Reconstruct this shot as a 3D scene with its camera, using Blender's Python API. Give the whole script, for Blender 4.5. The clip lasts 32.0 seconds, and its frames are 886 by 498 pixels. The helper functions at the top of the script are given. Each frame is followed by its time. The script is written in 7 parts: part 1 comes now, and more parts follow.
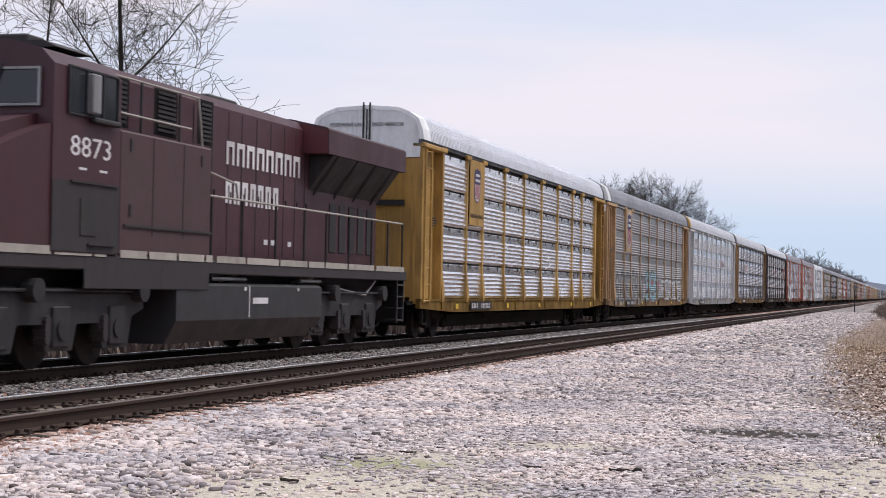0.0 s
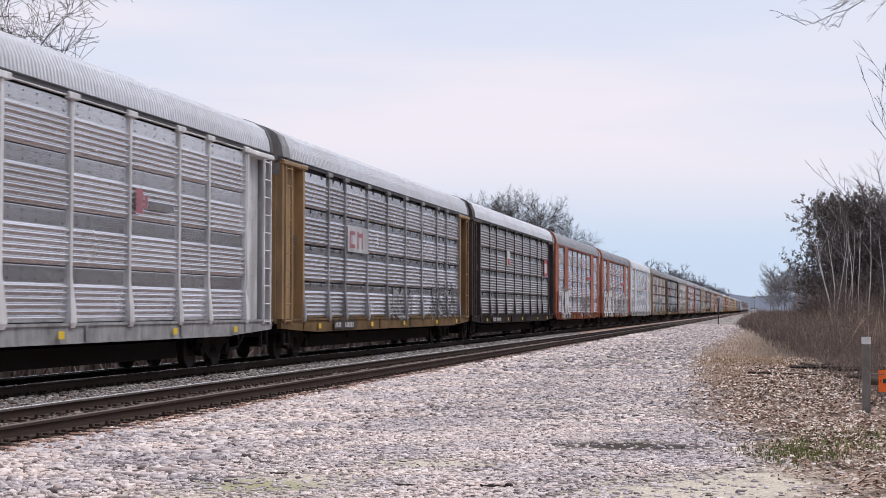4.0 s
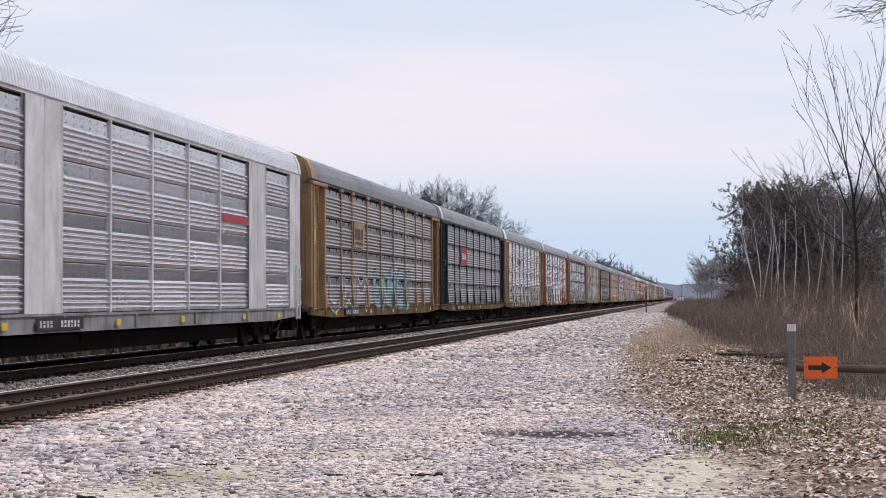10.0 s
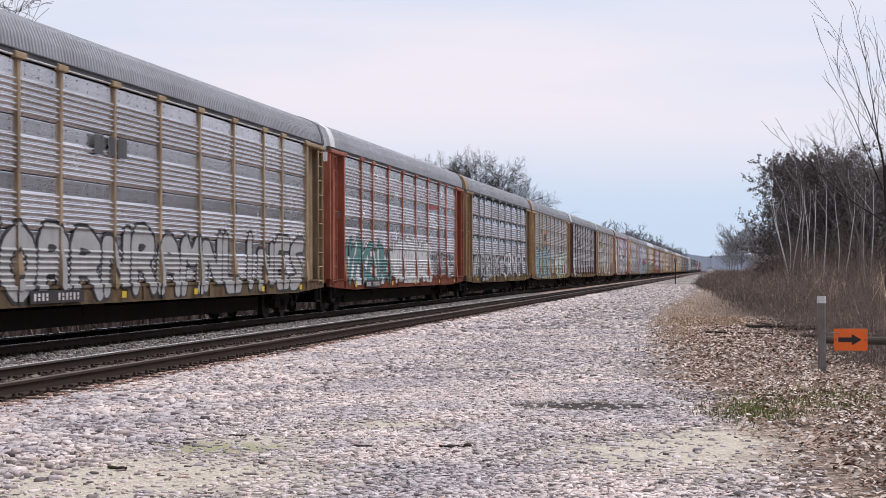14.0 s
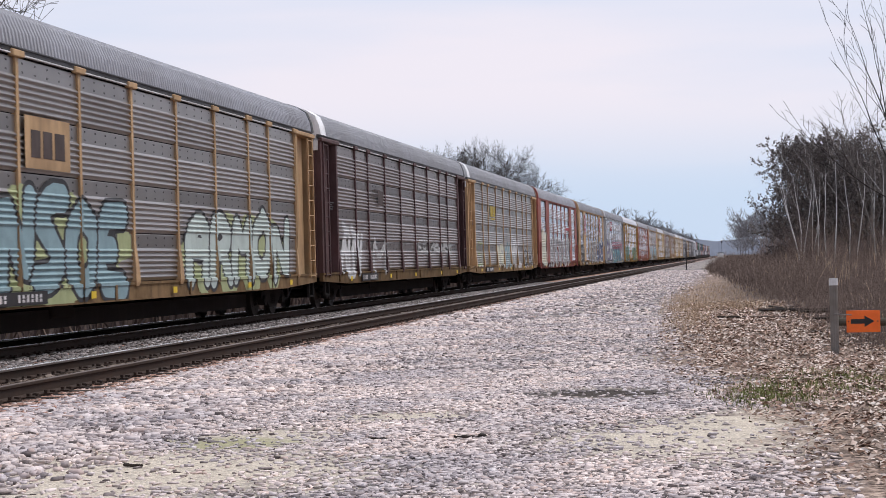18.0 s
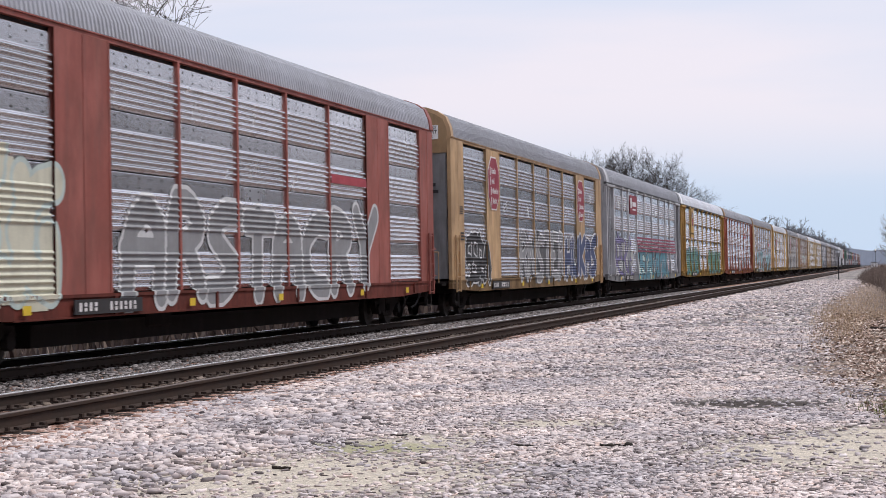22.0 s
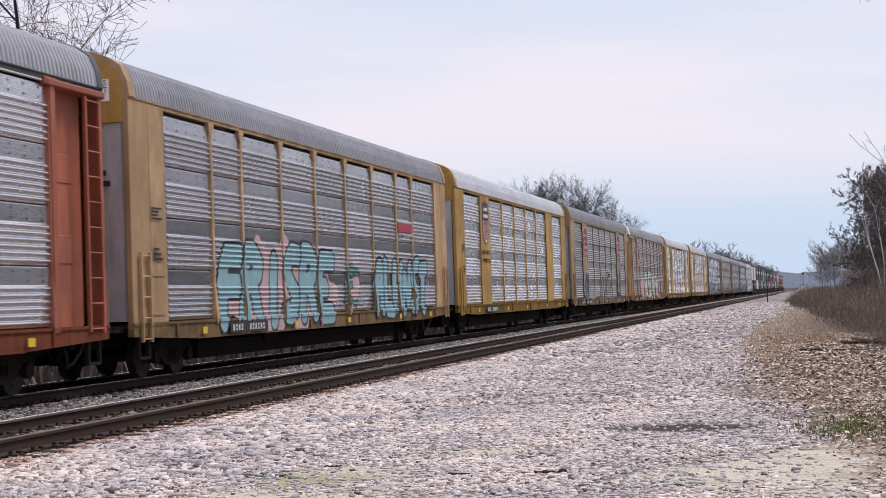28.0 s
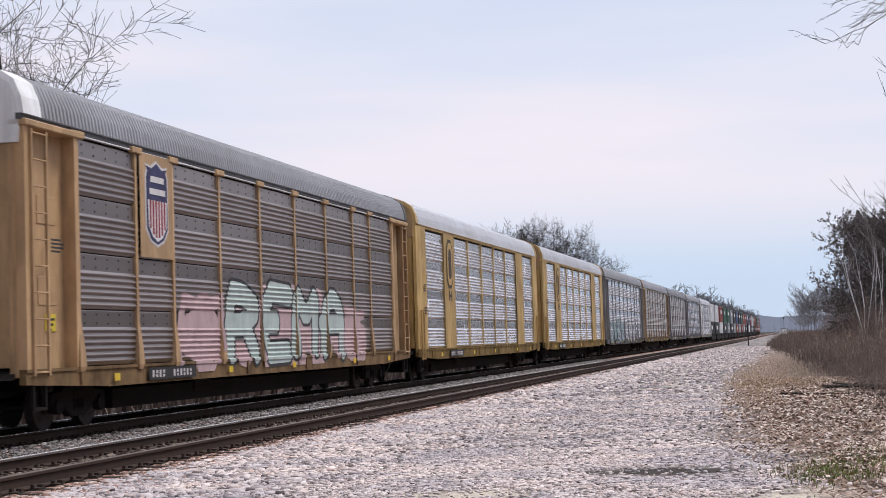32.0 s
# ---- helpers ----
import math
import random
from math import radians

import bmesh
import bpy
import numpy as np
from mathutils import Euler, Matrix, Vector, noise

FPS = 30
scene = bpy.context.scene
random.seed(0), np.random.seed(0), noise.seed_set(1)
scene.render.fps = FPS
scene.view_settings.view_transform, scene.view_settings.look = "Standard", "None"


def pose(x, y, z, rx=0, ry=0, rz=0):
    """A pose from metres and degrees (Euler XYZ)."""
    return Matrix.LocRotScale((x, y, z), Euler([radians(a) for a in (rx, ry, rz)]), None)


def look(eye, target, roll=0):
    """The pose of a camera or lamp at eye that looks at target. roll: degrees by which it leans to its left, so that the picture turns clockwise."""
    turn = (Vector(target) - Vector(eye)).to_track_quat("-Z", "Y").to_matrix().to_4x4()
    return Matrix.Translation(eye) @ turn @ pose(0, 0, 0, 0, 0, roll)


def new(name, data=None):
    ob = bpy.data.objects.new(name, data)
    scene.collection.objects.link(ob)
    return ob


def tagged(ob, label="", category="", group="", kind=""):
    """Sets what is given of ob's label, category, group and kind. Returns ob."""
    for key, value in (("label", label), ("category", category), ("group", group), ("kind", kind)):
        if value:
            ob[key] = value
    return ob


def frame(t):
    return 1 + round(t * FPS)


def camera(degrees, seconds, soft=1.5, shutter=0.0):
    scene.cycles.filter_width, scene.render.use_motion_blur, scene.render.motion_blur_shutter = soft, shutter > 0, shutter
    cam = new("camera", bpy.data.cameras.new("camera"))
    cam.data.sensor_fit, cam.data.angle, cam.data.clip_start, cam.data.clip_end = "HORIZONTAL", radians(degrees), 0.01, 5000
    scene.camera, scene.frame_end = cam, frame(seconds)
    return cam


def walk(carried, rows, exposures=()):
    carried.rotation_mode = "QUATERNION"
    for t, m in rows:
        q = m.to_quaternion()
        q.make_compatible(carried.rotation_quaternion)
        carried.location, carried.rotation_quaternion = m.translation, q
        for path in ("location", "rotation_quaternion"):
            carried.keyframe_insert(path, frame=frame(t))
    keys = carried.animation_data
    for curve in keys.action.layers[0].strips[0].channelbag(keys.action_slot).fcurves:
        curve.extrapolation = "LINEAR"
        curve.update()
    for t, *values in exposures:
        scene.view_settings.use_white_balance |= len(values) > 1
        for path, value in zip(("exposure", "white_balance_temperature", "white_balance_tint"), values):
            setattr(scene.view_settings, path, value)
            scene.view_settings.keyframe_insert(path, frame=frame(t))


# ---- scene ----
# The world: y runs along the railway, x to the right of it, z = 0 at the top of the rails.
EYE = (0.0, 0.0, 1.38)
cam = camera(30.0, 32.0, soft=0.65, shutter=0.1)
# seconds, pitch + 90, roll, yaw
PATH = [
    (0.0, 91.397, -1.104, 15.565),
    (0.5, 91.603, -1.215, 14.978),
    (1.0, 92.055, -1.141, 14.115),
    (1.5, 92.554, -1.047, 13.371),
    (2.0, 92.846, -0.872, 12.795),
    (2.5, 92.773, -0.762, 12.336),
    (3.0, 92.489, -0.726, 12.009),
    (3.5, 92.211, -0.516, 11.587),
    (4.0, 92.081, -0.099, 11.028),
    (4.5, 92.167, 0.281, 10.331),
    (6.5, 92.244, -0.215, 8.196),
    (7.0, 92.063, -0.402, 8.212),
    (7.5, 91.853, -0.431, 8.348),
    (8.0, 91.655, -0.337, 8.469),
    (8.5, 91.535, -0.205, 8.535),
    (9.0, 91.528, 0.005, 8.547),
    (9.5, 91.622, 0.178, 8.567),
    (10.0, 91.718, 0.215, 8.582),
    (10.5, 91.763, 0.242, 8.632),
    (11.0, 91.711, 0.215, 8.723),
    (11.5, 91.59, 0.339, 8.873),
    (12.0, 91.415, 0.461, 9.06),
    (12.5, 91.22, 0.511, 9.242),
    (13.0, 91.027, 0.433, 9.391),
    (13.5, 90.871, 0.293, 9.497),
    (14.0, 90.74, 0.185, 9.58),
    (14.5, 90.587, 0.229, 9.628),
    (15.0, 90.407, 0.451, 9.655),
    (15.5, 90.227, 0.647, 9.662),
    (17.5, 90.256, 1.191, 9.69),
    (18.0, 90.428, 1.478, 9.951),
    (18.5, 90.611, 1.704, 10.347),
    (19.0, 90.694, 1.752, 10.827),
    (19.5, 90.719, 1.56, 11.339),
    (20.0, 90.671, 1.232, 12.133),
    (20.5, 90.641, 1.027, 13.092),
    (21.0, 90.656, 0.996, 14.068),
    (21.5, 90.735, 0.973, 14.773),
    (22.0, 90.773, 0.997, 15.038),
    (22.5, 90.764, 1.0, 15.013),
    (23.0, 90.725, 1.074, 14.856),
    (23.5, 90.732, 1.151, 14.701),
    (24.0, 90.814, 1.256, 14.587),
    (24.5, 90.932, 1.429, 14.45),
    (25.0, 91.019, 1.577, 14.259),
    (25.5, 90.964, 1.881, 13.963),
    (27.5, 91.201, 2.047, 12.781),
    (28.0, 91.72, 1.954, 12.676),
    (28.5, 92.164, 1.887, 12.601),
    (29.0, 92.498, 1.809, 12.482),
    (29.5, 92.707, 1.726, 12.337),
    (30.0, 92.815, 1.689, 12.186),
    (30.5, 92.889, 1.863, 12.089),
    (31.0, 92.971, 1.902, 12.02),
    (31.5, 93.079, 1.946, 11.99),
    (32.0, 93.177, 1.775, 12.024),
]
walk(cam, [(t, pose(*EYE, a, b, c)) for t, a, b, c in PATH], exposures=[(0, 0.0), (32, 0.0)])

NEAR_TRACK, TRAIN_TRACK = -9.55, -14.0
GROUND = -0.24
SPEED = 21.98


# ---------------------------------------------------------------- light
def build_light():
    world = bpy.data.worlds.new("overcast_sky")
    scene.world = world
    world.use_nodes = True
    nt = world.node_tree
    nt.nodes.clear()
    out = nt.nodes.new("ShaderNodeOutputWorld")
    bg = nt.nodes.new("ShaderNodeBackground")
    sky = nt.nodes.new("ShaderNodeTexSky")
    sky.sky_type = "NISHITA"
    sky.sun_disc = False
    sky.sun_elevation, sky.sun_rotation = radians(61), radians(56)
    sky.air_density, sky.dust_density = 1.2, 2.0
    skyx = nt.nodes.new("ShaderNodeMix")
    skyx.data_type, skyx.blend_type = "RGBA", "MULTIPLY"
    skyx.inputs["Factor"].default_value = 1.0
    nt.links.new(sky.outputs[0], skyx.inputs[6])
    skyx.inputs[7].default_value = (0.10, 0.10, 0.10, 1)
    tc = nt.nodes.new("ShaderNodeTexCoord")
    mp = nt.nodes.new("ShaderNodeMapping")
    mp.inputs["Scale"].default_value = (1.0, 1.0, 7.0)
    nt.links.new(tc.outputs["Generated"], mp.inputs[0])
    noi = nt.nodes.new("ShaderNodeTexNoise")
    noi.inputs["Scale"].default_value, noi.inputs["Detail"].default_value = 1.6, 5
    nt.links.new(mp.outputs[0], noi.inputs["Vector"])
    ramp = nt.nodes.new("ShaderNodeValToRGB")
    e = ramp.color_ramp.elements
    e[0].position, e[0].color = 0.36, (0.63, 0.69, 0.87, 1)
    e[1].position, e[1].color = 0.68, (0.85, 0.80, 0.885, 1)
    m = e.new(0.5)
    m.color = (0.71, 0.745, 0.885, 1)
    nt.links.new(noi.outputs[0], ramp.inputs[0])
    # thin blue gap in the cloud low over the horizon
    sep = nt.nodes.new("ShaderNodeSeparateXYZ")
    nt.links.new(tc.outputs["Generated"], sep.inputs[0])
    low = nt.nodes.new("ShaderNodeMapRange")
    low.interpolation_type = "SMOOTHSTEP"
    low.inputs["From Min"].default_value, low.inputs["From Max"].default_value = 0.025, 0.105
    low.inputs["To Min"].default_value, low.inputs["To Max"].default_value = 0.9, 0.0
    nt.links.new(sep.outputs["Z"], low.inputs[0])
    cloud = nt.nodes.new("ShaderNodeMix")
    cloud.data_type = "RGBA"
    nt.links.new(low.outputs[0], cloud.inputs["Factor"])
    nt.links.new(ramp.outputs[0], cloud.inputs[6])
    cloud.inputs[7].default_value = (0.56, 0.69, 0.88, 1)
    mix = nt.nodes.new("ShaderNodeMix")
    mix.data_type = "RGBA"
    mix.inputs["Factor"].default_value = 0.93
    nt.links.new(skyx.outputs[2], mix.inputs[6])
    nt.links.new(cloud.outputs[2], mix.inputs[7])
    nt.links.new(mix.outputs[2], bg.inputs[0])
    bg.inputs[1].default_value = 1.07
    nt.links.new(bg.outputs[0], out.inputs[0])
    sun = new("sun", bpy.data.lights.new("sun", "SUN"))
    sun.data.energy, sun.data.angle, sun.data.color = 2.5, radians(16), (1.0, 0.96, 0.92)
    sun.matrix_basis = look((24, 16, 52), (0, 0, 0))


build_light()


# ---------------------------------------------------------------- materials
def nodes_of(name):
    m = bpy.data.materials.new(name)
    m.use_nodes = True
    nt = m.node_tree
    return m, nt, nt.nodes["Principled BSDF"]


def add_noise(nt, vec, scale, detail=4.0, stretch=None, rough=0.6):
    n = nt.nodes.new("ShaderNodeTexNoise")
    n.inputs["Scale"].default_value, n.inputs["Detail"].default_value = scale, detail
    n.inputs["Roughness"].default_value = rough
    if stretch:
        mp = nt.nodes.new("ShaderNodeMapping")
        mp.inputs["Scale"].default_value = stretch
        nt.links.new(vec, mp.inputs[0])
        vec = mp.outputs[0]
    nt.links.new(vec, n.inputs["Vector"])
    return n.outputs[0]


def remap(nt, val, a, b, c, d):
    r = nt.nodes.new("ShaderNodeMapRange")
    for k, v in zip(("From Min", "From Max", "To Min", "To Max"), (a, b, c, d)):
        r.inputs[k].default_value = v
    nt.links.new(val, r.inputs[0])
    return r.outputs[0]


def blend(nt, fac, a, b, how="MIX"):
    x = nt.nodes.new("ShaderNodeMix")
    x.data_type, x.blend_type = "RGBA", how
    if isinstance(fac, float):
        x.inputs["Factor"].default_value = fac
    else:
        nt.links.new(fac, x.inputs["Factor"])
    for v, i in ((a, 6), (b, 7)):
        if isinstance(v, tuple):
            x.inputs[i].default_value = (*v, 1)
        else:
            nt.links.new(v, x.inputs[i])
    return x.outputs[2]


def coords(nt, spread=40.0):
    """Object coordinates, shifted for each object by its own random number."""
    tc = nt.nodes.new("ShaderNodeTexCoord")
    oi = nt.nodes.new("ShaderNodeObjectInfo")
    mul = nt.nodes.new("ShaderNodeMath")
    mul.operation = "MULTIPLY"
    nt.links.new(oi.outputs["Random"], mul.inputs[0])
    mul.inputs[1].default_value = spread
    add = nt.nodes.new("ShaderNodeVectorMath")
    nt.links.new(tc.outputs["Object"], add.inputs[0])
    nt.links.new(mul.outputs[0], add.inputs[1])
    return add.outputs[0], oi.outputs["Random"]


def paint(name, col, rough=0.55, metal=0.0, dirt=(0.10, 0.075, 0.055), amount=0.5, streak=0.5, grain=1.2, vary=0.12, bump=0.004, run_scale=(5.0, 5.0, 0.5), speck=0.35, fade=0.0, gloss=0.15):
    """Weathered paint or metal: large stains, fine grain, streaks that run down, and a shade that differs from piece to piece."""
    m, nt, b = nodes_of(name)
    vec, rnd = coords(nt)
    big = add_noise(nt, vec, grain, 6)
    fine = add_noise(nt, vec, grain * 14, 3)
    run = add_noise(nt, vec, 1.0, 4, run_scale)
    c = blend(nt, remap(nt, big, 0.42, 0.75, 0.0, amount), col, dirt)
    if streak:
        c = blend(nt, remap(nt, run, 0.5, 0.75, 0.0, streak), c, dirt)
    c = blend(nt, remap(nt, fine, 0.3, 0.7, 0.0, speck), c, tuple(v * 0.72 for v in col))
    if fade:
        pale = add_noise(nt, vec, 1.0, 5, (1.6, 1.6, 0.55))
        c = blend(nt, remap(nt, pale, 0.48, 0.70, 0.0, fade), c, tuple(min(v * 1.35 + 0.045, 0.9) for v in col))
    tone = remap(nt, rnd, 0.0, 1.0, 1.0 - vary, 1.0 + vary)
    comb = nt.nodes.new("ShaderNodeCombineColor")
    for i in range(3):
        nt.links.new(tone, comb.inputs[i])
    c = blend(nt, 1.0, c, comb.outputs[0], "MULTIPLY")
    nt.links.new(c, b.inputs["Base Color"])
    nt.links.new(remap(nt, big, 0.3, 0.7, max(rough - gloss * 0.67, 0.05), min(rough + gloss, 1.0)), b.inputs["Roughness"])
    b.inputs["Metallic"].default_value = metal
    if rough > 0.7:
        b.inputs["Specular IOR Level"].default_value = 0.15
    if bump:
        bn = nt.nodes.new("ShaderNodeBump")
        bn.inputs["Strength"].default_value, bn.inputs["Distance"].default_value = 0.4, bump
        nt.links.new(fine, bn.inputs["Height"])
        nt.links.new(bn.outputs[0], b.inputs["Normal"])
    return m


def scatter_paint(name, cols, rough=0.9, spread=0.25, patches=False):
    """For loose pieces joined in one mesh: each island takes its own shade."""
    m, nt, b = nodes_of(name)
    g = nt.nodes.new("ShaderNodeNewGeometry")
    ramp = nt.nodes.new("ShaderNodeValToRGB")
    ramp.color_ramp.interpolation = "LINEAR"
    e = ramp.color_ramp.elements
    for i, c in enumerate(cols):
        x = e[i] if i < 2 else e.new(1.0)
        x.position, x.color = i / (len(cols) - 1), (*c, 1)
    e[1].position = 1 / (len(cols) - 1)
    nt.links.new(g.outputs["Random Per Island"], ramp.inputs[0])
    tc = nt.nodes.new("ShaderNodeTexCoord")
    n = add_noise(nt, tc.outputs["Object"], 30.0, 3)
    c = blend(nt, remap(nt, n, 0.3, 0.7, 0.0, spread * 2), ramp.outputs[0], blend(nt, 1.0, ramp.outputs[0], (0.5, 0.48, 0.47), "MULTIPLY"))
    if patches:
        wide = remap(nt, add_noise(nt, g.outputs["Position"], 0.55, 5), 0.40, 0.60, 0.0, 1.0)
        c = blend(nt, 1.0, c, blend(nt, wide, (0.76, 0.77, 0.80), (1.08, 1.04, 1.0)), "MULTIPLY")
    nt.links.new(c, b.inputs["Base Color"])
    b.inputs["Roughness"].default_value = rough
    b.inputs["Specular IOR Level"].default_value = 0.12
    return m


def glow(name, col, power):
    m, nt, b = nodes_of(name)
    b.inputs["Base Color"].default_value = (*col, 1)
    b.inputs["Emission Color"].default_value = (*col, 1)
    b.inputs["Emission Strength"].default_value = power
    return m


SANDY = [(-4.7, 12.6, 2.2, 2.1), (-0.4, 15.0, 1.6, 2.1), (-4.4, 15.2, 0.9, 1.0), (-3.5, 17.0, 0.9, 0.6), (0.35, 16.6, 0.8, 1.2)]


def ground_material():
    m, nt, b = nodes_of("gravel_and_leaf_litter")
    geo = nt.nodes.new("ShaderNodeNewGeometry")
    pos = geo.outputs["Position"]
    sep = nt.nodes.new("ShaderNodeSeparateXYZ")
    nt.links.new(pos, sep.inputs[0])
    x, y = sep.outputs["X"], sep.outputs["Y"]

    def math_(op, a, c):
        n = nt.nodes.new("ShaderNodeMath")
        n.operation = op
        for i, v in enumerate((a, c)):
            if isinstance(v, (int, float)):
                n.inputs[i].default_value = v
            else:
                nt.links.new(v, n.inputs[i])
        return n.outputs[0]

    stones = nt.nodes.new("ShaderNodeTexVoronoi")
    stones.inputs["Scale"].default_value = 22.0
    nt.links.new(pos, stones.inputs["Vector"])
    shade = nt.nodes.new("ShaderNodeValToRGB")
    e = shade.color_ramp.elements
    e[0].position, e[0].color = 0.0, (0.07, 0.062, 0.062, 1)
    e[1].position, e[1].color = 1.0, (0.62, 0.57, 0.57, 1)
    k = e.new(0.5)
    k.color = (0.27, 0.245, 0.245, 1)
    hue = nt.nodes.new("ShaderNodeSeparateColor")
    nt.links.new(stones.outputs["Color"], hue.inputs[0])
    nt.links.new(hue.outputs[0], shade.inputs[0])
    wide = add_noise(nt, pos, 0.35, 5)
    mid = add_noise(nt, pos, 1.7, 5)
    small = add_noise(nt, pos, 7.0, 5)
    # shadow in the gaps between stones is painted into the colour
    col = blend(nt, remap(nt, stones.outputs["Distance"], 0.2, 0.7, 0.0, 0.85), shade.outputs[0], (0.085, 0.077, 0.077))
    # fine sandy spots worn into the lot
    sand = remap(nt, math_("ADD", wide, math_("MULTIPLY", mid, 0.4)), 0.72, 0.80, 0.0, 0.75)
    col = blend(nt, sand, col, (0.52, 0.46, 0.40))

    def spot(cx, cy, rx, ry, tone, amount):
        a = math_("DIVIDE", math_("SUBTRACT", x, cx), rx)
        c = math_("DIVIDE", math_("SUBTRACT", y, cy), ry)
        q = math_("ADD", math_("MULTIPLY", a, a), math_("MULTIPLY", c, c))
        q = math_("ADD", q, math_("ADD", math_("MULTIPLY", mid, 1.3), math_("MULTIPLY", math_("SUBTRACT", small, 0.5), 3.0)))
        return blend(nt, remap(nt, q, 0.8, 1.9, amount, 0.0), col, tone)
    grit = blend(nt, remap(nt, add_noise(nt, pos, 40.0, 6, None, 0.8), 0.38, 0.62, 0.0, 1.0), (0.32, 0.28, 0.23), (0.78, 0.69, 0.57))
    for cx, cy, rx, ry in SANDY:
        col = spot(cx, cy, rx, ry, grit, 0.9)
    col = spot(-4.6, 14.7, 0.7, 0.6, (0.26, 0.26, 0.13), 0.7)
    # a damp dark spot
    dx = math_("DIVIDE", math_("ADD", x, 1.58), 0.98)
    dy = math_("DIVIDE", math_("ADD", y, -19.7), 0.75)
    d = math_("ADD", math_("MULTIPLY", dx, dx), math_("MULTIPLY", dy, dy))
    d = math_("ADD", d, math_("MULTIPLY", mid, 0.9))
    col = blend(nt, remap(nt, d, 0.8, 1.7, 0.95, 0.0), col, (0.045, 0.037, 0.034))
    # rust and old leaves along the track
    rust = math_("MULTIPLY", remap(nt, x, -8.45, -7.8, 0.85, 0.0), remap(nt, mid, 0.35, 0.6, 0.35, 1.0))
    col = blend(nt, rust, col, (0.33, 0.17, 0.115))
    # litter and turf right of the lot
    edge = math_("ADD", remap(nt, y, 15.0, 25.0, 0.4, -1.2), remap(nt, y, 25.0, 65.0, 0.0, -1.3))
    e2 = math_("SUBTRACT", x, edge)
    e2 = math_("ADD", e2, math_("MULTIPLY", math_("SUBTRACT", mid, 0.5), 2.2))
    side = remap(nt, e2, -0.3, 0.5, 0.0, 1.0)
    turf = blend(nt, remap(nt, add_noise(nt, pos, 13.0, 7, None, 0.75), 0.40, 0.60, 0.0, 1.0), (0.075, 0.054, 0.044), (0.52, 0.40, 0.325))
    turf = blend(nt, remap(nt, add_noise(nt, pos, 1.6, 4), 0.48, 0.62, 0.0, 0.75), turf, (0.07, 0.052, 0.043))
    col = blend(nt, side, col, turf)
    # shade under the brush thicket, painted in as a dark floor colour
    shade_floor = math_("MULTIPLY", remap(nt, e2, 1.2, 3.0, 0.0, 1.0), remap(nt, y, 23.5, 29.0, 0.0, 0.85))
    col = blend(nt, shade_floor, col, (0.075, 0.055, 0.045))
    # field and woodland floor on the far side of the railway
    far = remap(nt, x, -17.2, -18.6, 0.0, 1.0)
    col = blend(nt, far, col, (0.055, 0.046, 0.038))
    # darker ballast along the train's track
    track_dark = math_("MULTIPLY", remap(nt, x, -15.9, -15.6, 0.0, 1.0), remap(nt, x, -13.1, -12.7, 1.0, 0.0))
    col = blend(nt, math_("MULTIPLY", track_dark, 0.85), col, (0.055, 0.048, 0.044))
    nt.links.new(col, b.inputs["Base Color"])
    b.inputs["Roughness"].default_value = 0.95
    b.inputs["Specular IOR Level"].default_value = 0.08
    bn = nt.nodes.new("ShaderNodeBump")
    bn.inputs["Strength"].default_value, bn.inputs["Distance"].default_value = 0.8, 0.02
    nt.links.new(stones.outputs["Distance"], bn.inputs["Height"])
    bn.invert = True
    nt.links.new(bn.outputs[0], b.inputs["Normal"])
    return m


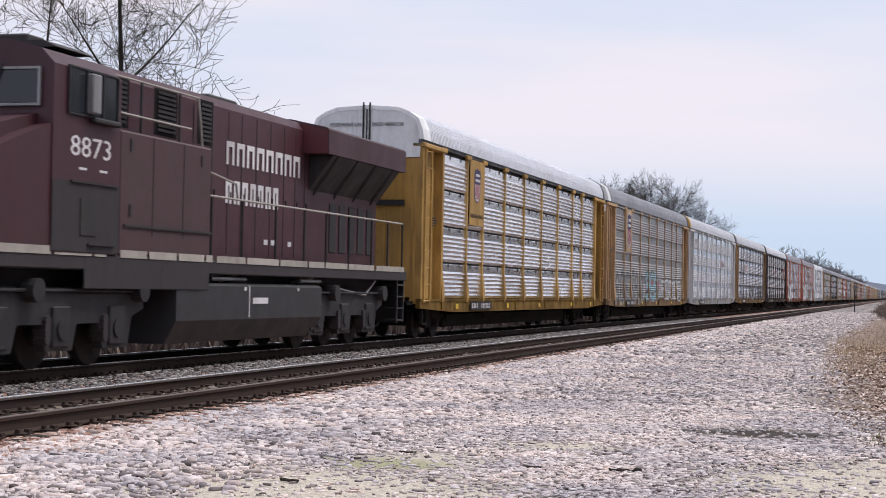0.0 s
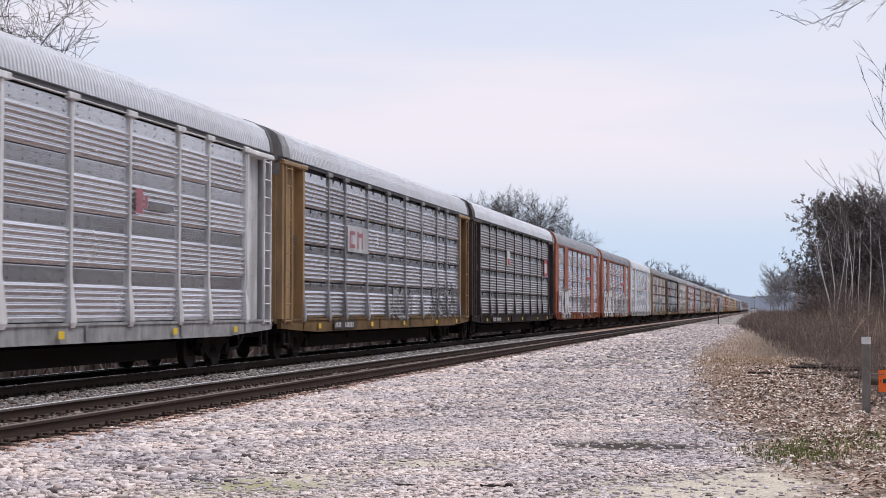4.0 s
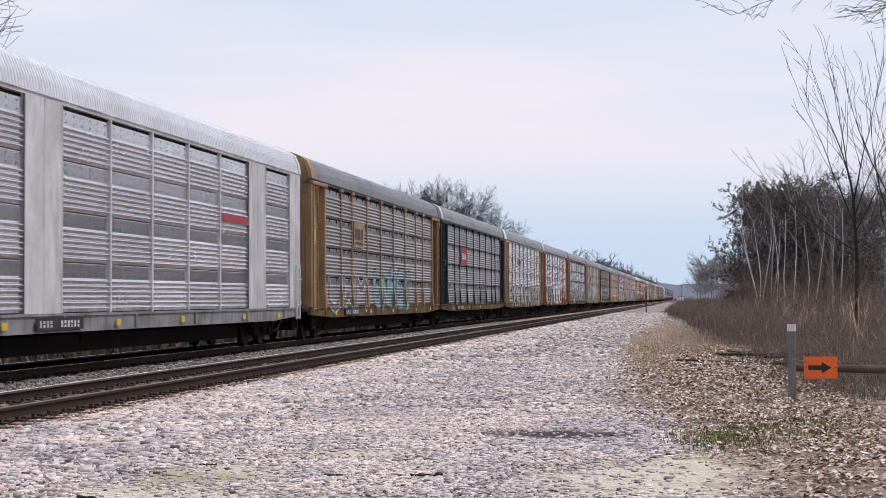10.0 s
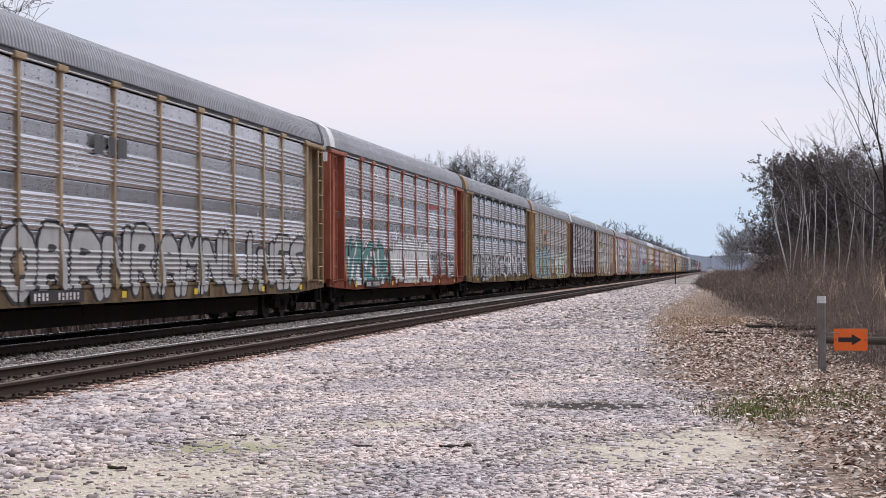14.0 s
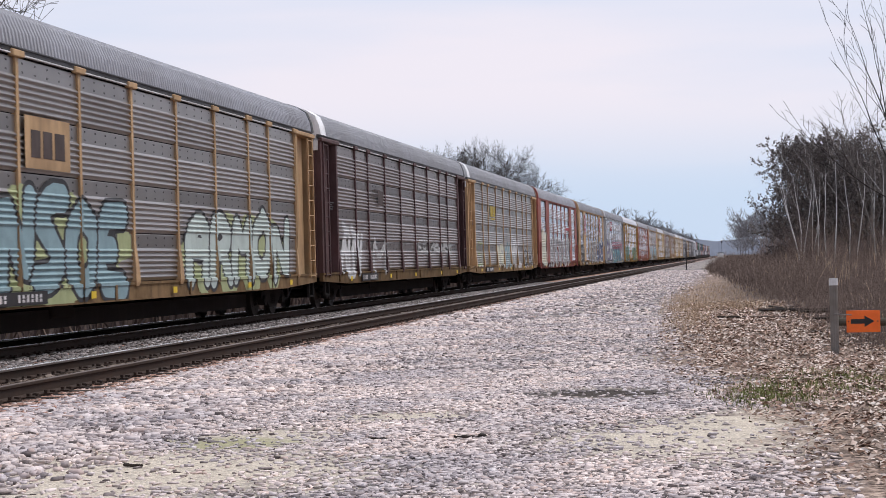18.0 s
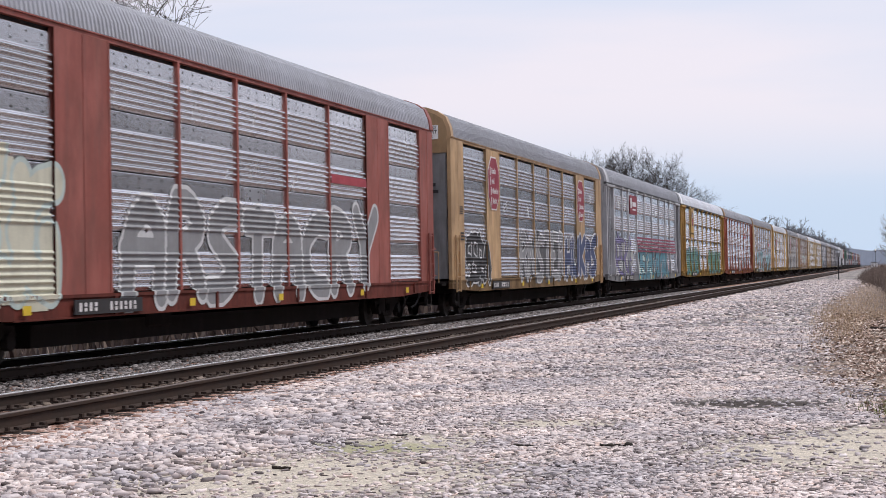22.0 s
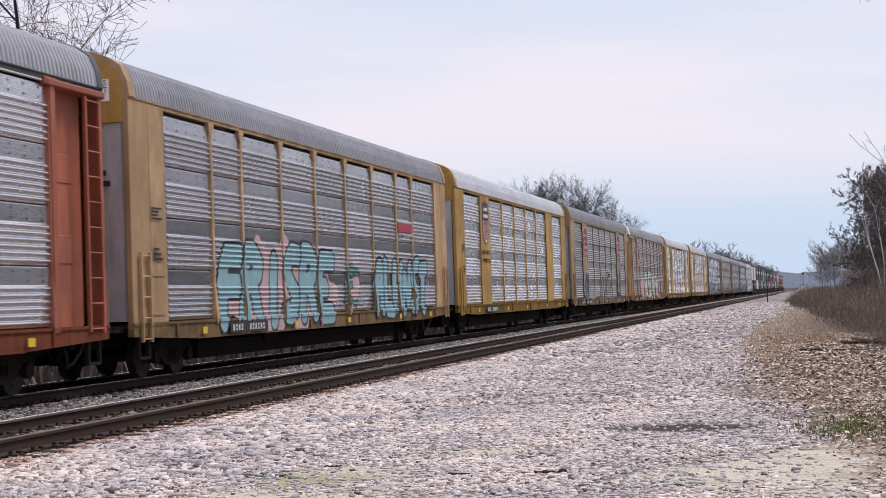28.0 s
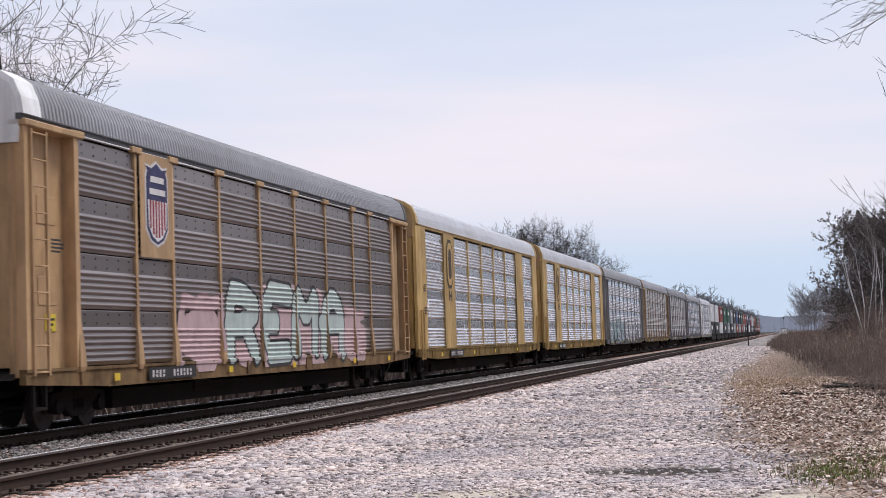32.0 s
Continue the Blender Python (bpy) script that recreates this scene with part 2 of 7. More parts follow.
M = {
    "ground": ground_material(),
    "stone": scatter_paint("crushed_limestone", [(0.142, 0.121, 0.118), (0.741, 0.656, 0.649), (0.828, 0.74, 0.731), (0.632, 0.562, 0.561), (0.785, 0.693, 0.685), (0.916, 0.84, 0.829), (0.676, 0.53, 0.479), (0.719, 0.646, 0.649), (0.545, 0.483, 0.479), (0.109, 0.0893, 0.0876), (0.807, 0.714, 0.7), (0.85, 0.751, 0.721)], patches=True),
    "greystone": scatter_paint("dusty_ballast", [(0.05, 0.044, 0.043), (0.16, 0.145, 0.142), (0.25, 0.225, 0.22), (0.42, 0.385, 0.38), (0.09, 0.08, 0.078), (0.48, 0.44, 0.43)]),
    "ruststone": scatter_paint("rust_stained_ballast", [(0.15, 0.08, 0.06), (0.46, 0.29, 0.23), (0.32, 0.17, 0.125), (0.60, 0.44, 0.38), (0.70, 0.58, 0.54)]),
    "oilstone": scatter_paint("grimy_ballast", [(0.05, 0.042, 0.038), (0.11, 0.085, 0.07), (0.20, 0.16, 0.13), (0.30, 0.25, 0.22)]),
    "leaf": scatter_paint("fallen_oak_leaves", [(0.08, 0.052, 0.04), (0.46, 0.32, 0.25), (0.70, 0.57, 0.49), (0.80, 0.71, 0.64), (0.24, 0.15, 0.11), (0.62, 0.47, 0.39), (0.84, 0.76, 0.70), (0.13, 0.085, 0.065), (0.40, 0.27, 0.21), (0.09, 0.06, 0.048)]),
    "brush": scatter_paint("brush_stems", [(0.06, 0.045, 0.042), (0.12, 0.085, 0.076), (0.25, 0.19, 0.155), (0.085, 0.062, 0.056), (0.15, 0.11, 0.097), (0.066, 0.05, 0.047)]),
    "grass": scatter_paint("dry_grass", [(0.46, 0.33, 0.215), (0.68, 0.51, 0.35), (0.36, 0.25, 0.165), (0.78, 0.62, 0.45)]),
    "green": scatter_paint("green_grass", [(0.13, 0.16, 0.055), (0.21, 0.235, 0.09), (0.30, 0.28, 0.13)]),
    "bark": paint("grey_bark", (0.034, 0.029, 0.026), 0.9, streak=0.0, amount=0.4, bump=0.02),
    "duskbark": scatter_paint("dusky_twigs", [(0.046, 0.039, 0.036), (0.066, 0.056, 0.052), (0.038, 0.033, 0.031)]),
    "twig": scatter_paint("bare_twigs", [(0.12, 0.10, 0.092), (0.20, 0.168, 0.152), (0.095, 0.082, 0.077)]),
    "greybark": paint("pale_grey_bark", (0.20, 0.18, 0.165), 0.9, streak=0.0, amount=0.5, bump=0.01),
    # distance haze is mixed into these two twig colours
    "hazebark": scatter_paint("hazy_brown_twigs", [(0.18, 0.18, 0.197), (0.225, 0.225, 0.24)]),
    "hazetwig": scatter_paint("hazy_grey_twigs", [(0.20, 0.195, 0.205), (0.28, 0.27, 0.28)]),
    "birch": paint("white_birch_bark", (0.70, 0.68, 0.66), 0.8, dirt=(0.08, 0.07, 0.06), amount=0.8, streak=0.0, grain=3.0),
    "oakleaf": scatter_paint("clinging_oak_leaves", [(0.13, 0.118, 0.118), (0.22, 0.195, 0.187), (0.17, 0.152, 0.148), (0.30, 0.265, 0.25)]),
    "tie": paint("creosoted_tie", (0.026, 0.021, 0.020), 0.9, dirt=(0.09, 0.07, 0.055)),
    "rail": paint("rusty_rail_side", (0.048, 0.034, 0.028), 0.75, metal=0.1, dirt=(0.085, 0.05, 0.036), streak=0),
    "railtop": paint("polished_rail_head", (0.95, 0.94, 0.93), 0.22, metal=0.75, dirt=(0.7, 0.68, 0.66), amount=0.2, streak=0),
    "railgrey": paint("rail_head_edge", (0.34, 0.29, 0.27), 0.4, metal=0.8, streak=0),
    "raildull": paint("dull_brown_rail_head", (0.17, 0.135, 0.12), 0.5, metal=0.4, dirt=(0.10, 0.07, 0.055), streak=0),
    "log": paint("dark_mossy_log", (0.115, 0.105, 0.085), 0.9, dirt=(0.06, 0.05, 0.04), amount=0.8, grain=4.0, bump=0.01),
    "post": paint("weathered_timber", (0.27, 0.245, 0.225), 0.9, dirt=(0.13, 0.11, 0.09), amount=0.7, grain=5.0, bump=0.01),
    "white": paint("chalky_white_paint", (0.88, 0.88, 0.89), 0.6, amount=0.25, streak=0.3),
    "signorange": paint("orange_sign_sheet", (1.0, 0.17, 0.018), 0.45, amount=0.08, streak=0.05, vary=0.0),
    "black": paint("black_paint", (0.022, 0.02, 0.022), 0.6, amount=0.3, dirt=(0.06, 0.05, 0.045)),
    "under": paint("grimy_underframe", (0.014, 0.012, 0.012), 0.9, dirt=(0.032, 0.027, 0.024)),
    "wheel": paint("wheel_steel", (0.03, 0.025, 0.023), 0.7, metal=0.3, dirt=(0.05, 0.036, 0.03)),
    "steel": paint("bare_steel", (0.35, 0.34, 0.34), 0.45, metal=0.7),
    "maroon": paint("maroon_locomotive_paint", (0.062, 0.017, 0.024), 0.5, dirt=(0.052, 0.034, 0.035), amount=0.5, streak=0.4, grain=0.6),
    "red": paint("bright_red_paint", (0.095, 0.014, 0.022), 0.45, dirt=(0.10, 0.03, 0.035), amount=0.4),
    "grime": paint("road_grime_grey", (0.028, 0.022, 0.024), 0.7, dirt=(0.05, 0.045, 0.045), amount=0.5, grain=0.8),
    "dusty": paint("dusty_maroon_panel", (0.072, 0.031, 0.035), 0.65, dirt=(0.065, 0.05, 0.05), amount=0.8, streak=0.5, grain=0.5),
    "truckgrey": paint("dark_truck_casting", (0.015, 0.014, 0.016), 0.6, dirt=(0.05, 0.045, 0.042), amount=0.5, grain=3.0),
    "tank": paint("grey_fuel_tank", (0.033, 0.032, 0.034), 0.55, dirt=(0.035, 0.032, 0.032), amount=0.5, streak=0.25),
    "stripe": paint("reflective_yellow_strip", (0.46, 0.42, 0.37), 0.5, dirt=(0.22, 0.19, 0.16), amount=0.6, grain=2.0),
    "lettering": paint("white_lettering", (0.72, 0.70, 0.70), 0.6, dirt=(0.35, 0.28, 0.28), amount=0.4),
    "glass": paint("dark_window_glass", (0.02, 0.025, 0.03), 0.06, dirt=(0.08, 0.08, 0.08), amount=0.1, streak=0, bump=0),
    # the hill colour already carries the blue haze of distance
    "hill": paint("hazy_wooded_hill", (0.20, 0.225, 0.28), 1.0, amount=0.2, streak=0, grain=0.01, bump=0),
    "signallamp": glow("lit_signal_lamp", (1.0, 0.86, 0.66), 7.0),
}
FRAME = {  # car colours: frame and posts, dirt on them
    "yellow": ((0.47, 0.27, 0.06), (0.20, 0.12, 0.055)),
    "gold": ((0.50, 0.325, 0.115), (0.23, 0.155, 0.075)),
    "tan": ((0.37, 0.26, 0.15), (0.17, 0.115, 0.075)),
    "buff": ((0.48, 0.305, 0.155), (0.23, 0.145, 0.085)),
    "ochre": ((0.33, 0.205, 0.095), (0.15, 0.105, 0.068)),
    "brown": ((0.055, 0.034, 0.03), (0.04, 0.03, 0.028)),
    "maroon": ((0.085, 0.035, 0.035), (0.06, 0.04, 0.038)),
    "black": ((0.018, 0.019, 0.024), (0.038, 0.034, 0.032)),
    "orange": ((0.36, 0.10, 0.052), (0.20, 0.075, 0.05)),
    "red": ((0.30, 0.075, 0.055), (0.17, 0.07, 0.055)),
    "white": ((0.64, 0.64, 0.655), (0.38, 0.36, 0.35)),
    "silver": ((0.44, 0.44, 0.46), (0.22, 0.21, 0.20)),
    "grey": ((0.24, 0.24, 0.25), (0.12, 0.11, 0.105)),
}
for key, (c, d) in FRAME.items():
    M["f_" + key] = paint(key + "_car_paint", c, 0.6, dirt=d, amount=0.8, streak=0.75, grain=0.7, fade=0.6)
    M["s_" + key] = paint(key + "_grimy_sill_paint", tuple(v * 0.5 for v in c), 0.75, dirt=tuple(v * 0.3 for v in d), amount=1.0, streak=0.9, grain=1.3)
PANEL = {
    "bright": (0.95, 0.95, 0.96),
    "silver": (0.80, 0.80, 0.825),
    "steel": (0.60, 0.605, 0.635),
    "worn": (0.40, 0.378, 0.365),
    "dark": (0.345, 0.34, 0.345),
    "sooty": (0.335, 0.295, 0.283),
}
for key, c in PANEL.items():
    M["p_" + key] = paint(key + "_galvanised_panel", c, 0.32 if key in ("worn", "dark", "sooty") else 0.24, metal=0.85 if key in ("worn", "dark", "sooty") else 0.92, dirt=tuple(v * 0.52 for v in c), amount=0.14, streak=0.16, grain=0.8, vary=0.12, bump=0, run_scale=(0.35, 0.35, 5.0), speck=0.03, gloss=0.04)
M["fascia"] = paint("dark_roof_fascia", (0.085, 0.085, 0.09), 0.65, dirt=(0.05, 0.045, 0.042))
M["roof"] = paint("galvanised_roof", (0.46, 0.46, 0.49), 0.5, metal=0.3, dirt=(0.28, 0.27, 0.27), amount=0.5, grain=0.4)
M["roofwhite"] = paint("white_roof", (0.78, 0.79, 0.83), 0.5, metal=0.1, dirt=(0.52, 0.50, 0.50), amount=0.45, grain=0.4)
M["roofgrey"] = paint("dull_roof", (0.42, 0.42, 0.44), 0.55, metal=0.3, dirt=(0.30, 0.29, 0.29), amount=0.5, grain=0.4)


def colour(name, rgb, rough=0.6):
    """A plain sprayed or printed colour, made once."""
    if name not in M:
        M[name] = paint(name, rgb, rough, dirt=tuple(v * 0.55 for v in rgb), amount=0.5, streak=0.35, grain=2.0, vary=0.0)
    return M[name]


# ---------------------------------------------------------------- mesh helpers
def box(bm, x0, x1, y0, y1, z0, z1, bevel=0.0):
    v = [bm.verts.new((x, y, z)) for x in (x0, x1) for y in (y0, y1) for z in (z0, z1)]
    fs = [bm.faces.new([v[i] for i in q]) for q in ((0, 1, 3, 2), (4, 6, 7, 5), (0, 4, 5, 1), (2, 3, 7, 6), (0, 2, 6, 4), (1, 5, 7, 3))]
    if bevel:
        es = list({e for f in fs for e in f.edges})
        bmesh.ops.bevel(bm, geom=es, offset=bevel, segments=1, affect="EDGES", profile=0.5)


def prism(bm, pts, axis, a, b):
    """The outline pts (in the two other axes, in order) drawn out along axis from a to b."""
    def at(p, s):
        return {"x": (s, p[0], p[1]), "y": (p[0], s, p[1]), "z": (p[0], p[1], s)}[axis]
    u = [bm.verts.new(at(p, a)) for p in pts]
    w = [bm.verts.new(at(p, b)) for p in pts]
    n = len(pts)
    for i in range(n):
        bm.faces.new((u[i], u[(i + 1) % n], w[(i + 1) % n], w[i]))
    bm.faces.new(u[::-1])
    bm.faces.new(w)


def disc(bm, x0, x1, y, z, r, n=20, r2=None):
    """A cylinder along x."""
    r2 = r if r2 is None else r2
    a = [bm.verts.new((x0, y + r * math.cos(k * math.tau / n), z + r * math.sin(k * math.tau / n))) for k in range(n)]
    b = [bm.verts.new((x1, y + r2 * math.cos(k * math.tau / n), z + r2 * math.sin(k * math.tau / n))) for k in range(n)]
    for i in range(n):
        bm.faces.new((a[i], a[(i + 1) % n], b[(i + 1) % n], b[i]))
    bm.faces.new(a[::-1])
    bm.faces.new(b)


def tube(bm, p, q, r, n=6):
    p, q = Vector(p), Vector(q)
    d = (q - p).normalized()
    u = d.orthogonal().normalized()
    w = d.cross(u)
    ring = [[bm.verts.new(c + r * (math.cos(k * math.tau / n) * u + math.sin(k * math.tau / n) * w)) for k in range(n)] for c in (p, q)]
    for i in range(n):
        bm.faces.new((ring[0][i], ring[0][(i + 1) % n], ring[1][(i + 1) % n], ring[1][i]))
    bm.faces.new(ring[0][::-1])
    bm.faces.new(ring[1])


def finish(name, bm, smooth=False):
    bmesh.ops.recalc_face_normals(bm, faces=bm.faces[:])
    me = bpy.data.meshes.new(name)
    bm.to_mesh(me)
    bm.free()
    if smooth:
        me.polygons.foreach_set("use_smooth", [True] * len(me.polygons))
    return me


def place(name, me, material, parent=None, m=None, label=""):
    """An object on a shared mesh, with a material of its own."""
    if not me.materials:
        me.materials.append(material)
    ob = new(name, me)
    if me.materials[0] is not material:
        ob.material_slots[0].link = "OBJECT"
        ob.material_slots[0].material = material
    ob.parent = parent
    if m is not None:
        ob.matrix_basis = m
    return tagged(ob, label)


def part(name, bm, material, parent=None, label="", smooth=False):
    return place(name, finish(name, bm, smooth), material, parent, None, label)


def thing(name, label, category, group="", m=None):
    ob = tagged(new(name), label, category, group)
    if m is not None:
        ob.matrix_basis = m
    return ob


def letters(name, words, size, material, parent, m, label="", width=None):
    """Words as a thin mesh, from the built-in font, lying in the plane of m."""
    cu = bpy.data.curves.new(name, "FONT")
    cu.body, cu.size, cu.extrude = words, size, 0.003
    cu.align_x, cu.align_y = "CENTER", "CENTER"
    cu.resolution_u = 2
    tmp = bpy.data.objects.new(name, cu)
    me = bpy.data.meshes.new_from_object(tmp)
    bpy.data.objects.remove(tmp)
    me.materials.clear()
    if width:
        xs = [v.co.x for v in me.vertices]
        s = width / (max(xs) - min(xs))
        for v in me.vertices:
            v.co.x *= s
    return place(name, me, material, parent, m, label)


SIDE = Matrix(((0, 0, 1, 0), (1, 0, 0, 0), (0, 1, 0, 0), (0, 0, 0, 1)))   # text plane on the near side of a car, read along +y
FRONT = pose(0, 0, 0, 90, 0, 0)                                           # text plane that faces -y


def raw(name, verts, faces, material, kind="", label="", category="", parent=None):
    me = bpy.data.meshes.new(name)
    me.from_pydata(verts, [], faces)
    me.update()
    ob = place(name, me, material, parent)
    return tagged(ob, label, category, "", kind)


# ---------------------------------------------------------------- ground and tracks
def lot_edge(y):
    return 0.4 - 1.6 * min(max((y - 15.0) / 10.0, 0.0), 1.0) - 1.3 * min(max((y - 25.0) / 40.0, 0.0), 1.0)


def ground_height(x, y):
    if x < -16.6:
        z = -0.22 - 0.7 * min((-16.6 - x) / 4.0, 1.0)
    elif x < -8.25:
        z = -0.205
    elif x < -7.2:
        z = -0.205 + (GROUND + 0.205) * (x + 8.25) / 1.05
    else:
        z = GROUND
        e = x - lot_edge(y)
        if e > 0:
            z += 0.06 * min(e / 1.5, 1.0)
    near = max(0.0, 1.0 - max(abs(y - 30), 0) / 120.0)
    if x > -7.2:
        z += 0.025 * near * noise.noise(Vector((x * 0.5, y * 0.35, 0)))
    return z


def build_ground():
    xs = [-3000, -1500, -700, -300, -120, -60, -30, -22, -20.6, -18.6, -16.6, -14, -11.8, -9.5, -8.25, -7.7, -7.2]
    xs += [-6.8 + 0.4 * i for i in range(32)] + [7, 9, 14, 25, 60, 150, 400, 1200, 3000]
    ys = [-2500, -800, -200, -60, -20, 0, 6] + [10 + 0.5 * i for i in range(80)] + [50 + 3 * i for i in range(34)] + [160, 200, 260, 400, 700, 1200, 2000, 3500]
    verts = [(x, y, ground_height(x, y)) for y in ys for x in xs]
    n = len(xs)
    faces = [(j * n + i, j * n + i + 1, (j + 1) * n + i + 1, (j + 1) * n + i) for j in range(len(ys) - 1) for i in range(n - 1)]
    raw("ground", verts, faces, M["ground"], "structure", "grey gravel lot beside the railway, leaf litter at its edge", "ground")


def rail_mesh(y0, y1):
    p = [(-0.075, -0.185), (0.075, -0.185), (0.075, -0.172), (0.012, -0.150), (0.010, -0.055), (0.036, -0.040), (0.036, -0.012), (0.026, -0.003), (-0.026, -0.003), (-0.036, -0.012), (-0.036, -0.040), (-0.010, -0.055), (-0.012, -0.150), (-0.075, -0.172)]
    bm = bmesh.new()
    prism(bm, p, "y", y0, y1)
    return finish("rail", bm)


def build_track(cx, worn, first, count):
    root = tagged(new("railway_track"), "straight railway track of steel rails on dark timber ties in ballast", "railway track", "tracks", "structure")
    root.matrix_basis = pose(cx, 0, 0)
    rail = rail_mesh(-80, 1900)
    bm = bmesh.new()
    box(bm, -0.035, 0.035, -80, 1900, -0.012, 0.001, 0.004)
    head = finish("running_surface", bm)
    bm = bmesh.new()
    prism(bm, [(0.0365, -0.038), (0.0375, -0.012), (0.028, -0.001), (0.024, -0.002), (0.034, -0.013), (0.034, -0.038)], "y", -80, 1900)
    lip = finish("rail_edge", bm)
    for s in (-0.755, 0.755):
        r = place("rail", rail, M["rail"], root, pose(s, 0, 0))
        dull = s > 0 and not worn
        place("running_surface", head, M["raildull" if dull else "railtop"], r, None, "dull brown top of the rail" if dull else "polished steel top of the rail")
        place("rail_edge", lip, M["railgrey"], r, pose(0, 0, 0) if s < 0 else pose(0, 1820, 0, 0, 0, 180))
    bm = bmesh.new()
    box(bm, -1.3, 1.3, -0.115, 0.115, -0.36, -0.187, 0.012)
    tie = finish("tie", bm)
    rng = random.Random(int(-cx))
    for i in range(count):
        y = first + 0.535 * i
        place("tie", tie, M["tie"], root, pose(rng.uniform(-0.05, 0.05), y + rng.uniform(-0.02, 0.02), rng.uniform(-0.012, 0.0), 0, 0, rng.uniform(-1, 1)))
    # plates, spikes and clips, joined
    verts, faces = [], []

    def cube(x0, x1, y0, y1, z0, z1):
        b = len(verts)
        verts.extend((x, y, z) for x in (x0, x1) for y in (y0, y1) for z in (z0, z1))
        faces.extend(tuple(b + i for i in q) for q in ((0, 1, 3, 2), (4, 6, 7, 5), (0, 4, 5, 1), (2, 3, 7, 6), (0, 2, 6, 4), (1, 5, 7, 3)))
    for i in range(count):
        y = first + 0.535 * i
        for s in (-0.755, 0.755):
            cube(s - 0.19, s + 0.19, y - 0.095, y + 0.095, -0.188, -0.172)
            for k in (-1, 1):
                cube(s + k * 0.085 - 0.02, s + k * 0.085 + 0.02, y - 0.06, y - 0.02, -0.18, -0.135)
                cube(s + k * 0.16 - 0.014, s + k * 0.16 + 0.014, y + 0.03, y + 0.06, -0.18, -0.145)
                cube(s + k * 0.105 - 0.03, s + k * 0.105 + 0.03, y + 0.10, y + 0.16, -0.20, -0.145)
    raw("tie_plates", verts, faces, M["rail"], "stuff", "rusty tie plates, spikes and rail anchors", "", root)
    far = bmesh.new()
    for i in range(260):
        y = first + 0.535 * count + 0.8 * i
        box(far, -1.3, 1.3, y, y + 0.23, -0.36, -0.187)
    tagged(part("far_ties", far, M["tie"], root), "", "", "", "stuff")


STONE = np.array([(-1, -1, -1), (-1, -1, 1), (-1, 1, -1), (-1, 1, 1), (1, -1, -1), (1, -1, 1), (1, 1, -1), (1, 1, 1)], float)
STONE_F = np.array([(0, 1, 3, 2), (4, 6, 7, 5), (0, 4, 5, 1), (2, 3, 7, 6), (0, 2, 6, 4), (1, 5, 7, 3)])


def scatter(name, n, where, sizes, flat, material, label, seed, category="gravel", tall=0.0):
    """n uneven stones joined in one mesh; where(rng, n) gives x, y, z."""
    rng = np.random.default_rng(seed)
    x, y, z = where(rng, n)
    n = len(x)
    s = rng.uniform(sizes[0], sizes[1], (n, 1, 1)) * np.stack([rng.uniform(0.7, 2.1, n), rng.uniform(0.45, 1.0, n), rng.uniform(flat * 0.7, flat * 1.3, n)], 1)[:, None, :]
    v = STONE[None] * s * rng.uniform(0.5, 1.0, (n, 8, 3)) * 0.58
    a, t = rng.uniform(0, 6.28, n), rng.uniform(-0.8, 0.8, n)
    ca, sa, ct, st = (f[:, None] for f in (np.cos(a), np.sin(a), np.cos(t), np.sin(t)))
    vy, vz = v[..., 1] * ct - v[..., 2] * st, v[..., 1] * st + v[..., 2] * ct
    vx, vy = v[..., 0] * ca - vy * sa, v[..., 0] * sa + vy * ca
    pts = np.stack([vx + x[:, None], vy + y[:, None], vz + z[:, None]], -1).reshape(-1, 3)
    faces = (np.arange(n)[:, None, None] * 8 + STONE_F[None]).reshape(-1, 4)
    me = bpy.data.meshes.new(name)
    me.vertices.add(len(pts))
    me.vertices.foreach_set("co", pts.ravel())
    me.loops.add(faces.size)
    me.loops.foreach_set("vertex_index", faces.ravel())
    me.polygons.add(len(faces))
    me.polygons.foreach_set("loop_start", np.arange(len(faces)) * 4)
    me.update(calc_edges=True)
    ob = place(name, me, material)
    return tagged(ob, label, category, "", "stuff")


def cards(name, pts, faces, material, label, category):
    """Loose quads or triangles joined in one mesh."""
    me = bpy.data.meshes.new(name)
    me.vertices.add(len(pts))
    me.vertices.foreach_set("co", pts.ravel())
    k = faces.shape[1]
    me.loops.add(faces.size)
    me.loops.foreach_set("vertex_index", faces.ravel())
    me.polygons.add(len(faces))
    me.polygons.foreach_set("loop_start", np.arange(len(faces)) * k)
    me.update(calc_edges=True)
    ob = place(name, me, material)
    return tagged(ob, label, category, "", "stuff")


EDGE = np.vectorize(lot_edge)
HEIGHT = np.vectorize(ground_height)


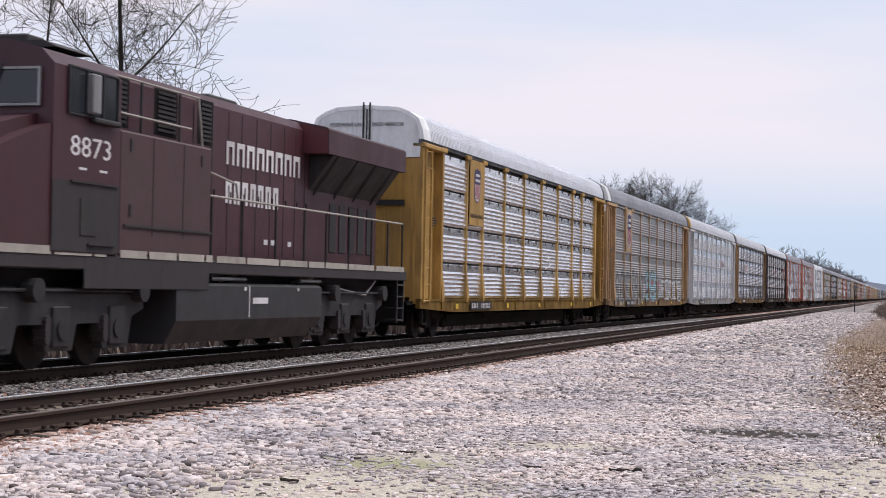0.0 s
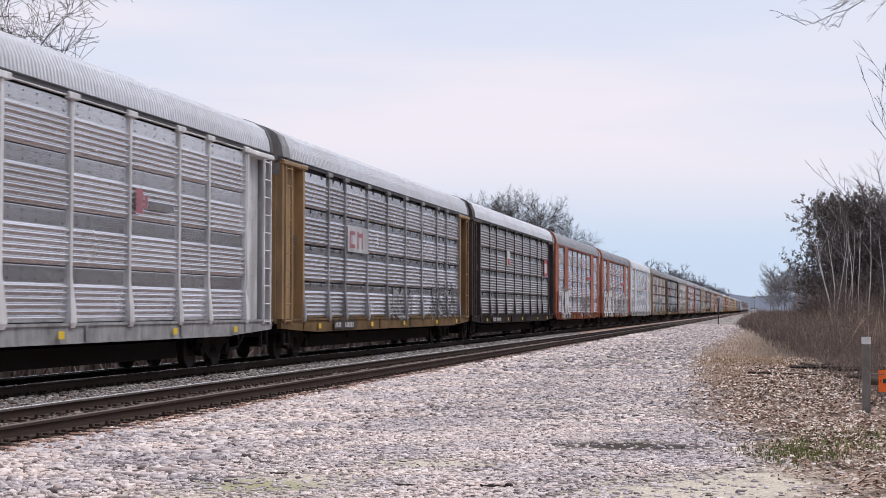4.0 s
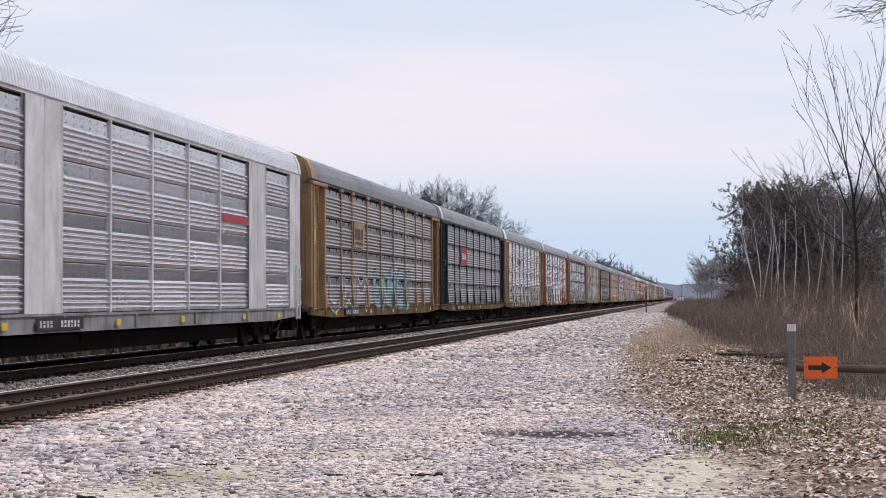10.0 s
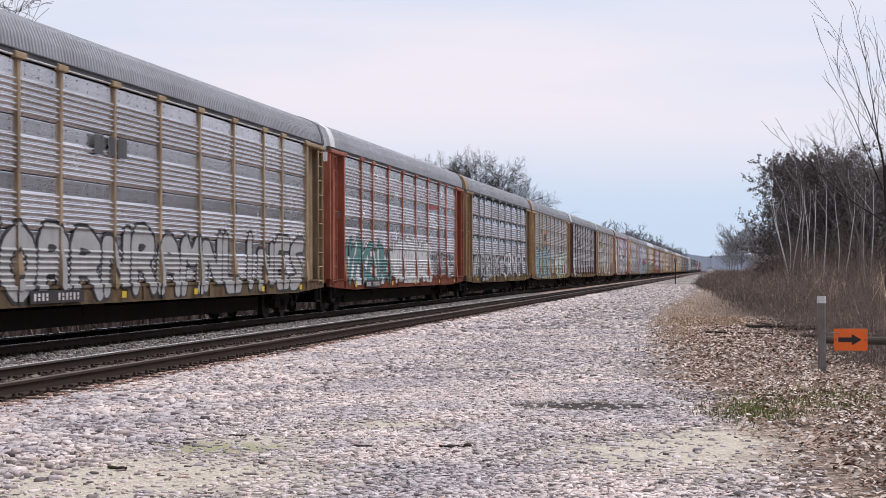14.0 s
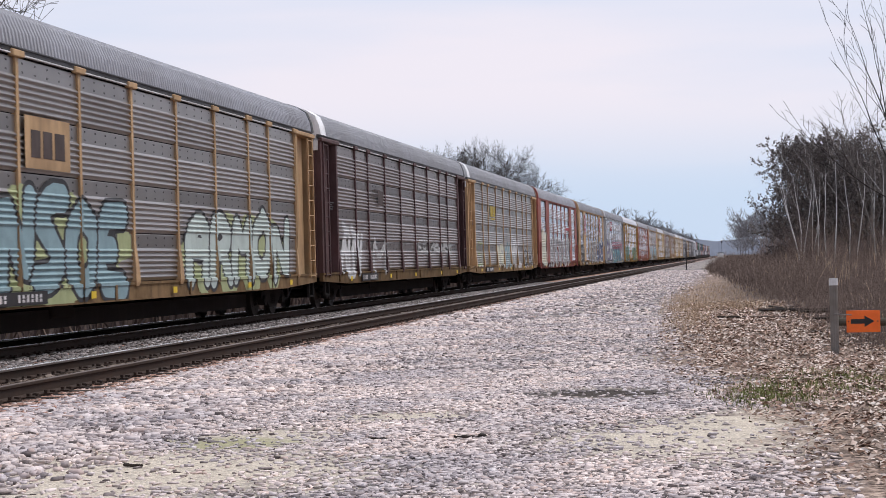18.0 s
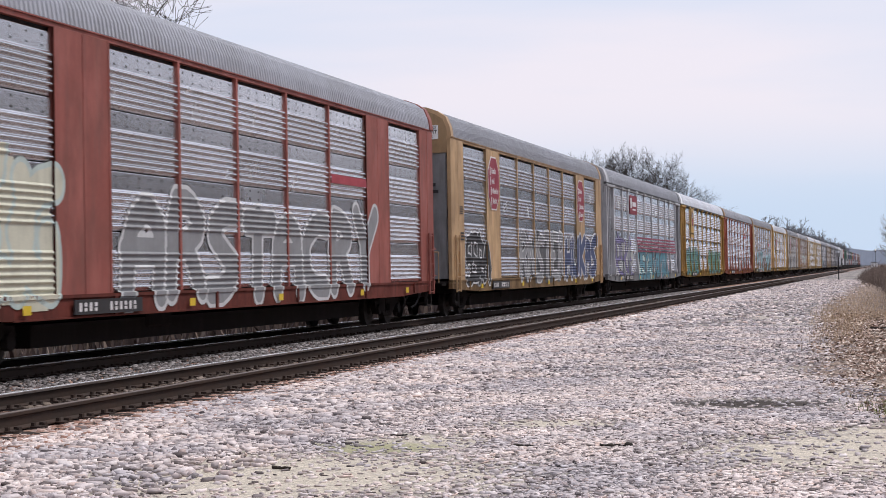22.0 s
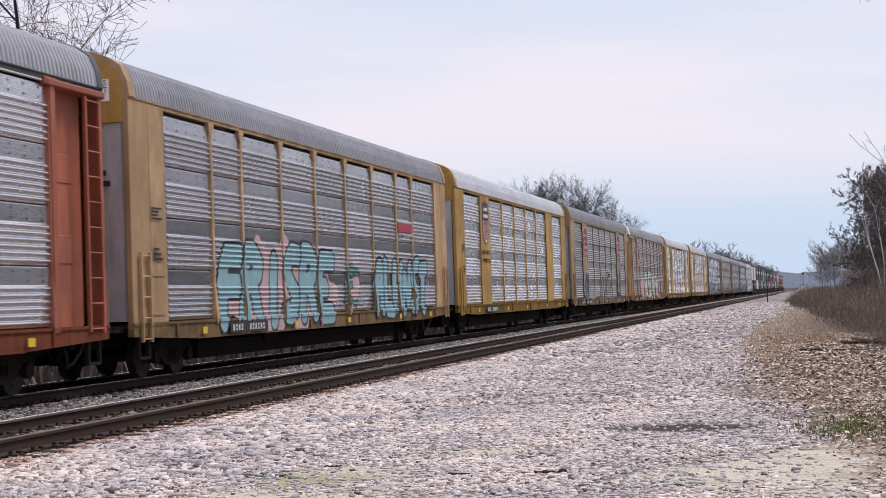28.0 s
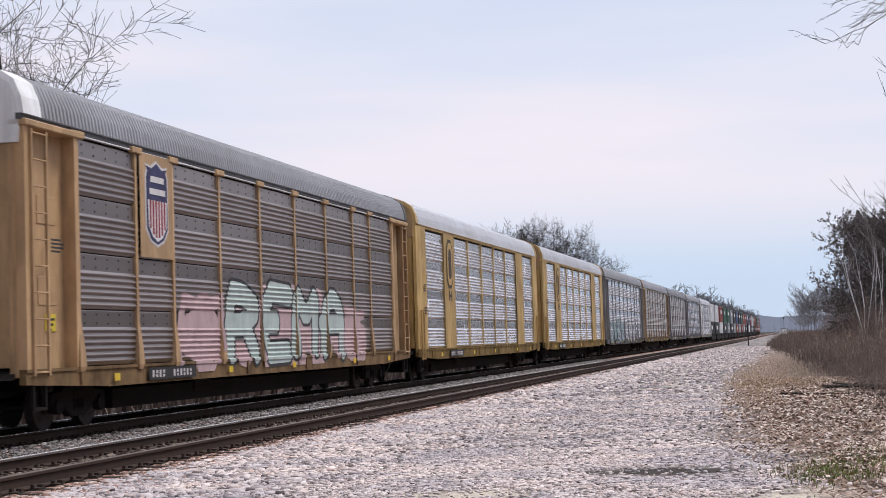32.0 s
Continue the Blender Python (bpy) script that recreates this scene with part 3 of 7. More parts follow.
def build_gravel():
    def lot(y0, y1):
        def f(rng, n):
            y = rng.uniform(y0, y1, n)
            x = rng.uniform(-8.15, 0.8, n)
            keep = x < EDGE(y) + rng.normal(0, 0.5, n)
            keep &= (((x + 1.58) / 0.85) ** 2 + ((y - 19.7) / 0.7) ** 2 > rng.uniform(0.8, 2.0, n)) | (rng.random(n) < 0.10)
            for cx, cy, rx, ry in SANDY:
                keep &= (((x - cx) / rx) ** 2 + ((y - cy) / ry) ** 2 > rng.uniform(0.15, 1.5, n)) | (rng.random(n) < 0.09)
            x, y = x[keep], y[keep]
            return x, y, HEIGHT(x, y) + 0.004
        return f

    def shoulder(y0, y1):
        def f(rng, n):
            y, x = rng.uniform(y0, y1, n), rng.uniform(-8.18, -5.0, n)
            keep = (x < -7.0) | (rng.random(n) < (-5.0 - x) / 2.6)
            x, y = x[keep], y[keep]
            return x, y, HEIGHT(x, y) + 0.012
        return f

    def between(rng, n):
        y, x = rng.uniform(18, 110, n), rng.uniform(-12.95, -10.45, n)
        return x, y, np.full(n, -0.195)

    def beside(rng, n):
        y, x = 12 + 68 * rng.random(n) ** 1.4, -8.66 + np.abs(rng.normal(0, 0.5, n))
        keep = x < -7.3
        x, y = x[keep], y[keep]
        return x, y, HEIGHT(x, y) + np.where(x < -8.25, -0.006, 0.014)

    def inside(rng, n):
        y, x = rng.uniform(18, 80, n), rng.uniform(-10.2, -8.9, n)
        return x, y, np.full(n, -0.20)

    def beyond(rng, n):
        y, x = rng.uniform(25, 130, n), rng.uniform(-18.0, -14.9, n)
        return x, y, HEIGHT(x, y) + 0.01
    scatter("lot_gravel", 80000, lot(9.8, 24), (0.018, 0.058), 0.36, M["stone"], "small pale crushed limestone on the lot", 1)
    scatter("lot_gravel", 30000, lot(24, 45), (0.026, 0.072), 0.34, M["stone"], "small pale crushed limestone on the lot", 2)
    scatter("lot_gravel", 15000, lot(45, 180), (0.06, 0.13), 0.4, M["stone"], "small pale crushed limestone on the lot", 3)
    scatter("ballast", 26000, shoulder(10.2, 40), (0.034, 0.092), 0.48, M["stone"], "coarse pale ballast stones along the track", 4)
    scatter("ballast", 9000, beside, (0.028, 0.065), 0.55, M["ruststone"], "rust-stained ballast stones beside the near rail", 9)
    scatter("ballast", 6000, shoulder(40, 110), (0.08, 0.14), 0.6, M["stone"], "coarse pale ballast stones along the track", 5)
    scatter("ballast", 22000, between, (0.032, 0.075), 0.6, M["greystone"], "coarse pale ballast stones between the tracks", 6)
    scatter("ballast", 5000, inside, (0.05, 0.09), 0.6, M["oilstone"], "coarse ballast stones between the rails", 7)
    scatter("ballast", 7000, beyond, (0.06, 0.12), 0.6, M["greystone"], "coarse ballast stones behind the far track", 8)


build_ground()
build_track(NEAR_TRACK, 0, 12.0, 290)
build_track(TRAIN_TRACK, 1, 18.0, 240)
build_gravel()


# ---------------------------------------------------------------- train
PITCH, BODY = 28.6, 27.2          # coupled length and body length of an autorack car
HALF = 1.55                       # half its width
Z_SILL, Z_DECK, Z_EAVE, Z_CROWN = 0.62, 1.10, 5.38, 6.12
FRONT_Y = 42.9                    # where the first car's front end stands at the start
MESH = {}


def shared(key, make):
    if key not in MESH:
        MESH[key] = make()
    return MESH[key]


def panel_profile(style, h):
    """Heights and depths of one corrugated panel, from its lower edge."""
    pts, z = [(0.0, -0.020)], 0.012
    pts.append((0.012, 0.0))
    flat = {"flat": 0.28, "gap": 0.19}[style]
    step = {"flat": 0.112, "gap": 0.113}[style]
    n = int((h - flat - 0.05) / step)
    step = (h - flat - 0.05) / n
    for i in range(n):
        z0 = 0.02 + i * step
        pts += [(z0 + step * k / 8, 0.021 - 0.021 * math.cos(math.tau * k / 8)) for k in range(8)]
    pts += [(z0 + step * 1.02, 0.0), (h - 0.02, 0.0), (h - 0.012, -0.002), (h, -0.020)]
    return pts


def panel_mesh(style, w, h):
    def make():
        bm = bmesh.new()
        prof = panel_profile(style, h - (0.05 if style == "gap" else 0.016))
        a = [bm.verts.new((d, 0.0, z)) for z, d in prof]
        b = [bm.verts.new((d, w, z)) for z, d in prof]
        for i in range(len(prof) - 1):
            bm.faces.new((a[i], a[i + 1], b[i + 1], b[i]))
        for f in bm.faces:
            zz = [v.co.z for v in f.verts]
            f.smooth = not (max(zz) - min(zz) > 0.1)
        first = len(bm.faces)
        if style == "flat":
            n = max(int(w / 0.45), 2)
            for i in range(n):
                y = w * (i + 0.5) / n
                for z in (h - 0.10, h - 0.26):
                    box(bm, -0.01, 0.006, y - 0.018, y + 0.018, z - 0.018, z + 0.018)
        else:
            for y in (w * 0.3, w * 0.75):
                box(bm, 0.0, 0.02, y - 0.012, y + 0.012, h - 0.15, h - 0.02)
        bm.faces.ensure_lookup_table()
        for f in bm.faces[first:]:
            f.material_index = 1
        me = finish("panel", bm)
        me.materials.append(M["p_silver"])
        me.materials.append(M["black"])
        return me
    return shared(("panel", style, round(w, 3), round(h, 3)), make)


ROOF_ARC = [(-1.56, 5.36), (-1.55, 5.44), (-1.52, 5.64), (-1.40, 5.93), (-1.15, 6.09), (-0.85, 6.20), (0.0, 6.25), (0.85, 6.20), (1.15, 6.09), (1.40, 5.93), (1.52, 5.64), (1.55, 5.44), (1.56, 5.36)]


def roof_mesh():
    def make():
        verts, faces = [], []
        n = len(ROOF_ARC)
        y, k = 0.10, 0
        ring = []
        while y < BODY - 0.1:
            ring += [(y, 0.0), (y + 0.06, 0.0), (y + 0.08, 0.04), (y + 0.125, 0.04)]
            y += 0.148
        for yy, up in ring:
            for x, z in ROOF_ARC:
                s = 1 + up / 1.7
                verts.append((x * (s if abs(x) > 0.9 else 1), yy, z + up * (0.6 if abs(x) > 1.2 else 1)))
        for j in range(len(ring) - 1):
            for i in range(n - 1):
                faces.append((j * n + i, j * n + i + 1, (j + 1) * n + i + 1, (j + 1) * n + i))
        me = bpy.data.meshes.new("roof")
        me.from_pydata(verts, [], faces)
        me.update()
        return me
    return shared("roof", make)


def end_mesh():
    """The end wall's arch above the doors, with thickness."""
    def make():
        bm = bmesh.new()
        pts = [(x * 0.985, z - 0.01) for x, z in ROOF_ARC[1:-1]] + [(1.5, 4.90), (-1.5, 4.90)]
        prism(bm, pts, "y", -0.03, 0.03)
        return finish("end_cap", bm)
    return shared("end_cap", make)


def door_mesh():
    """One leaf of the folding end doors: ribs and a recessed field."""
    def make():
        bm = bmesh.new()
        out = [(0.0, 0.02)]
        for x in (0.02, 0.46, 0.92, 1.33):
            out += [(x, -0.02), (x, -0.05), (x + 0.06, -0.05), (x + 0.06, -0.02)]
        prism(bm, out + [(1.42, -0.02), (1.42, 0.02)], "z", 1.15, 4.895)
        return finish("end_door", bm)
    return shared("end_door", make)


def ladder_mesh(z0, z1, w):
    def make():
        bm = bmesh.new()
        for y in (0.0, w):
            box(bm, 0.0, 0.05, y - 0.03, y + 0.03, z0, z1)
        n = int((z1 - z0) / 0.42)
        for i in range(n + 1):
            z = z0 + 0.06 + (z1 - z0 - 0.12) * i / n
            tube(bm, (0.03, 0.0, z), (0.03, w, z), 0.018, 5)
        return finish("ladder", bm)
    return shared(("ladder", z0, z1, w), make)


def taper(bm, levels):
    """A bar upright along z: levels of (height, inner depth, outer depth, half width)."""
    rings = [[bm.verts.new(p) for p in ((a, -w, z), (b, -w, z), (b, w, z), (a, w, z))] for z, a, b, w in levels]
    for u, v in zip(rings, rings[1:]):
        for k in range(4):
            bm.faces.new((u[k], u[(k + 1) % 4], v[(k + 1) % 4], v[k]))
    bm.faces.new(rings[0][::-1])
    bm.faces.new(rings[-1])


def post_mesh(style):
    def make():
        bm = bmesh.new()
        if style == "plate":
            taper(bm, [(1.02, -0.06, 0.075, 0.08), (1.12, -0.06, 0.10, 0.13), (1.42, -0.06, 0.085, 0.11), (1.95, -0.06, 0.036, 0.055), (5.22, -0.06, 0.036, 0.055)])
            box(bm, -0.02, 0.085, -0.24, 0.24, 5.20, 5.325, 0.014)
        elif style == "flare":
            taper(bm, [(1.02, -0.06, 0.075, 0.06), (1.12, -0.06, 0.10, 0.09), (1.9, -0.06, 0.03, 0.055), (5.02, -0.06, 0.03, 0.055), (5.20, -0.06, 0.045, 0.16), (5.30, -0.06, 0.045, 0.16)])
        else:
            box(bm, -0.06, 0.034, -0.045, 0.045, 1.1, 5.30)
        return finish("post", bm)
    return shared(("post", style), make)


def wheelset_mesh(r):
    def make():
        bm = bmesh.new()
        disc(bm, -0.75, 0.75, 0, 0, 0.085, 10)
        for s in (-1, 1):
            disc(bm, s * 0.70, s * 0.83, 0, 0, r, 24)
            disc(bm, s * 0.672, s * 0.70, 0, 0, r + 0.026, 24)
            disc(bm, s * 0.83, s * 0.90, 0, 0, r * 0.36, 12, r * 0.30)
            for k in range(5):
                a = k * math.tau / 5
                disc(bm, s * 0.83, s * 0.838, 0.62 * r * math.cos(a), 0.62 * r * math.sin(a), r * 0.11, 6)
        return finish("wheelset", bm)
    return shared(("wheelset", r), make)


def side_frame_mesh():
    def make():
        bm = bmesh.new()
        pts = [(-1.15, 0.52), (-1.1, 0.66), (-0.75, 0.68), (-0.45, 0.80), (0.45, 0.80), (0.75, 0.68), (1.1, 0.66), (1.15, 0.52), (0.95, 0.30), (0.72, 0.50), (0.45, 0.30), (0.30, 0.22), (-0.30, 0.22), (-0.45, 0.30), (-0.72, 0.50), (-0.95, 0.30)]
        prism(bm, pts, "x", -0.07, 0.07)
        for y in (-0.16, 0.0, 0.16):
            for k in range(4):
                disc(bm, -0.075, 0.085, y, 0.36 + 0.06 * k, 0.06, 8)
        for y in (-0.89, 0.89):
            disc(bm, 0.0, 0.13, y, 0.42, 0.14, 12)
        return finish("side_frame", bm)
    return shared("side_frame", make)


def bolster_mesh():
    def make():
        bm = bmesh.new()
        box(bm, -1.1, 1.1, -0.22, 0.22, 0.50, 0.72, 0.03)
        box(bm, -0.35, 0.35, -0.35, 0.35, 0.66, 0.86)
        for s in (-1, 1):
            box(bm, -0.9, 0.9, s * 0.46 - 0.05, s * 0.46 + 0.05, 0.36, 0.46)
        return finish("truck", bm)
    return shared("bolster", make)


WHEELS, CARS, KIND = [], [], {}


def truck(parent, y, group_start):
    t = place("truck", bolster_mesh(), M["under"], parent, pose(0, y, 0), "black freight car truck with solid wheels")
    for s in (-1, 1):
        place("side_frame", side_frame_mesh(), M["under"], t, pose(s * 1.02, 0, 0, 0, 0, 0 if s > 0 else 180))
    for dy in (-0.89, 0.89):
        w = place("wheelset", wheelset_mesh(0.42), M["wheel"], t, pose(0, dy, 0.42))
        WHEELS.append((w, dy, 0.42, group_start + y))


def underframe_mesh():
    def make():
        bm = bmesh.new()
        box(bm, -0.45, 0.45, 0.3, BODY - 0.3, 0.62, 1.02)
        box(bm, -0.9, 0.9, 5.0, BODY - 5.0, 0.27, 0.64)
        box(bm, -1.40, -1.30, 0.3, BODY - 0.3, 0.30, 1.02)
        box(bm, -1.45, 1.45, 0.1, BODY - 0.1, 1.02, 1.09)
        for y in (1.2, 3.9, 8.0, 11.0, 13.6, 16.2, 19.2, 23.3, 26.0):
            box(bm, -1.45, 1.45, y - 0.08, y + 0.08, 0.72, 1.02)
        box(bm, 0.45, 0.95, 9.3, 10.4, 0.45, 0.80, 0.04)       # air reservoir
        tube(bm, (0.7, 16.5, 0.62), (0.7, 17.7, 0.62), 0.17, 10)
        tube(bm, (0.55, 2.0, 0.74), (0.55, BODY - 2.0, 0.74), 0.03, 5)
        return finish("underframe", bm)
    return shared("underframe", make)


def coupler_mesh():
    def make():
        bm = bmesh.new()
        box(bm, -0.12, 0.12, -0.55, 0.4, 0.72, 0.92, 0.02)
        box(bm, -0.18, 0.18, -0.72, -0.45, 0.66, 0.98, 0.04)
        for s in (-1, 1):
            tube(bm, (s * 0.3, -0.05, 0.8), (s * 0.22, -0.5, 0.45), 0.03, 6)
        return finish("coupler", bm)
    return shared("coupler", make)


def sill_mesh():
    def make():
        bm = bmesh.new()
        pts = [(0.0, 0.86), (1.6, 0.80), (3.2, 0.745), (24.0, 0.745), (25.6, 0.80), (27.2, 0.86), (27.2, 1.10), (0.0, 1.10)]
        prism(bm, pts, "x", -0.06, 0.06)
        box(bm, -0.06, 0.085, 0.0, BODY, 1.06, 1.115)
        box(bm, -0.06, 0.085, 3.2, 24.0, 0.735, 0.765)
        for y in (2.1, 6.6, 11.0, 15.6, 20.6, 25.0):
            box(bm, 0.05, 0.10, y - 0.05, y + 0.05, 0.765 + (0.05 if y < 3 or y > 24 else 0), 1.07)
        return finish("side_sill", bm)
    return shared("sill", make)


def top_rail_mesh():
    def make():
        bm = bmesh.new()
        box(bm, -0.06, 0.05, 0.0, BODY, 5.28, 5.385)
        box(bm, 0.0, 0.075, 0.0, BODY, 5.355, 5.375)
        return finish("top_rail", bm)
    return shared("top_rail", make)


def far_side_mesh():
    def make():
        verts, faces = [], []
        prof = [(1.1, 0.0)]
        z = 1.15
        while z < 5.2:
            prof += [(z, 0.0), (z + 0.05, 0.04), (z + 0.10, 0.04), (z + 0.14, 0.0)]
            z += 0.165
        prof.append((5.3, 0.0))
        for zz, d in prof:
            verts += [(-HALF + 0.06 - d, 0.0, zz), (-HALF + 0.06 - d, BODY, zz)]
        faces = [(2 * i, 2 * i + 1, 2 * i + 3, 2 * i + 2) for i in range(len(prof) - 1)]
        b = len(verts)
        verts += [(-HALF + 0.12, 0.0, 1.1), (-HALF + 0.12, BODY, 1.1), (-HALF + 0.12, BODY, 5.3), (-HALF + 0.12, 0.0, 5.3)]
        faces.append((b, b + 1, b + 2, b + 3))
        for y in np.linspace(2.0, 25.2, 10):
            b = len(verts)
            verts += [(-HALF - 0.03 + dx, float(y) + dy, zz) for dx in (0.0, 0.08) for dy in (-0.05, 0.05) for zz in (1.1, 5.3)]
            faces += [tuple(b + i for i in q) for q in ((0, 1, 3, 2), (4, 6, 7, 5), (0, 4, 5, 1), (2, 3, 7, 6), (0, 2, 6, 4), (1, 5, 7, 3))]
        me = bpy.data.meshes.new("far_side_wall")
        me.from_pydata(verts, [], faces)
        me.update()
        return me
    return shared("far_side", make)


def rim_mesh(width, proud):
    """A sheet band over the roof's end, with a folded edge."""
    def make():
        verts, faces = [], []
        rows = [(-0.05, -0.05), (-0.05, proud), (width, proud), (width, -0.02)]
        n = len(ROOF_ARC)
        for y, up in rows:
            for x, z in ROOF_ARC:
                d = Vector((x / 1.56, (z - 4.9) / 1.35)).normalized()
                verts.append((x + d.x * up, y, z + d.y * up))
        for r in range(len(rows) - 1):
            faces += [(r * n + i, r * n + i + 1, (r + 1) * n + i + 1, (r + 1) * n + i) for i in range(n - 1)]
        me = bpy.data.meshes.new("roof_end_rim")
        me.from_pydata(verts, [], faces)
        me.update()
        return me
    return shared(("rim", width), make)


def step_mesh():
    def make():
        bm = bmesh.new()
        prism(bm, [(0.0, 1.0), (0.0, 0.42), (0.5, 0.42), (0.5, 1.0), (0.45, 1.0), (0.45, 0.47), (0.05, 0.47), (0.05, 1.0)], "x", HALF - 0.06, HALF + 0.02)
        return finish("foot_step", bm)
    return shared("step", make)


def strip_mesh(w, h, depth):
    def make():
        bm = bmesh.new()
        box(bm, HALF + depth, HALF + depth + 0.004, 0, w, 0, h)
        return finish("strip", bm)
    return shared(("strip", w, h, depth), make)


def chars_mesh(n):
    """A short row of stencilled characters, as plain bars."""
    def make():
        bm = bmesh.new()
        for k in range(n):
            for z0, z1 in ((0.0, 0.055), (0.075, 0.14)) if k % 2 else ((0.0, 0.14),):
                box(bm, HALF + 0.109, HALF + 0.113, k * 0.18, k * 0.18 + 0.085, z0, z1)
        return finish("characters", bm)
    return shared(("characters", n), make)


def gap_shade_mesh(y):
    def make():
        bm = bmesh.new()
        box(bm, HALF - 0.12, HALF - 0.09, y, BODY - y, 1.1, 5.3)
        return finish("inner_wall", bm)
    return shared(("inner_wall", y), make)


# columns: start, width, kind (p: corrugated panels, s: flat sheet)
COLS_A = [(0.0, 1.585, "e"), (1.585, 3.015, "p"), (4.60, 1.94, "s"), (6.54, 2.864, "p"), (9.404, 2.864, "p"), (12.268, 2.864, "p"), (15.132, 2.864, "p"), (17.996, 2.864, "p"), (20.86, 1.94, "s"), (22.80, 3.02, "p"), (25.82, 1.38, "e")]
COLS_T = [(0.0, 1.75, "e"), (1.75, 2.63, "p"), (4.38, 1.90, "p"), (6.28, 2.80, "p"), (9.08, 2.80, "p"), (11.88, 2.80, "p"), (14.68, 2.80, "p"), (17.48, 2.80, "p"), (20.28, 2.0, "p"), (22.28, 3.17, "p"), (25.45, 1.75, "e")]
COLS_B = [(2.10, 2.63, "p"), (4.73, 1.90, "p"), (6.63, 2.78, "p"), (9.41, 2.78, "p"), (12.19, 2.78, "p"), (14.97, 2.78, "p"), (17.75, 2.78, "p"), (20.53, 1.90, "p"), (22.43, 2.67, "p")]


def surface(style, rows):
    """Points (height, depth) of a whole side, for paint that follows it."""
    h = (5.22 - 1.13) / rows
    out = [(0.77, 0.048), (0.81, 0.048), (0.88, 0.048), (0.95, 0.048), (1.04, 0.048), (1.058, 0.07), (1.118, 0.07)]
    for r in range(rows):
        for z, d in panel_profile(style, h - (0.05 if style == "gap" else 0.016)):
            if d > -0.001:
                out.append((1.13 + r * h + z, d - 0.012))
    return out


# strokes of letters on a grid of three columns (a b c the lowest row, m n o the top one)
STROKES = {"A": "ajnlc gi", "B": "amnlhfba gh", "C": "onjdbc", "D": "amnlfba", "E": "omac gh", "F": "amo gi", "G": "onjdbfih", "H": "am co gi", "I": "nb", "K": "am og gc", "L": "mac", "M": "amhoc", "N": "amco", "O": "njdbfln", "P": "amnlhg", "R": "amnlhg hc", "S": "onjhfba", "T": "mo nb", "U": "mdbfo", "W": "mahco", "Y": "mh oh hb"}


def sprayed(car, prof, y0, width, z0, height, count, fill, edge, seed, thick=0.13, label="", lean=0.12, name="spray_paint", cloud=None, rim=0.0, word=""):
    """Sprayed shapes that follow the corrugated side: thick strokes with an outline, no letters that can be read."""
    rng = random.Random(seed)
    segs = []
    z0, height = z0 - 0.16, height + 0.2
    sheets = [(c0, c0 + cw) for c0, cw, ck in {"A": COLS_A, "T": COLS_T, "B": []}[KIND[car.name]] if ck != "p"]
    beams = {"A": [], "T": [c[0] for c in COLS_T[2:-1]], "B": [c[0] for c in COLS_B] + [25.1]}[KIND[car.name]]
    word = word.replace(" ", "")
    count = len(word) or count
    w = width / count
    thick = min(thick, 0.24 * w, 0.135 * height) if word else min(thick, 0.2 * w)

    def curve(p, q, bend):
        mx, mz = (p[0] + q[0]) / 2 - bend * (q[1] - p[1]), (p[1] + q[1]) / 2 + bend * (q[0] - p[0])
        pts = [((1 - k) ** 2 * p[0] + 2 * k * (1 - k) * mx + k * k * q[0], (1 - k) ** 2 * p[1] + 2 * k * (1 - k) * mz + k * k * q[1]) for k in (0, 0.25, 0.5, 0.75, 1.0)]
        segs.extend((*u, *v) for u, v in zip(pts, pts[1:]))
    starts = []
    for i in range(count):
        starts.append(len(segs))
        up = rng.uniform(-0.10, 0.06) * height
        x0, x1 = y0 + w * (i + 0.08), y0 + w * (i + 0.90)
        b, t = z0 + thick + up * 0.4, z0 + height - thick + up
        pts = [(x0, b), (x0, (b + t) / 2), (x0, t), (x1, b), (x1, (b + t) / 2), (x1, t), ((x0 + x1) / 2, t), ((x0 + x1) / 2, b), ((x0 + x1) / 2, (b + t) / 2)]
        pts = [(p[0] + rng.uniform(-0.10, 0.10) * w + lean * (p[1] - z0), p[1] + rng.uniform(-0.07, 0.07) * height) for p in pts]
        if word:
            for run in STROKES[word[i]].split():
                line = []
                for ch in run:
                    k = "abcdefghijklmno".index(ch)
                    line.append((x0 + (x1 - x0) * (0.06 + 0.44 * (k % 3)) + rng.uniform(-0.04, 0.04) * w + lean * (t - b) * (k // 3) / 4, b + (t - b) * (k // 3) / 4 + rng.uniform(-0.025, 0.025) * height))
                if len(line) > 2:
                    soft = [line[0]]
                    for p, q in zip(line, line[1:]):
                        soft += [(p[0] * 0.8 + q[0] * 0.2, p[1] * 0.8 + q[1] * 0.2), (p[0] * 0.2 + q[0] * 0.8, p[1] * 0.2 + q[1] * 0.8)]
                    line = soft + [line[-1]]
                segs.extend((*u, *v) for u, v in zip(line, line[1:]))
            continue
        plan = rng.choice([[(0, 2), (2, 5), (5, 4), (4, 1), (1, 3)], [(0, 2), (2, 6), (1, 8), (0, 7), (7, 3)], [(0, 6), (6, 3), (1, 4)], [(2, 0), (0, 3), (3, 5), (8, 5)], [(5, 2), (2, 1), (1, 4), (4, 3), (3, 0)], [(0, 2), (2, 8), (8, 5), (5, 3)], [(0, 2), (1, 5), (1, 3), (3, 4)], [(2, 7), (7, 5), (6, 8)], [(5, 2), (2, 0), (0, 3), (3, 4), (4, 8)]])
        for p, q in plan:
            curve(pts[p], pts[q], rng.choice((0.0, 0.12, -0.12, 0.28, -0.28)))
        if rng.random() < 0.4:
            curve(pts[rng.choice((2, 6, 5))], (rng.uniform(x0, x1), t + 0.18 * height), 0.2)
    s = np.array(segs)
    zs = []
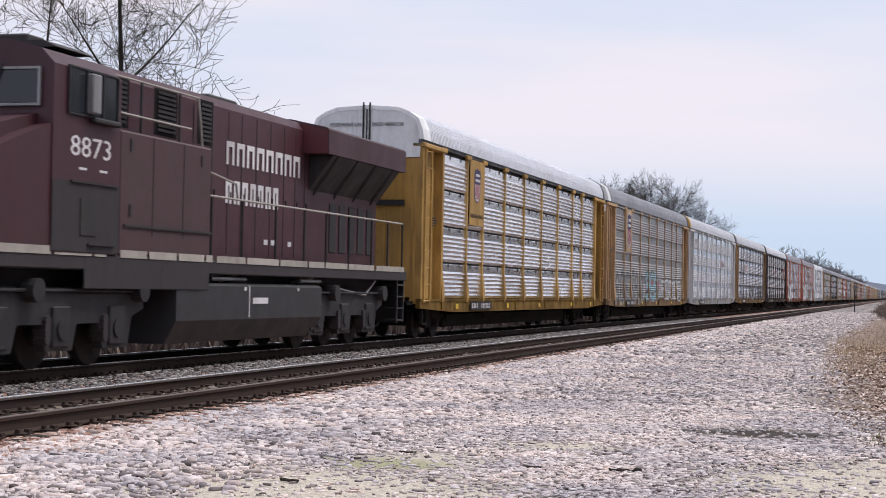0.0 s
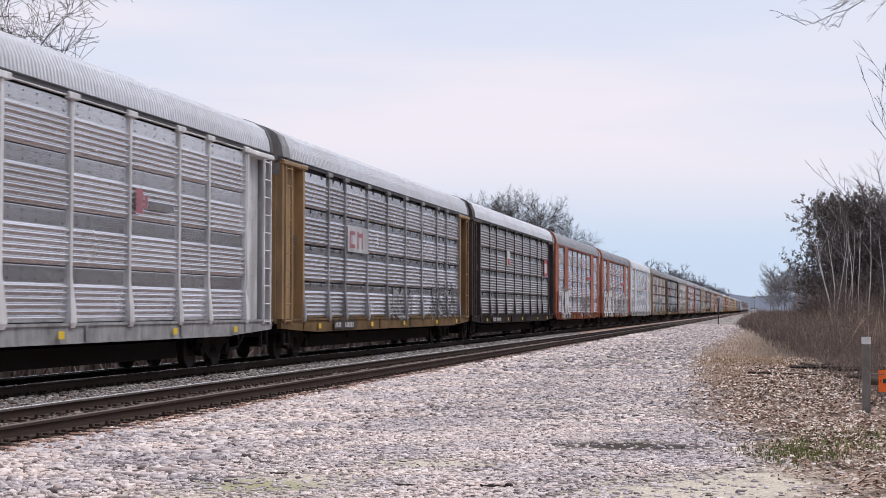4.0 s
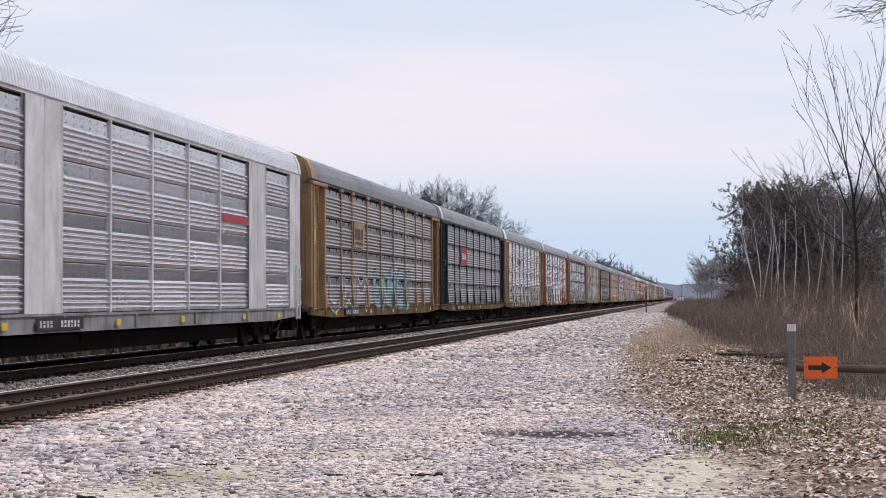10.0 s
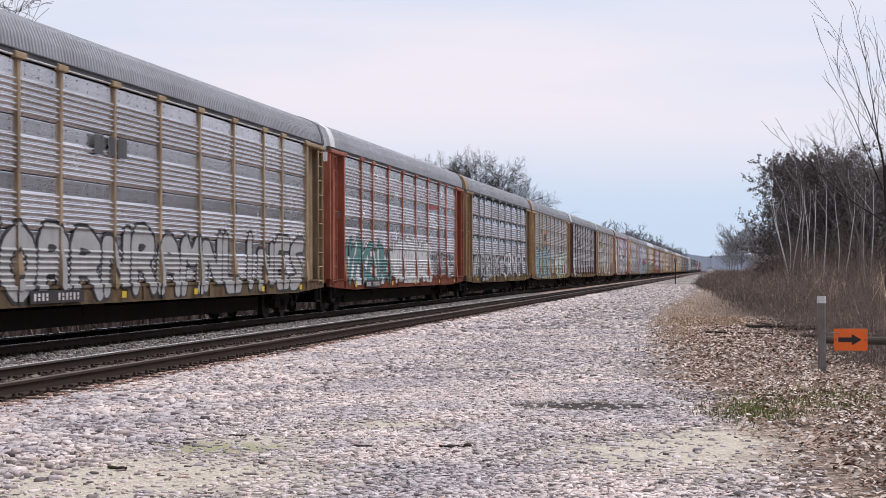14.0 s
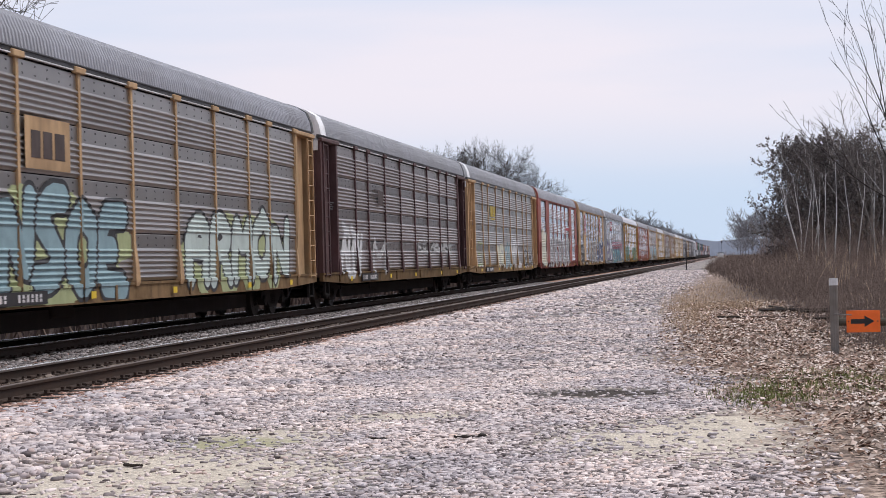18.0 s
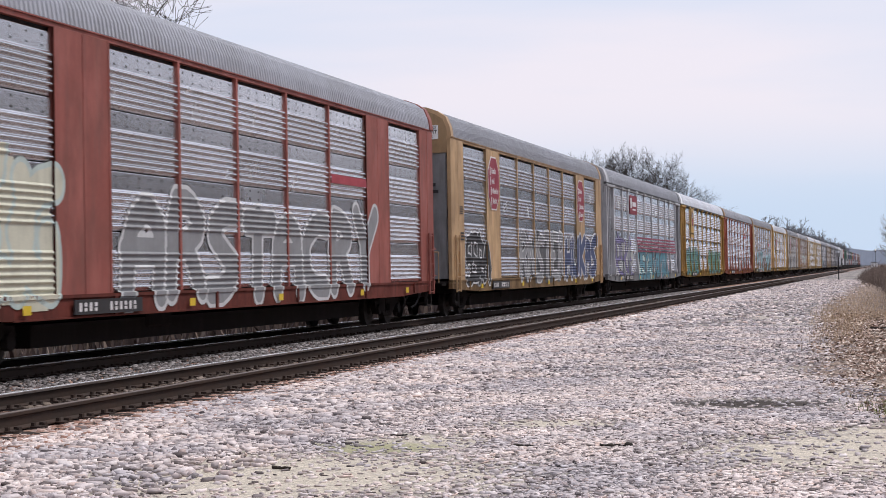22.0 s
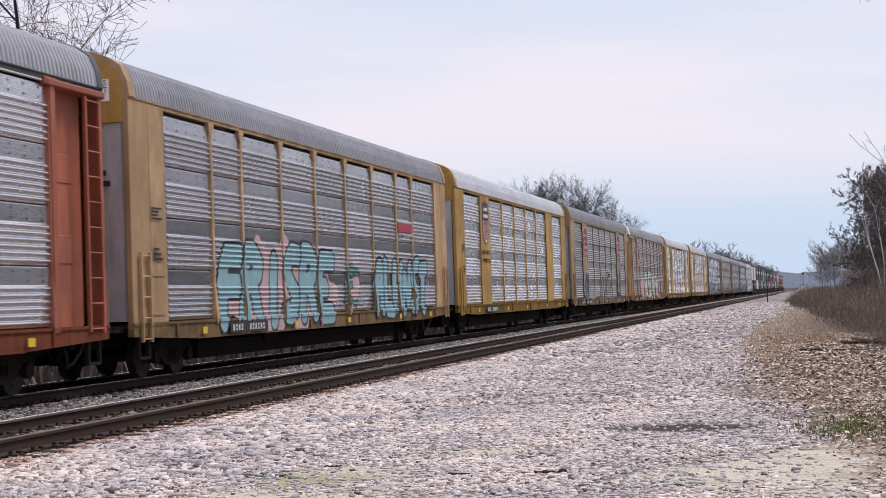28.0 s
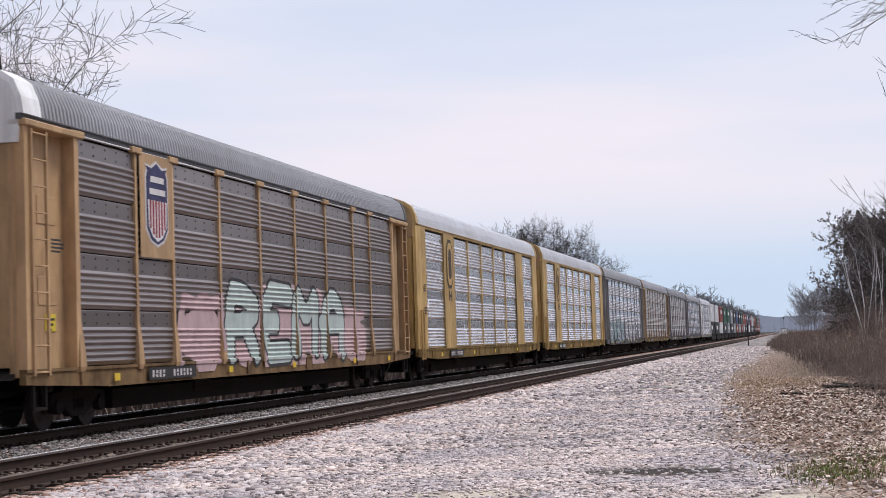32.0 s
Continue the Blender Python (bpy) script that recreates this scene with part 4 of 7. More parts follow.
    for (za, da), (zb, db) in zip(prof, prof[1:]):
        if z0 - 0.15 <= za <= z0 + height + 0.3:
            m = max(1, int((zb - za) / 0.032))
            zs += [(za + (zb - za) * k / m, da + (db - da) * k / m) for k in range(m)]
    ys = np.arange(y0 - 0.25, y0 + width + 0.45, 0.036)
    zc = np.array([(zs[i][0] + zs[i + 1][0]) / 2 for i in range(len(zs) - 1)])
    yc = (ys[:-1] + ys[1:]) / 2
    Y, Z = np.meshgrid(yc, zc)
    px, pz = Y[..., None], Z[..., None]
    vx, vz = s[:, 2] - s[:, 0], s[:, 3] - s[:, 1]
    k = np.clip(((px - s[:, 0]) * vx + (pz - s[:, 1]) * vz) / (vx * vx + vz * vz + 1e-9), 0, 1)
    d = np.sqrt((px - s[:, 0] - k * vx) ** 2 + (pz - s[:, 1] - k * vz) ** 2)
    apart = np.stack([d[..., a:b].min(-1) for a, b in zip(starts, starts[1:] + [len(segs)])], -1)
    owner = apart.argmin(-1)
    apart = np.sort(apart, -1)
    d = apart[..., 0]
    kind = np.where(d < thick, 1, np.where(d < thick + (rim or 0.03 + 0.22 * thick), 2, 0))
    if word and count > 1:
        kind = np.where((kind == 1) & (apart[..., 1] - apart[..., 0] < 0.09) & (apart[..., 1] < thick + 0.09), 2, kind)
    if cloud is not None:
        puff = ((Y - y0 - width / 2) / (width * 0.56)) ** 2 + ((Z - z0 - height * 0.42) / (height * 0.62)) ** 2
        puff += 0.5 * np.sin(Y * 3.1 + seed) * np.sin(Z * 4.3 + seed)
        kind = np.where((kind == 0) & (puff < 0.75), 3, kind)
    # corners of the cells drawn onto the outline
    zg = np.array([v[0] for v in zs])
    D = np.full((len(zs), len(ys)), 9.0)
    for a in range(len(s)):
        ux, uz = ys[None, :] - s[a, 0], zg[:, None] - s[a, 1]
        k = np.clip((ux * vx[a] + uz * vz[a]) / (vx[a] ** 2 + vz[a] ** 2 + 1e-9), 0, 1)
        D = np.minimum(D, np.hypot(ux - k * vx[a], uz - k * vz[a]))
    outer = thick + (rim or 0.03 + 0.22 * thick)
    goal = np.where(abs(D - thick) < abs(D - outer), thick, outer)
    gy = np.gradient(D, ys, axis=1)
    gz = np.gradient(D, zg + 1e-5 * np.arange(len(zg)), axis=0)
    move = np.where(abs(goal - D) < 0.03, goal - D, 0.0) / np.maximum(gy ** 2 + gz ** 2, 0.3)
    SY = ys[None, :] + np.clip(move * gy, -0.017, 0.017)
    step = np.diff(zg, prepend=zg[0] - 0.02)
    SZ = zg[:, None] + np.clip(move * gz, -0.45 * step[:, None], 0.45 * step[:, None])
    SX = np.interp(SZ, zg, [v[1] for v in zs])
    made = {}
    for j in range(len(zs) - 1):
        for i in range(len(yc)):
            if kind[j, i]:
                verts, faces, mats = made.setdefault(int(owner[j, i]), ([], [], []))
                b = len(verts)
                flat = 0.046 if any(a - 0.03 < yc[i] < e + 0.03 for a, e in sheets) else 0.0
                low = min(max((1.95 - zc[j]) / 0.55, 0.0), 1.0) if zc[j] > 1.02 else 0.6
                if beams and min(abs(yc[i] - v) for v in beams) < 0.05 + 0.06 * low:
                    flat = 0.039 + 0.065 * low
                for p, q in ((i, j), (i + 1, j), (i + 1, j + 1), (i, j + 1)):
                    verts.append((HALF + max(SX[q, p], flat) + 0.005, SY[q, p], SZ[q, p]))
                faces.append((b, b + 1, b + 2, b + 3))
                mats.append(int(kind[j, i]) - 1)
    for _, (verts, faces, mats) in sorted(made.items()):
        me = bpy.data.meshes.new(name)
        me.from_pydata(verts, [], faces)
        for c in (fill, edge, cloud or fill):
            me.materials.append(c)
        me.polygons.foreach_set("material_index", mats)
        me.update()
        ob = new(name, me)
        ob.parent = car
        tagged(ob, label or "sprayed paint on the lower side panels")


def stencil_rows(car, y, z, n, w, h, material, seed):
    """Small data lines that cannot be read, as bars."""
    rng = random.Random(seed)
    bm = bmesh.new()
    for i in range(n):
        box(bm, HALF + 0.062, HALF + 0.066, y, y + w * rng.uniform(0.6, 1.0), z - i * h * 1.9, z - i * h * 1.9 + h)
    part("data_stencil", bm, material, car)


def autorack(index, kind, frame, panel, style="flat", rows=4, roof="roof", cap="white", door="", sill="", label="", posts=""):
    """One covered car carrier: kind B has open corners with tall ladders, kind A and T closed sheet corners."""
    car = thing("autorack_car", label, "autorack car", "autorack cars of the train")
    fm, pm = M["f_" + frame], M["p_" + panel]
    y_start = FRONT_Y + PITCH * (index - 1) + {"A": 0.2, "T": 0.0, "B": -0.28}[kind]
    KIND[car.name] = kind
    if kind == "B":
        car.scale = (1.0, 1.0206, 1.0)      # the open-cornered cars are longer
    elif kind == "A":
        car.scale = (1.0, 0.978, 1.0)       # and those with sheet corners shorter
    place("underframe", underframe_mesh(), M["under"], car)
    for s in (-1, 1):
        place("side_sill", sill_mesh(), M["s_" + (sill or frame)], car, pose(s * (HALF - 0.02), 0 if s > 0 else BODY, 0, 0, 0, 0 if s > 0 else 180))
        place("top_rail", top_rail_mesh(), M["fascia"] if kind == "B" else fm, car, pose(s * (HALF - 0.02), 0 if s > 0 else BODY, 0, 0, 0, 0 if s > 0 else 180))
    place("roof", roof_mesh(), M[roof], car)
    place("side_wall", far_side_mesh(), pm, car)
    h = (5.22 - 1.13) / rows
    cols = {"A": COLS_A, "T": COLS_T, "B": COLS_B}[kind]
    # black sheet added behind the panels so their gaps read as shaded interior
    backing = gap_shade_mesh(2.0 if kind == "B" else 0.5)
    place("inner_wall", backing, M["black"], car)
    if kind == "B" and style == "flat":
        # white strip stands in for daylight showing through the slit under the roof
        bm = bmesh.new()
        box(bm, HALF - 0.05, HALF + 0.035, 2.2, BODY - 2.2, 5.245, 5.27)
        part("screen_strip", bm, M["f_white"], car)
    edge_post = post_mesh({"A": "slim", "T": "flare", "B": "plate"}[kind])
    for y, w, k in cols:
        if k == "p":
            pmesh = panel_mesh(style, w - 0.10, h)
            for r in range(rows):
                place("panel", pmesh, pm, car, pose(HALF - 0.012, y + 0.05, 1.13 + r * h))
        elif k == "s":
            bm = bmesh.new()
            for a, b in ((0.0, w / 2 - 0.01), (w / 2 + 0.01, w)):
                box(bm, HALF - 0.06, HALF + 0.036, y + a, y + b, 1.1, 5.30, 0.006)
            for yy in (y, y + w - 0.06):
                box(bm, HALF, HALF + 0.044, yy, yy + 0.06, 1.1, 5.29)
            part("wide_sheet", bm, fm, car)
        else:
            bm = bmesh.new()
            for a, b in ((0.0, w * 0.52), (w * 0.52 + 0.02, w - 0.02)):
                box(bm, HALF - 0.075, HALF + 0.04, y + a, y + b, 0.98, 5.33, 0.012)
            for z in (1.25, 2.0):
                box(bm, HALF + 0.03, HALF + 0.055, y + 0.95, y + 1.55, z, z + 0.03)
            part("corner_sheet", bm, fm, car)
    inner = [c[0] for c in cols if c[2] == "p"] + [cols[-1][0] + cols[-1][1]] if kind == "B" else [a[0] for b, a in zip(cols, cols[1:]) if a[2] == "p" and b[2] == "p"]
    for y in inner:
        place("post", edge_post, M["f_" + posts] if posts else fm, car, pose(HALF, y, 0))
    if kind == "B":
        tall = ladder_mesh(1.0, 5.15, 0.55)
        for front in (True, False):
            base = 0.0 if front else BODY
            d = 1 if front else -1
            bm = bmesh.new()
            box(bm, HALF - 0.26, HALF - 0.18, min(base + d * 0.55, base + d * 2.1), max(base + d * 0.55, base + d * 2.1), 1.1, 5.30)
            box(bm, HALF - 0.26, HALF + 0.06, *sorted((base + d * 1.93, base + d * 2.10)), 1.02, 5.30, 0.01)
            box(bm, HALF - 0.28, HALF + 0.04, *sorted((base + d * 0.06, base + d * 0.22)), 0.98, 5.30, 0.01)
            for z in (2.2, 3.6):
                box(bm, HALF - 0.185, HALF - 0.165, *sorted((base + d * 0.9, base + d * 1.6)), z, z + 0.5, 0.01)
            part("corner_frame", bm, fm, car)
            bm = bmesh.new()
            box(bm, HALF - 0.25, HALF + 0.10, *sorted((base + d * 0.02, base + d * 2.25)), 5.18, 5.30, 0.02)
            part("corner_hood", bm, fm, car)
            place("ladder", tall, fm, car, pose(HALF + 0.04, 0.25 if front else BODY - 0.80, 0))
    else:
        low = ladder_mesh(0.75, 2.45, 0.42)
        for y in (0.30, BODY - 0.75):
            place("ladder", low, fm, car, pose(HALF + 0.07, y, 0))
    for front in (True, False):
        y = 0.05 if front else BODY - 0.05
        place("end_cap", end_mesh(), M["white"] if cap == "white" else M["f_" + cap], car, pose(0, y, 0))
        for s in (-1, 1):
            m = pose(0.02 if s > 0 else -0.02, y + (0.04 if front else -0.04), 0)
            d = place("end_door", door_mesh(), M["f_" + (door or frame)], car, m)
            d.scale = (s, 1 if front else -1, 1)
        place("coupler", coupler_mesh(), M["under"], car, pose(0, 0 if front else BODY, 0, 0, 0, 0 if front else 180))
    if kind != "B":
        bm = bmesh.new()
        box(bm, 0.62, 1.22, 0.004, 0.014, 5.30, 5.72)
        part("notice_plate", bm, M["white"], car)
        for i, word in enumerate(("EXCESS", "HEIGHT", "CAR")):
            letters("height_notice", word, 0.15, M["black"], car, pose(0.92, 0.002, 5.64 - 0.13 * i) @ FRONT)
        bm = bmesh.new()
        box(bm, 0.62, 1.12, -0.006, 0.006, 3.9, 4.0)
        box(bm, 0.62, 1.2, -0.006, 0.006, 3.7, 3.8)
        for k in range(6):
            box(bm, 0.62, 1.0, -0.006, 0.006, 2.9 - 0.09 * k, 2.94 - 0.09 * k)
        part("end_stencil", bm, M["black"], car)
    if kind == "B":
        place("roof_end_rim", rim_mesh(0.62, 0.058), M["white"] if cap == "white" else M["f_" + cap], car, pose(0, 0.06, 0))
        place("roof_end_rim", rim_mesh(0.16, 0.062), M["fascia"], car, pose(0, BODY - 0.06, 0, 0, 0, 180))
    else:
        place("roof_end_rim", rim_mesh(0.24, 0.066), fm, car, pose(0, 0.06, 0))
        place("roof_end_rim", rim_mesh(0.24, 0.066), fm, car, pose(0, BODY - 0.06, 0, 0, 0, 180))
    for y in (0.30, BODY - 0.80):
        place("foot_step", step_mesh(), M["under"], car, pose(0, y, 0))
    for y in (3.05, BODY - 3.05):
        truck(car, y, y_start)
    for y, d in ((0.0, -1), (BODY, 1)):
        bm = bmesh.new()
        for k in range(5):
            box(bm, -1.3, 1.42, *sorted((y + d * (0.06 + 0.09 * k), y + d * (0.11 + 0.09 * k))), 1.02, 1.05)
        for x in (-1.2, 0.5, 1.35):
            box(bm, x, x + 0.05, *sorted((y + d * 0.02, y + d * 0.52)), 0.95, 1.02)
        part("end_platform", bm, M["under"], car)
        bm = bmesh.new()
        hose = [(0.62, 0.0, 0.85), (0.62, 0.25, 0.62), (0.55, 0.45, 0.40), (0.48, 0.62, 0.34)]
        for p, q in zip(hose, hose[1:]):
            tube(bm, (p[0], y + d * p[1], p[2]), (q[0], y + d * q[1], q[2]), 0.028, 6)
        part("brake_hose", bm, M["black"], car)
        bm = bmesh.new()
        tube(bm, (1.30, y + d * 0.50, 1.05), (1.30, y + d * 0.50, 1.95), 0.018, 5)
        tube(bm, (0.70, y + d * 0.50, 1.95), (1.30, y + d * 0.50, 1.95), 0.018, 5)
        tube(bm, (0.70, y + d * 0.50, 1.05), (0.70, y + d * 0.50, 1.95), 0.018, 5)
        part("end_handrail", bm, fm, car)
    car["start"] = y_start
    CARS.append((car, y_start))
    bm = bmesh.new()
    box(bm, HALF + 0.085, HALF + 0.108, 5.05, 7.55, 0.79, 1.03)
    part("number_patch", bm, M["black"], car)
    tagged(place("reporting_mark", chars_mesh(4), M["lettering"], car, pose(0, 5.2, 0.84)), kind="stuff")
    tagged(place("car_number", chars_mesh(6), M["lettering"], car, pose(0, 6.3, 0.84)), kind="stuff")
    for y in (3.4, 9.6, 14.3, 20.0, 24.0):
        place("reflector", strip_mesh(0.25, 0.14, 0.104), colour("yellow_reflector", (0.75, 0.52, 0.03)), car, pose(0, y, 0.83))
    stencil_rows(car, 0.95 if kind != "B" else 0.95, 3.3, 4, 0.5, 0.035, M["black"], index)
    if kind != "B":
        stencil_rows(car, 1.0, 2.5, 3, 0.45, 0.05, M["black"], index + 50)
    return car


def badge(car, y, z, w, h, mat, depth=0.05, label="", outline=None):
    bm = bmesh.new()
    if outline == "octagon":
        c = 0.28 * w
        pts = [(y + c, z), (y + w - c, z), (y + w, z + c), (y + w, z + h - c), (y + w - c, z + h), (y + c, z + h), (y, z + h - c), (y, z + c)]
    elif outline == "shield":
        pts = [(y + w / 2, z), (y + w * 0.8, z + h * 0.06), (y + w, z + h * 0.2), (y + w, z + h * 0.82), (y + w * 0.93, z + h * 0.90), (y + w, z + h * 0.95), (y + w * 0.75, z + h * 0.93), (y + w / 2, z + h), (y + w * 0.25, z + h * 0.93), (y, z + h * 0.95), (y + w * 0.07, z + h * 0.90), (y, z + h * 0.82), (y, z + h * 0.2), (y + w * 0.2, z + h * 0.06)]
    else:
        pts = [(y, z), (y + w, z), (y + w, z + h), (y, z + h)]
    prism(bm, pts, "x", HALF + depth, HALF + depth + 0.006)
    return part("badge", bm, mat, car, label)


def bars(car, items, depth, mat, name="badge_bar"):
    bm = bmesh.new()
    for y, z, w, h in items:
        box(bm, HALF + depth, HALF + depth + 0.004, y, y + w, z, z + h)
    return part(name, bm, mat, car)


def shield(car, y, z, w, h, depth, border=False):
    """Blue and white striped shield, its name as bars."""
    if border:
        badge(car, y - 0.06, z - 0.06, w + 0.12, h + 0.12, M["lettering"], depth - 0.003, "", "shield")
        depth += 0.005
    badge(car, y, z, w, h, colour("shield_blue", (0.035, 0.035, 0.11)), depth, "", "shield")
    bm = bmesh.new()
    low = [(0.5, 0.035), (0.74, 0.09), (0.93, 0.22), (0.95, 0.54), (0.05, 0.54), (0.07, 0.22), (0.26, 0.09)]
    prism(bm, [(y + w * a, z + h * b) for a, b in low], "x", HALF + depth + 0.007, HALF + depth + 0.011)
    part("shield_field", bm, colour("shield_white", (0.78, 0.76, 0.77)), car)
    n = 6
    for i in range(n):
        a = y + w * (0.09 + 0.82 * (i + 0.2) / n)
        drop = abs((i + 0.5) / n - 0.5) * 2
        bars(car, [(a, z + h * (0.08 + 0.16 * drop ** 2), w * 0.82 / n * 0.55, h * (0.46 - 0.16 * drop ** 2))], depth + 0.012, colour("shield_red", (0.30, 0.025, 0.045)), "shield_stripe")
    bars(car, [(y + w * 0.17, z + h * 0.76, w * 0.66, h * 0.075), (y + w * 0.12, z + h * 0.61, w * 0.76, h * 0.075)], depth + 0.012, M["lettering"], "shield_bar")


def octagon(car, y, z, w, h):
    badge(car, y, z, w, h, M["lettering"], 0.05, "", "octagon")
    badge(car, y + 0.05, z + 0.05, w - 0.10, h - 0.10, colour("octagon_red", (0.30, 0.03, 0.055)), 0.057, "red octagonal emblem with white bars", "octagon")
    items = []
    for i, n in enumerate((5, 3, 7, 5)):
        a, b = y + 0.24 + 0.05 * i, z + h - 0.56 - i * h * 0.185
        items.append((a, b - 0.05, 0.10, h * 0.15))
        items += [(a + 0.24 + 0.125 * k, b, 0.075, h * (0.075 + 0.03 * ((k * 7 + i) % 3 == 0))) for k in range(n)]
    bars(car, items, 0.064, M["lettering"])


def build_cars():
    G = {k: colour("spray_" + k, v) for k, v in {
        "white": (0.62, 0.62, 0.63), "black": (0.03, 0.03, 0.033), "cyan": (0.25, 0.37, 0.41), "teal": (0.09, 0.24, 0.24), "green": (0.11, 0.25, 0.15),
        "lime": (0.38, 0.42, 0.22), "pink": (0.56, 0.40, 0.41), "blue": (0.05, 0.07, 0.16), "grey": (0.27, 0.27, 0.28), "cream": (0.62, 0.60, 0.48), "mint": (0.50, 0.58, 0.55),
        "aqua": (0.10, 0.27, 0.34), "rose": (0.36, 0.13, 0.16), "smoke": (0.17, 0.17, 0.175), "icy": (0.27, 0.45, 0.51), "violet": (0.17, 0.14, 0.30), "darkgrey": (0.085, 0.085, 0.09), "red": (0.40, 0.05, 0.07), "ash": (0.42, 0.42, 0.42)}.items()}
    flat4, gap4 = surface("flat", 4), surface("gap", 4)
    c = autorack(1, "B", "yellow", "bright", "gap", 4, "roofwhite", "white", label="bright yellow autorack car with shiny silver corrugated sides")
    badge(c, 4.85, 3.30, 1.68, 1.95, M["f_yellow"], 0.06, "yellow emblem plate")
    shield(c, 5.34, 3.98, 0.70, 1.05, 0.068)
    letters("slogan", "BUILDING AMERICA", 0.17, M["f_brown"], c, pose(HALF + 0.07, 5.69, 3.58) @ SIDE, width=1.45)
    letters("height_notice", "EXCESS HEIGHT CAR", 0.14, M["black"], c, pose(0.60, 0.005, 5.78) @ FRONT, width=0.88)
    letters("height_notice", "EXCESS HEIGHT CAR", 0.14, M["black"], c, pose(-0.60, 0.005, 5.78) @ FRONT, width=0.88)
    for x in (-0.09, 0.09):
        bm = bmesh.new()
        tube(bm, (x, -0.01, 5.3), (x, -0.01, 6.38), 0.028, 6)
        part("lock_rod", bm, M["black"], c)
    bm = bmesh.new()
    box(bm, 0.15, 1.10, 0.015, 0.035, 3.60, 3.76)
    part("warning_bar", bm, M["black"], c)
    bm = bmesh.new()
    box(bm, -0.02, 0.02, 0.012, 0.03, 1.2, 6.2)
    part("door_joint", bm, M["black"], c)
    c = autorack(2, "B", "buff", "worn", "flat", 4, "roof", "white", label="buff autorack car with dull brown-grey panels and sprayed paint")
    badge(c, 4.85, 3.30, 1.68, 1.95, M["f_buff"], 0.06, "buff emblem plate")
    shield(c, 5.18, 3.47, 1.02, 1.62, 0.068, True)
    sprayed(c, flat4, 2.3, 8.2, 1.05, 1.35, 6, G["smoke"], G["ash"], 21, 0.16, word="RDESRO")
    sprayed(c, flat4, 11.2, 4.4, 1.2, 1.05, 3, G["cyan"], G["darkgrey"], 22, 0.17, cloud=G["rose"])
    sprayed(c, flat4, 16.6, 7.6, 1.2, 0.85, 6, G["white"], G["darkgrey"], 23, 0.08)
    c = autorack(3, "B", "white", "silver", "flat", 4, "roofwhite", "yellow", posts="", label="white autorack car with silver corrugated sides")
    bars(c, [(18.0, 3.30, 0.34, 0.5), (18.45, 3.42, 0.16, 0.26)], 0.055, G["rose"])
    bars(c, [(18.75, 3.44, 1.35, 0.14)], 0.055, G["smoke"])
    c = autorack(4, "B", "ochre", "steel", "gap", 4, "roofwhite", "grey", posts="grey", label="ochre autorack car with blue-grey steel side panels")
    bars(c, [(6.76, 3.12, 2.5, 0.80)], 0.052, M["f_silver"], "emblem_plate")
    bars(c, [(7.0, 3.24, 0.16, 0.52), (7.16, 3.24, 0.5, 0.12), (7.16, 3.64, 0.5, 0.12), (7.95, 3.24, 0.14, 0.52), (8.5, 3.24, 0.14, 0.52), (8.09, 3.60, 0.41, 0.12)], 0.058, G["rose"])
    sprayed(c, gap4, 19.5, 4.8, 1.25, 1.0, 4, G["darkgrey"], G["grey"], 41, 0.09)
    sprayed(c, gap4, 13.0, 3.0, 1.2, 0.7, 3, G["grey"], G["darkgrey"], 42, 0.07)
    c = autorack(5, "B", "brown", "dark", "gap", 4, "roofwhite", "brown", label="dark brown autorack car with dull grey panels")
    bars(c, [(9.6, 3.5, 0.85, 0.75)], 0.055, M["lettering"])
    bars(c, [(9.75, 3.55, 0.55, 0.3)], 0.062, G["red"])
    bars(c, [(23.0, 3.3, 1.4, 0.9)], 0.055, G["red"])
    bars(c, [(23.2, 3.45, 0.9, 0.55)], 0.062, M["lettering"])
    c = autorack(6, "A", "orange", "steel", "flat", 4, "roof", "white", door="grey", label="orange autorack car with grey corrugated sides and white sprayed shapes")
    sprayed(c, flat4, 3.4, 4.4, 1.0, 1.75, 4, G["white"], G["black"], 61, 0.22, word="KANE")
    sprayed(c, flat4, 14.0, 6.2, 1.2, 1.0, 5, G["darkgrey"], G["ash"], 62, 0.10)
    bars(c, [(18.05, 3.48, 2.7, 0.20)], 0.055, G["red"])
    c = autorack(7, "A", "orange", "steel", "flat", 4, "roof", "white", door="grey", label="orange autorack car with grey corrugated sides and large white sprayed shapes")
    sprayed(c, flat4, 2.0, 8.8, 0.98, 1.95, 5, G["white"], G["black"], 71, 0.30, word="SOGEN")
    sprayed(c, flat4, 11.5, 6.2, 1.15, 1.0, 6, G["darkgrey"], G["ash"], 72, 0.07)
    sprayed(c, flat4, 18.3, 6.8, 0.98, 1.5, 4, G["grey"], G["white"], 74, 0.15, cloud=G["darkgrey"])
    sprayed(c, flat4, 12.0, 2.0, 1.3, 1.0, 2, G["cyan"], G["white"], 73, 0.16)
    bars(c, [(18.05, 3.48, 2.7, 0.20)], 0.055, G["red"])
    c = autorack(8, "A", "white", "silver", "flat", 4, "roofwhite", "ochre", door="grey", label="white autorack car with pale smooth sheets and silver corrugated sides")
    bars(c, [(18.05, 3.48, 2.7, 0.20)], 0.055, G["red"])
    c = autorack(9, "B", "ochre", "worn", "gap", 4, "roofgrey", "ochre", label="ochre autorack car with weathered grey panels and pale blue sprayed shapes")
    bars(c, [(6.8, 3.3, 1.9, 0.95)], 0.05, M["f_tan"], "emblem_plate")
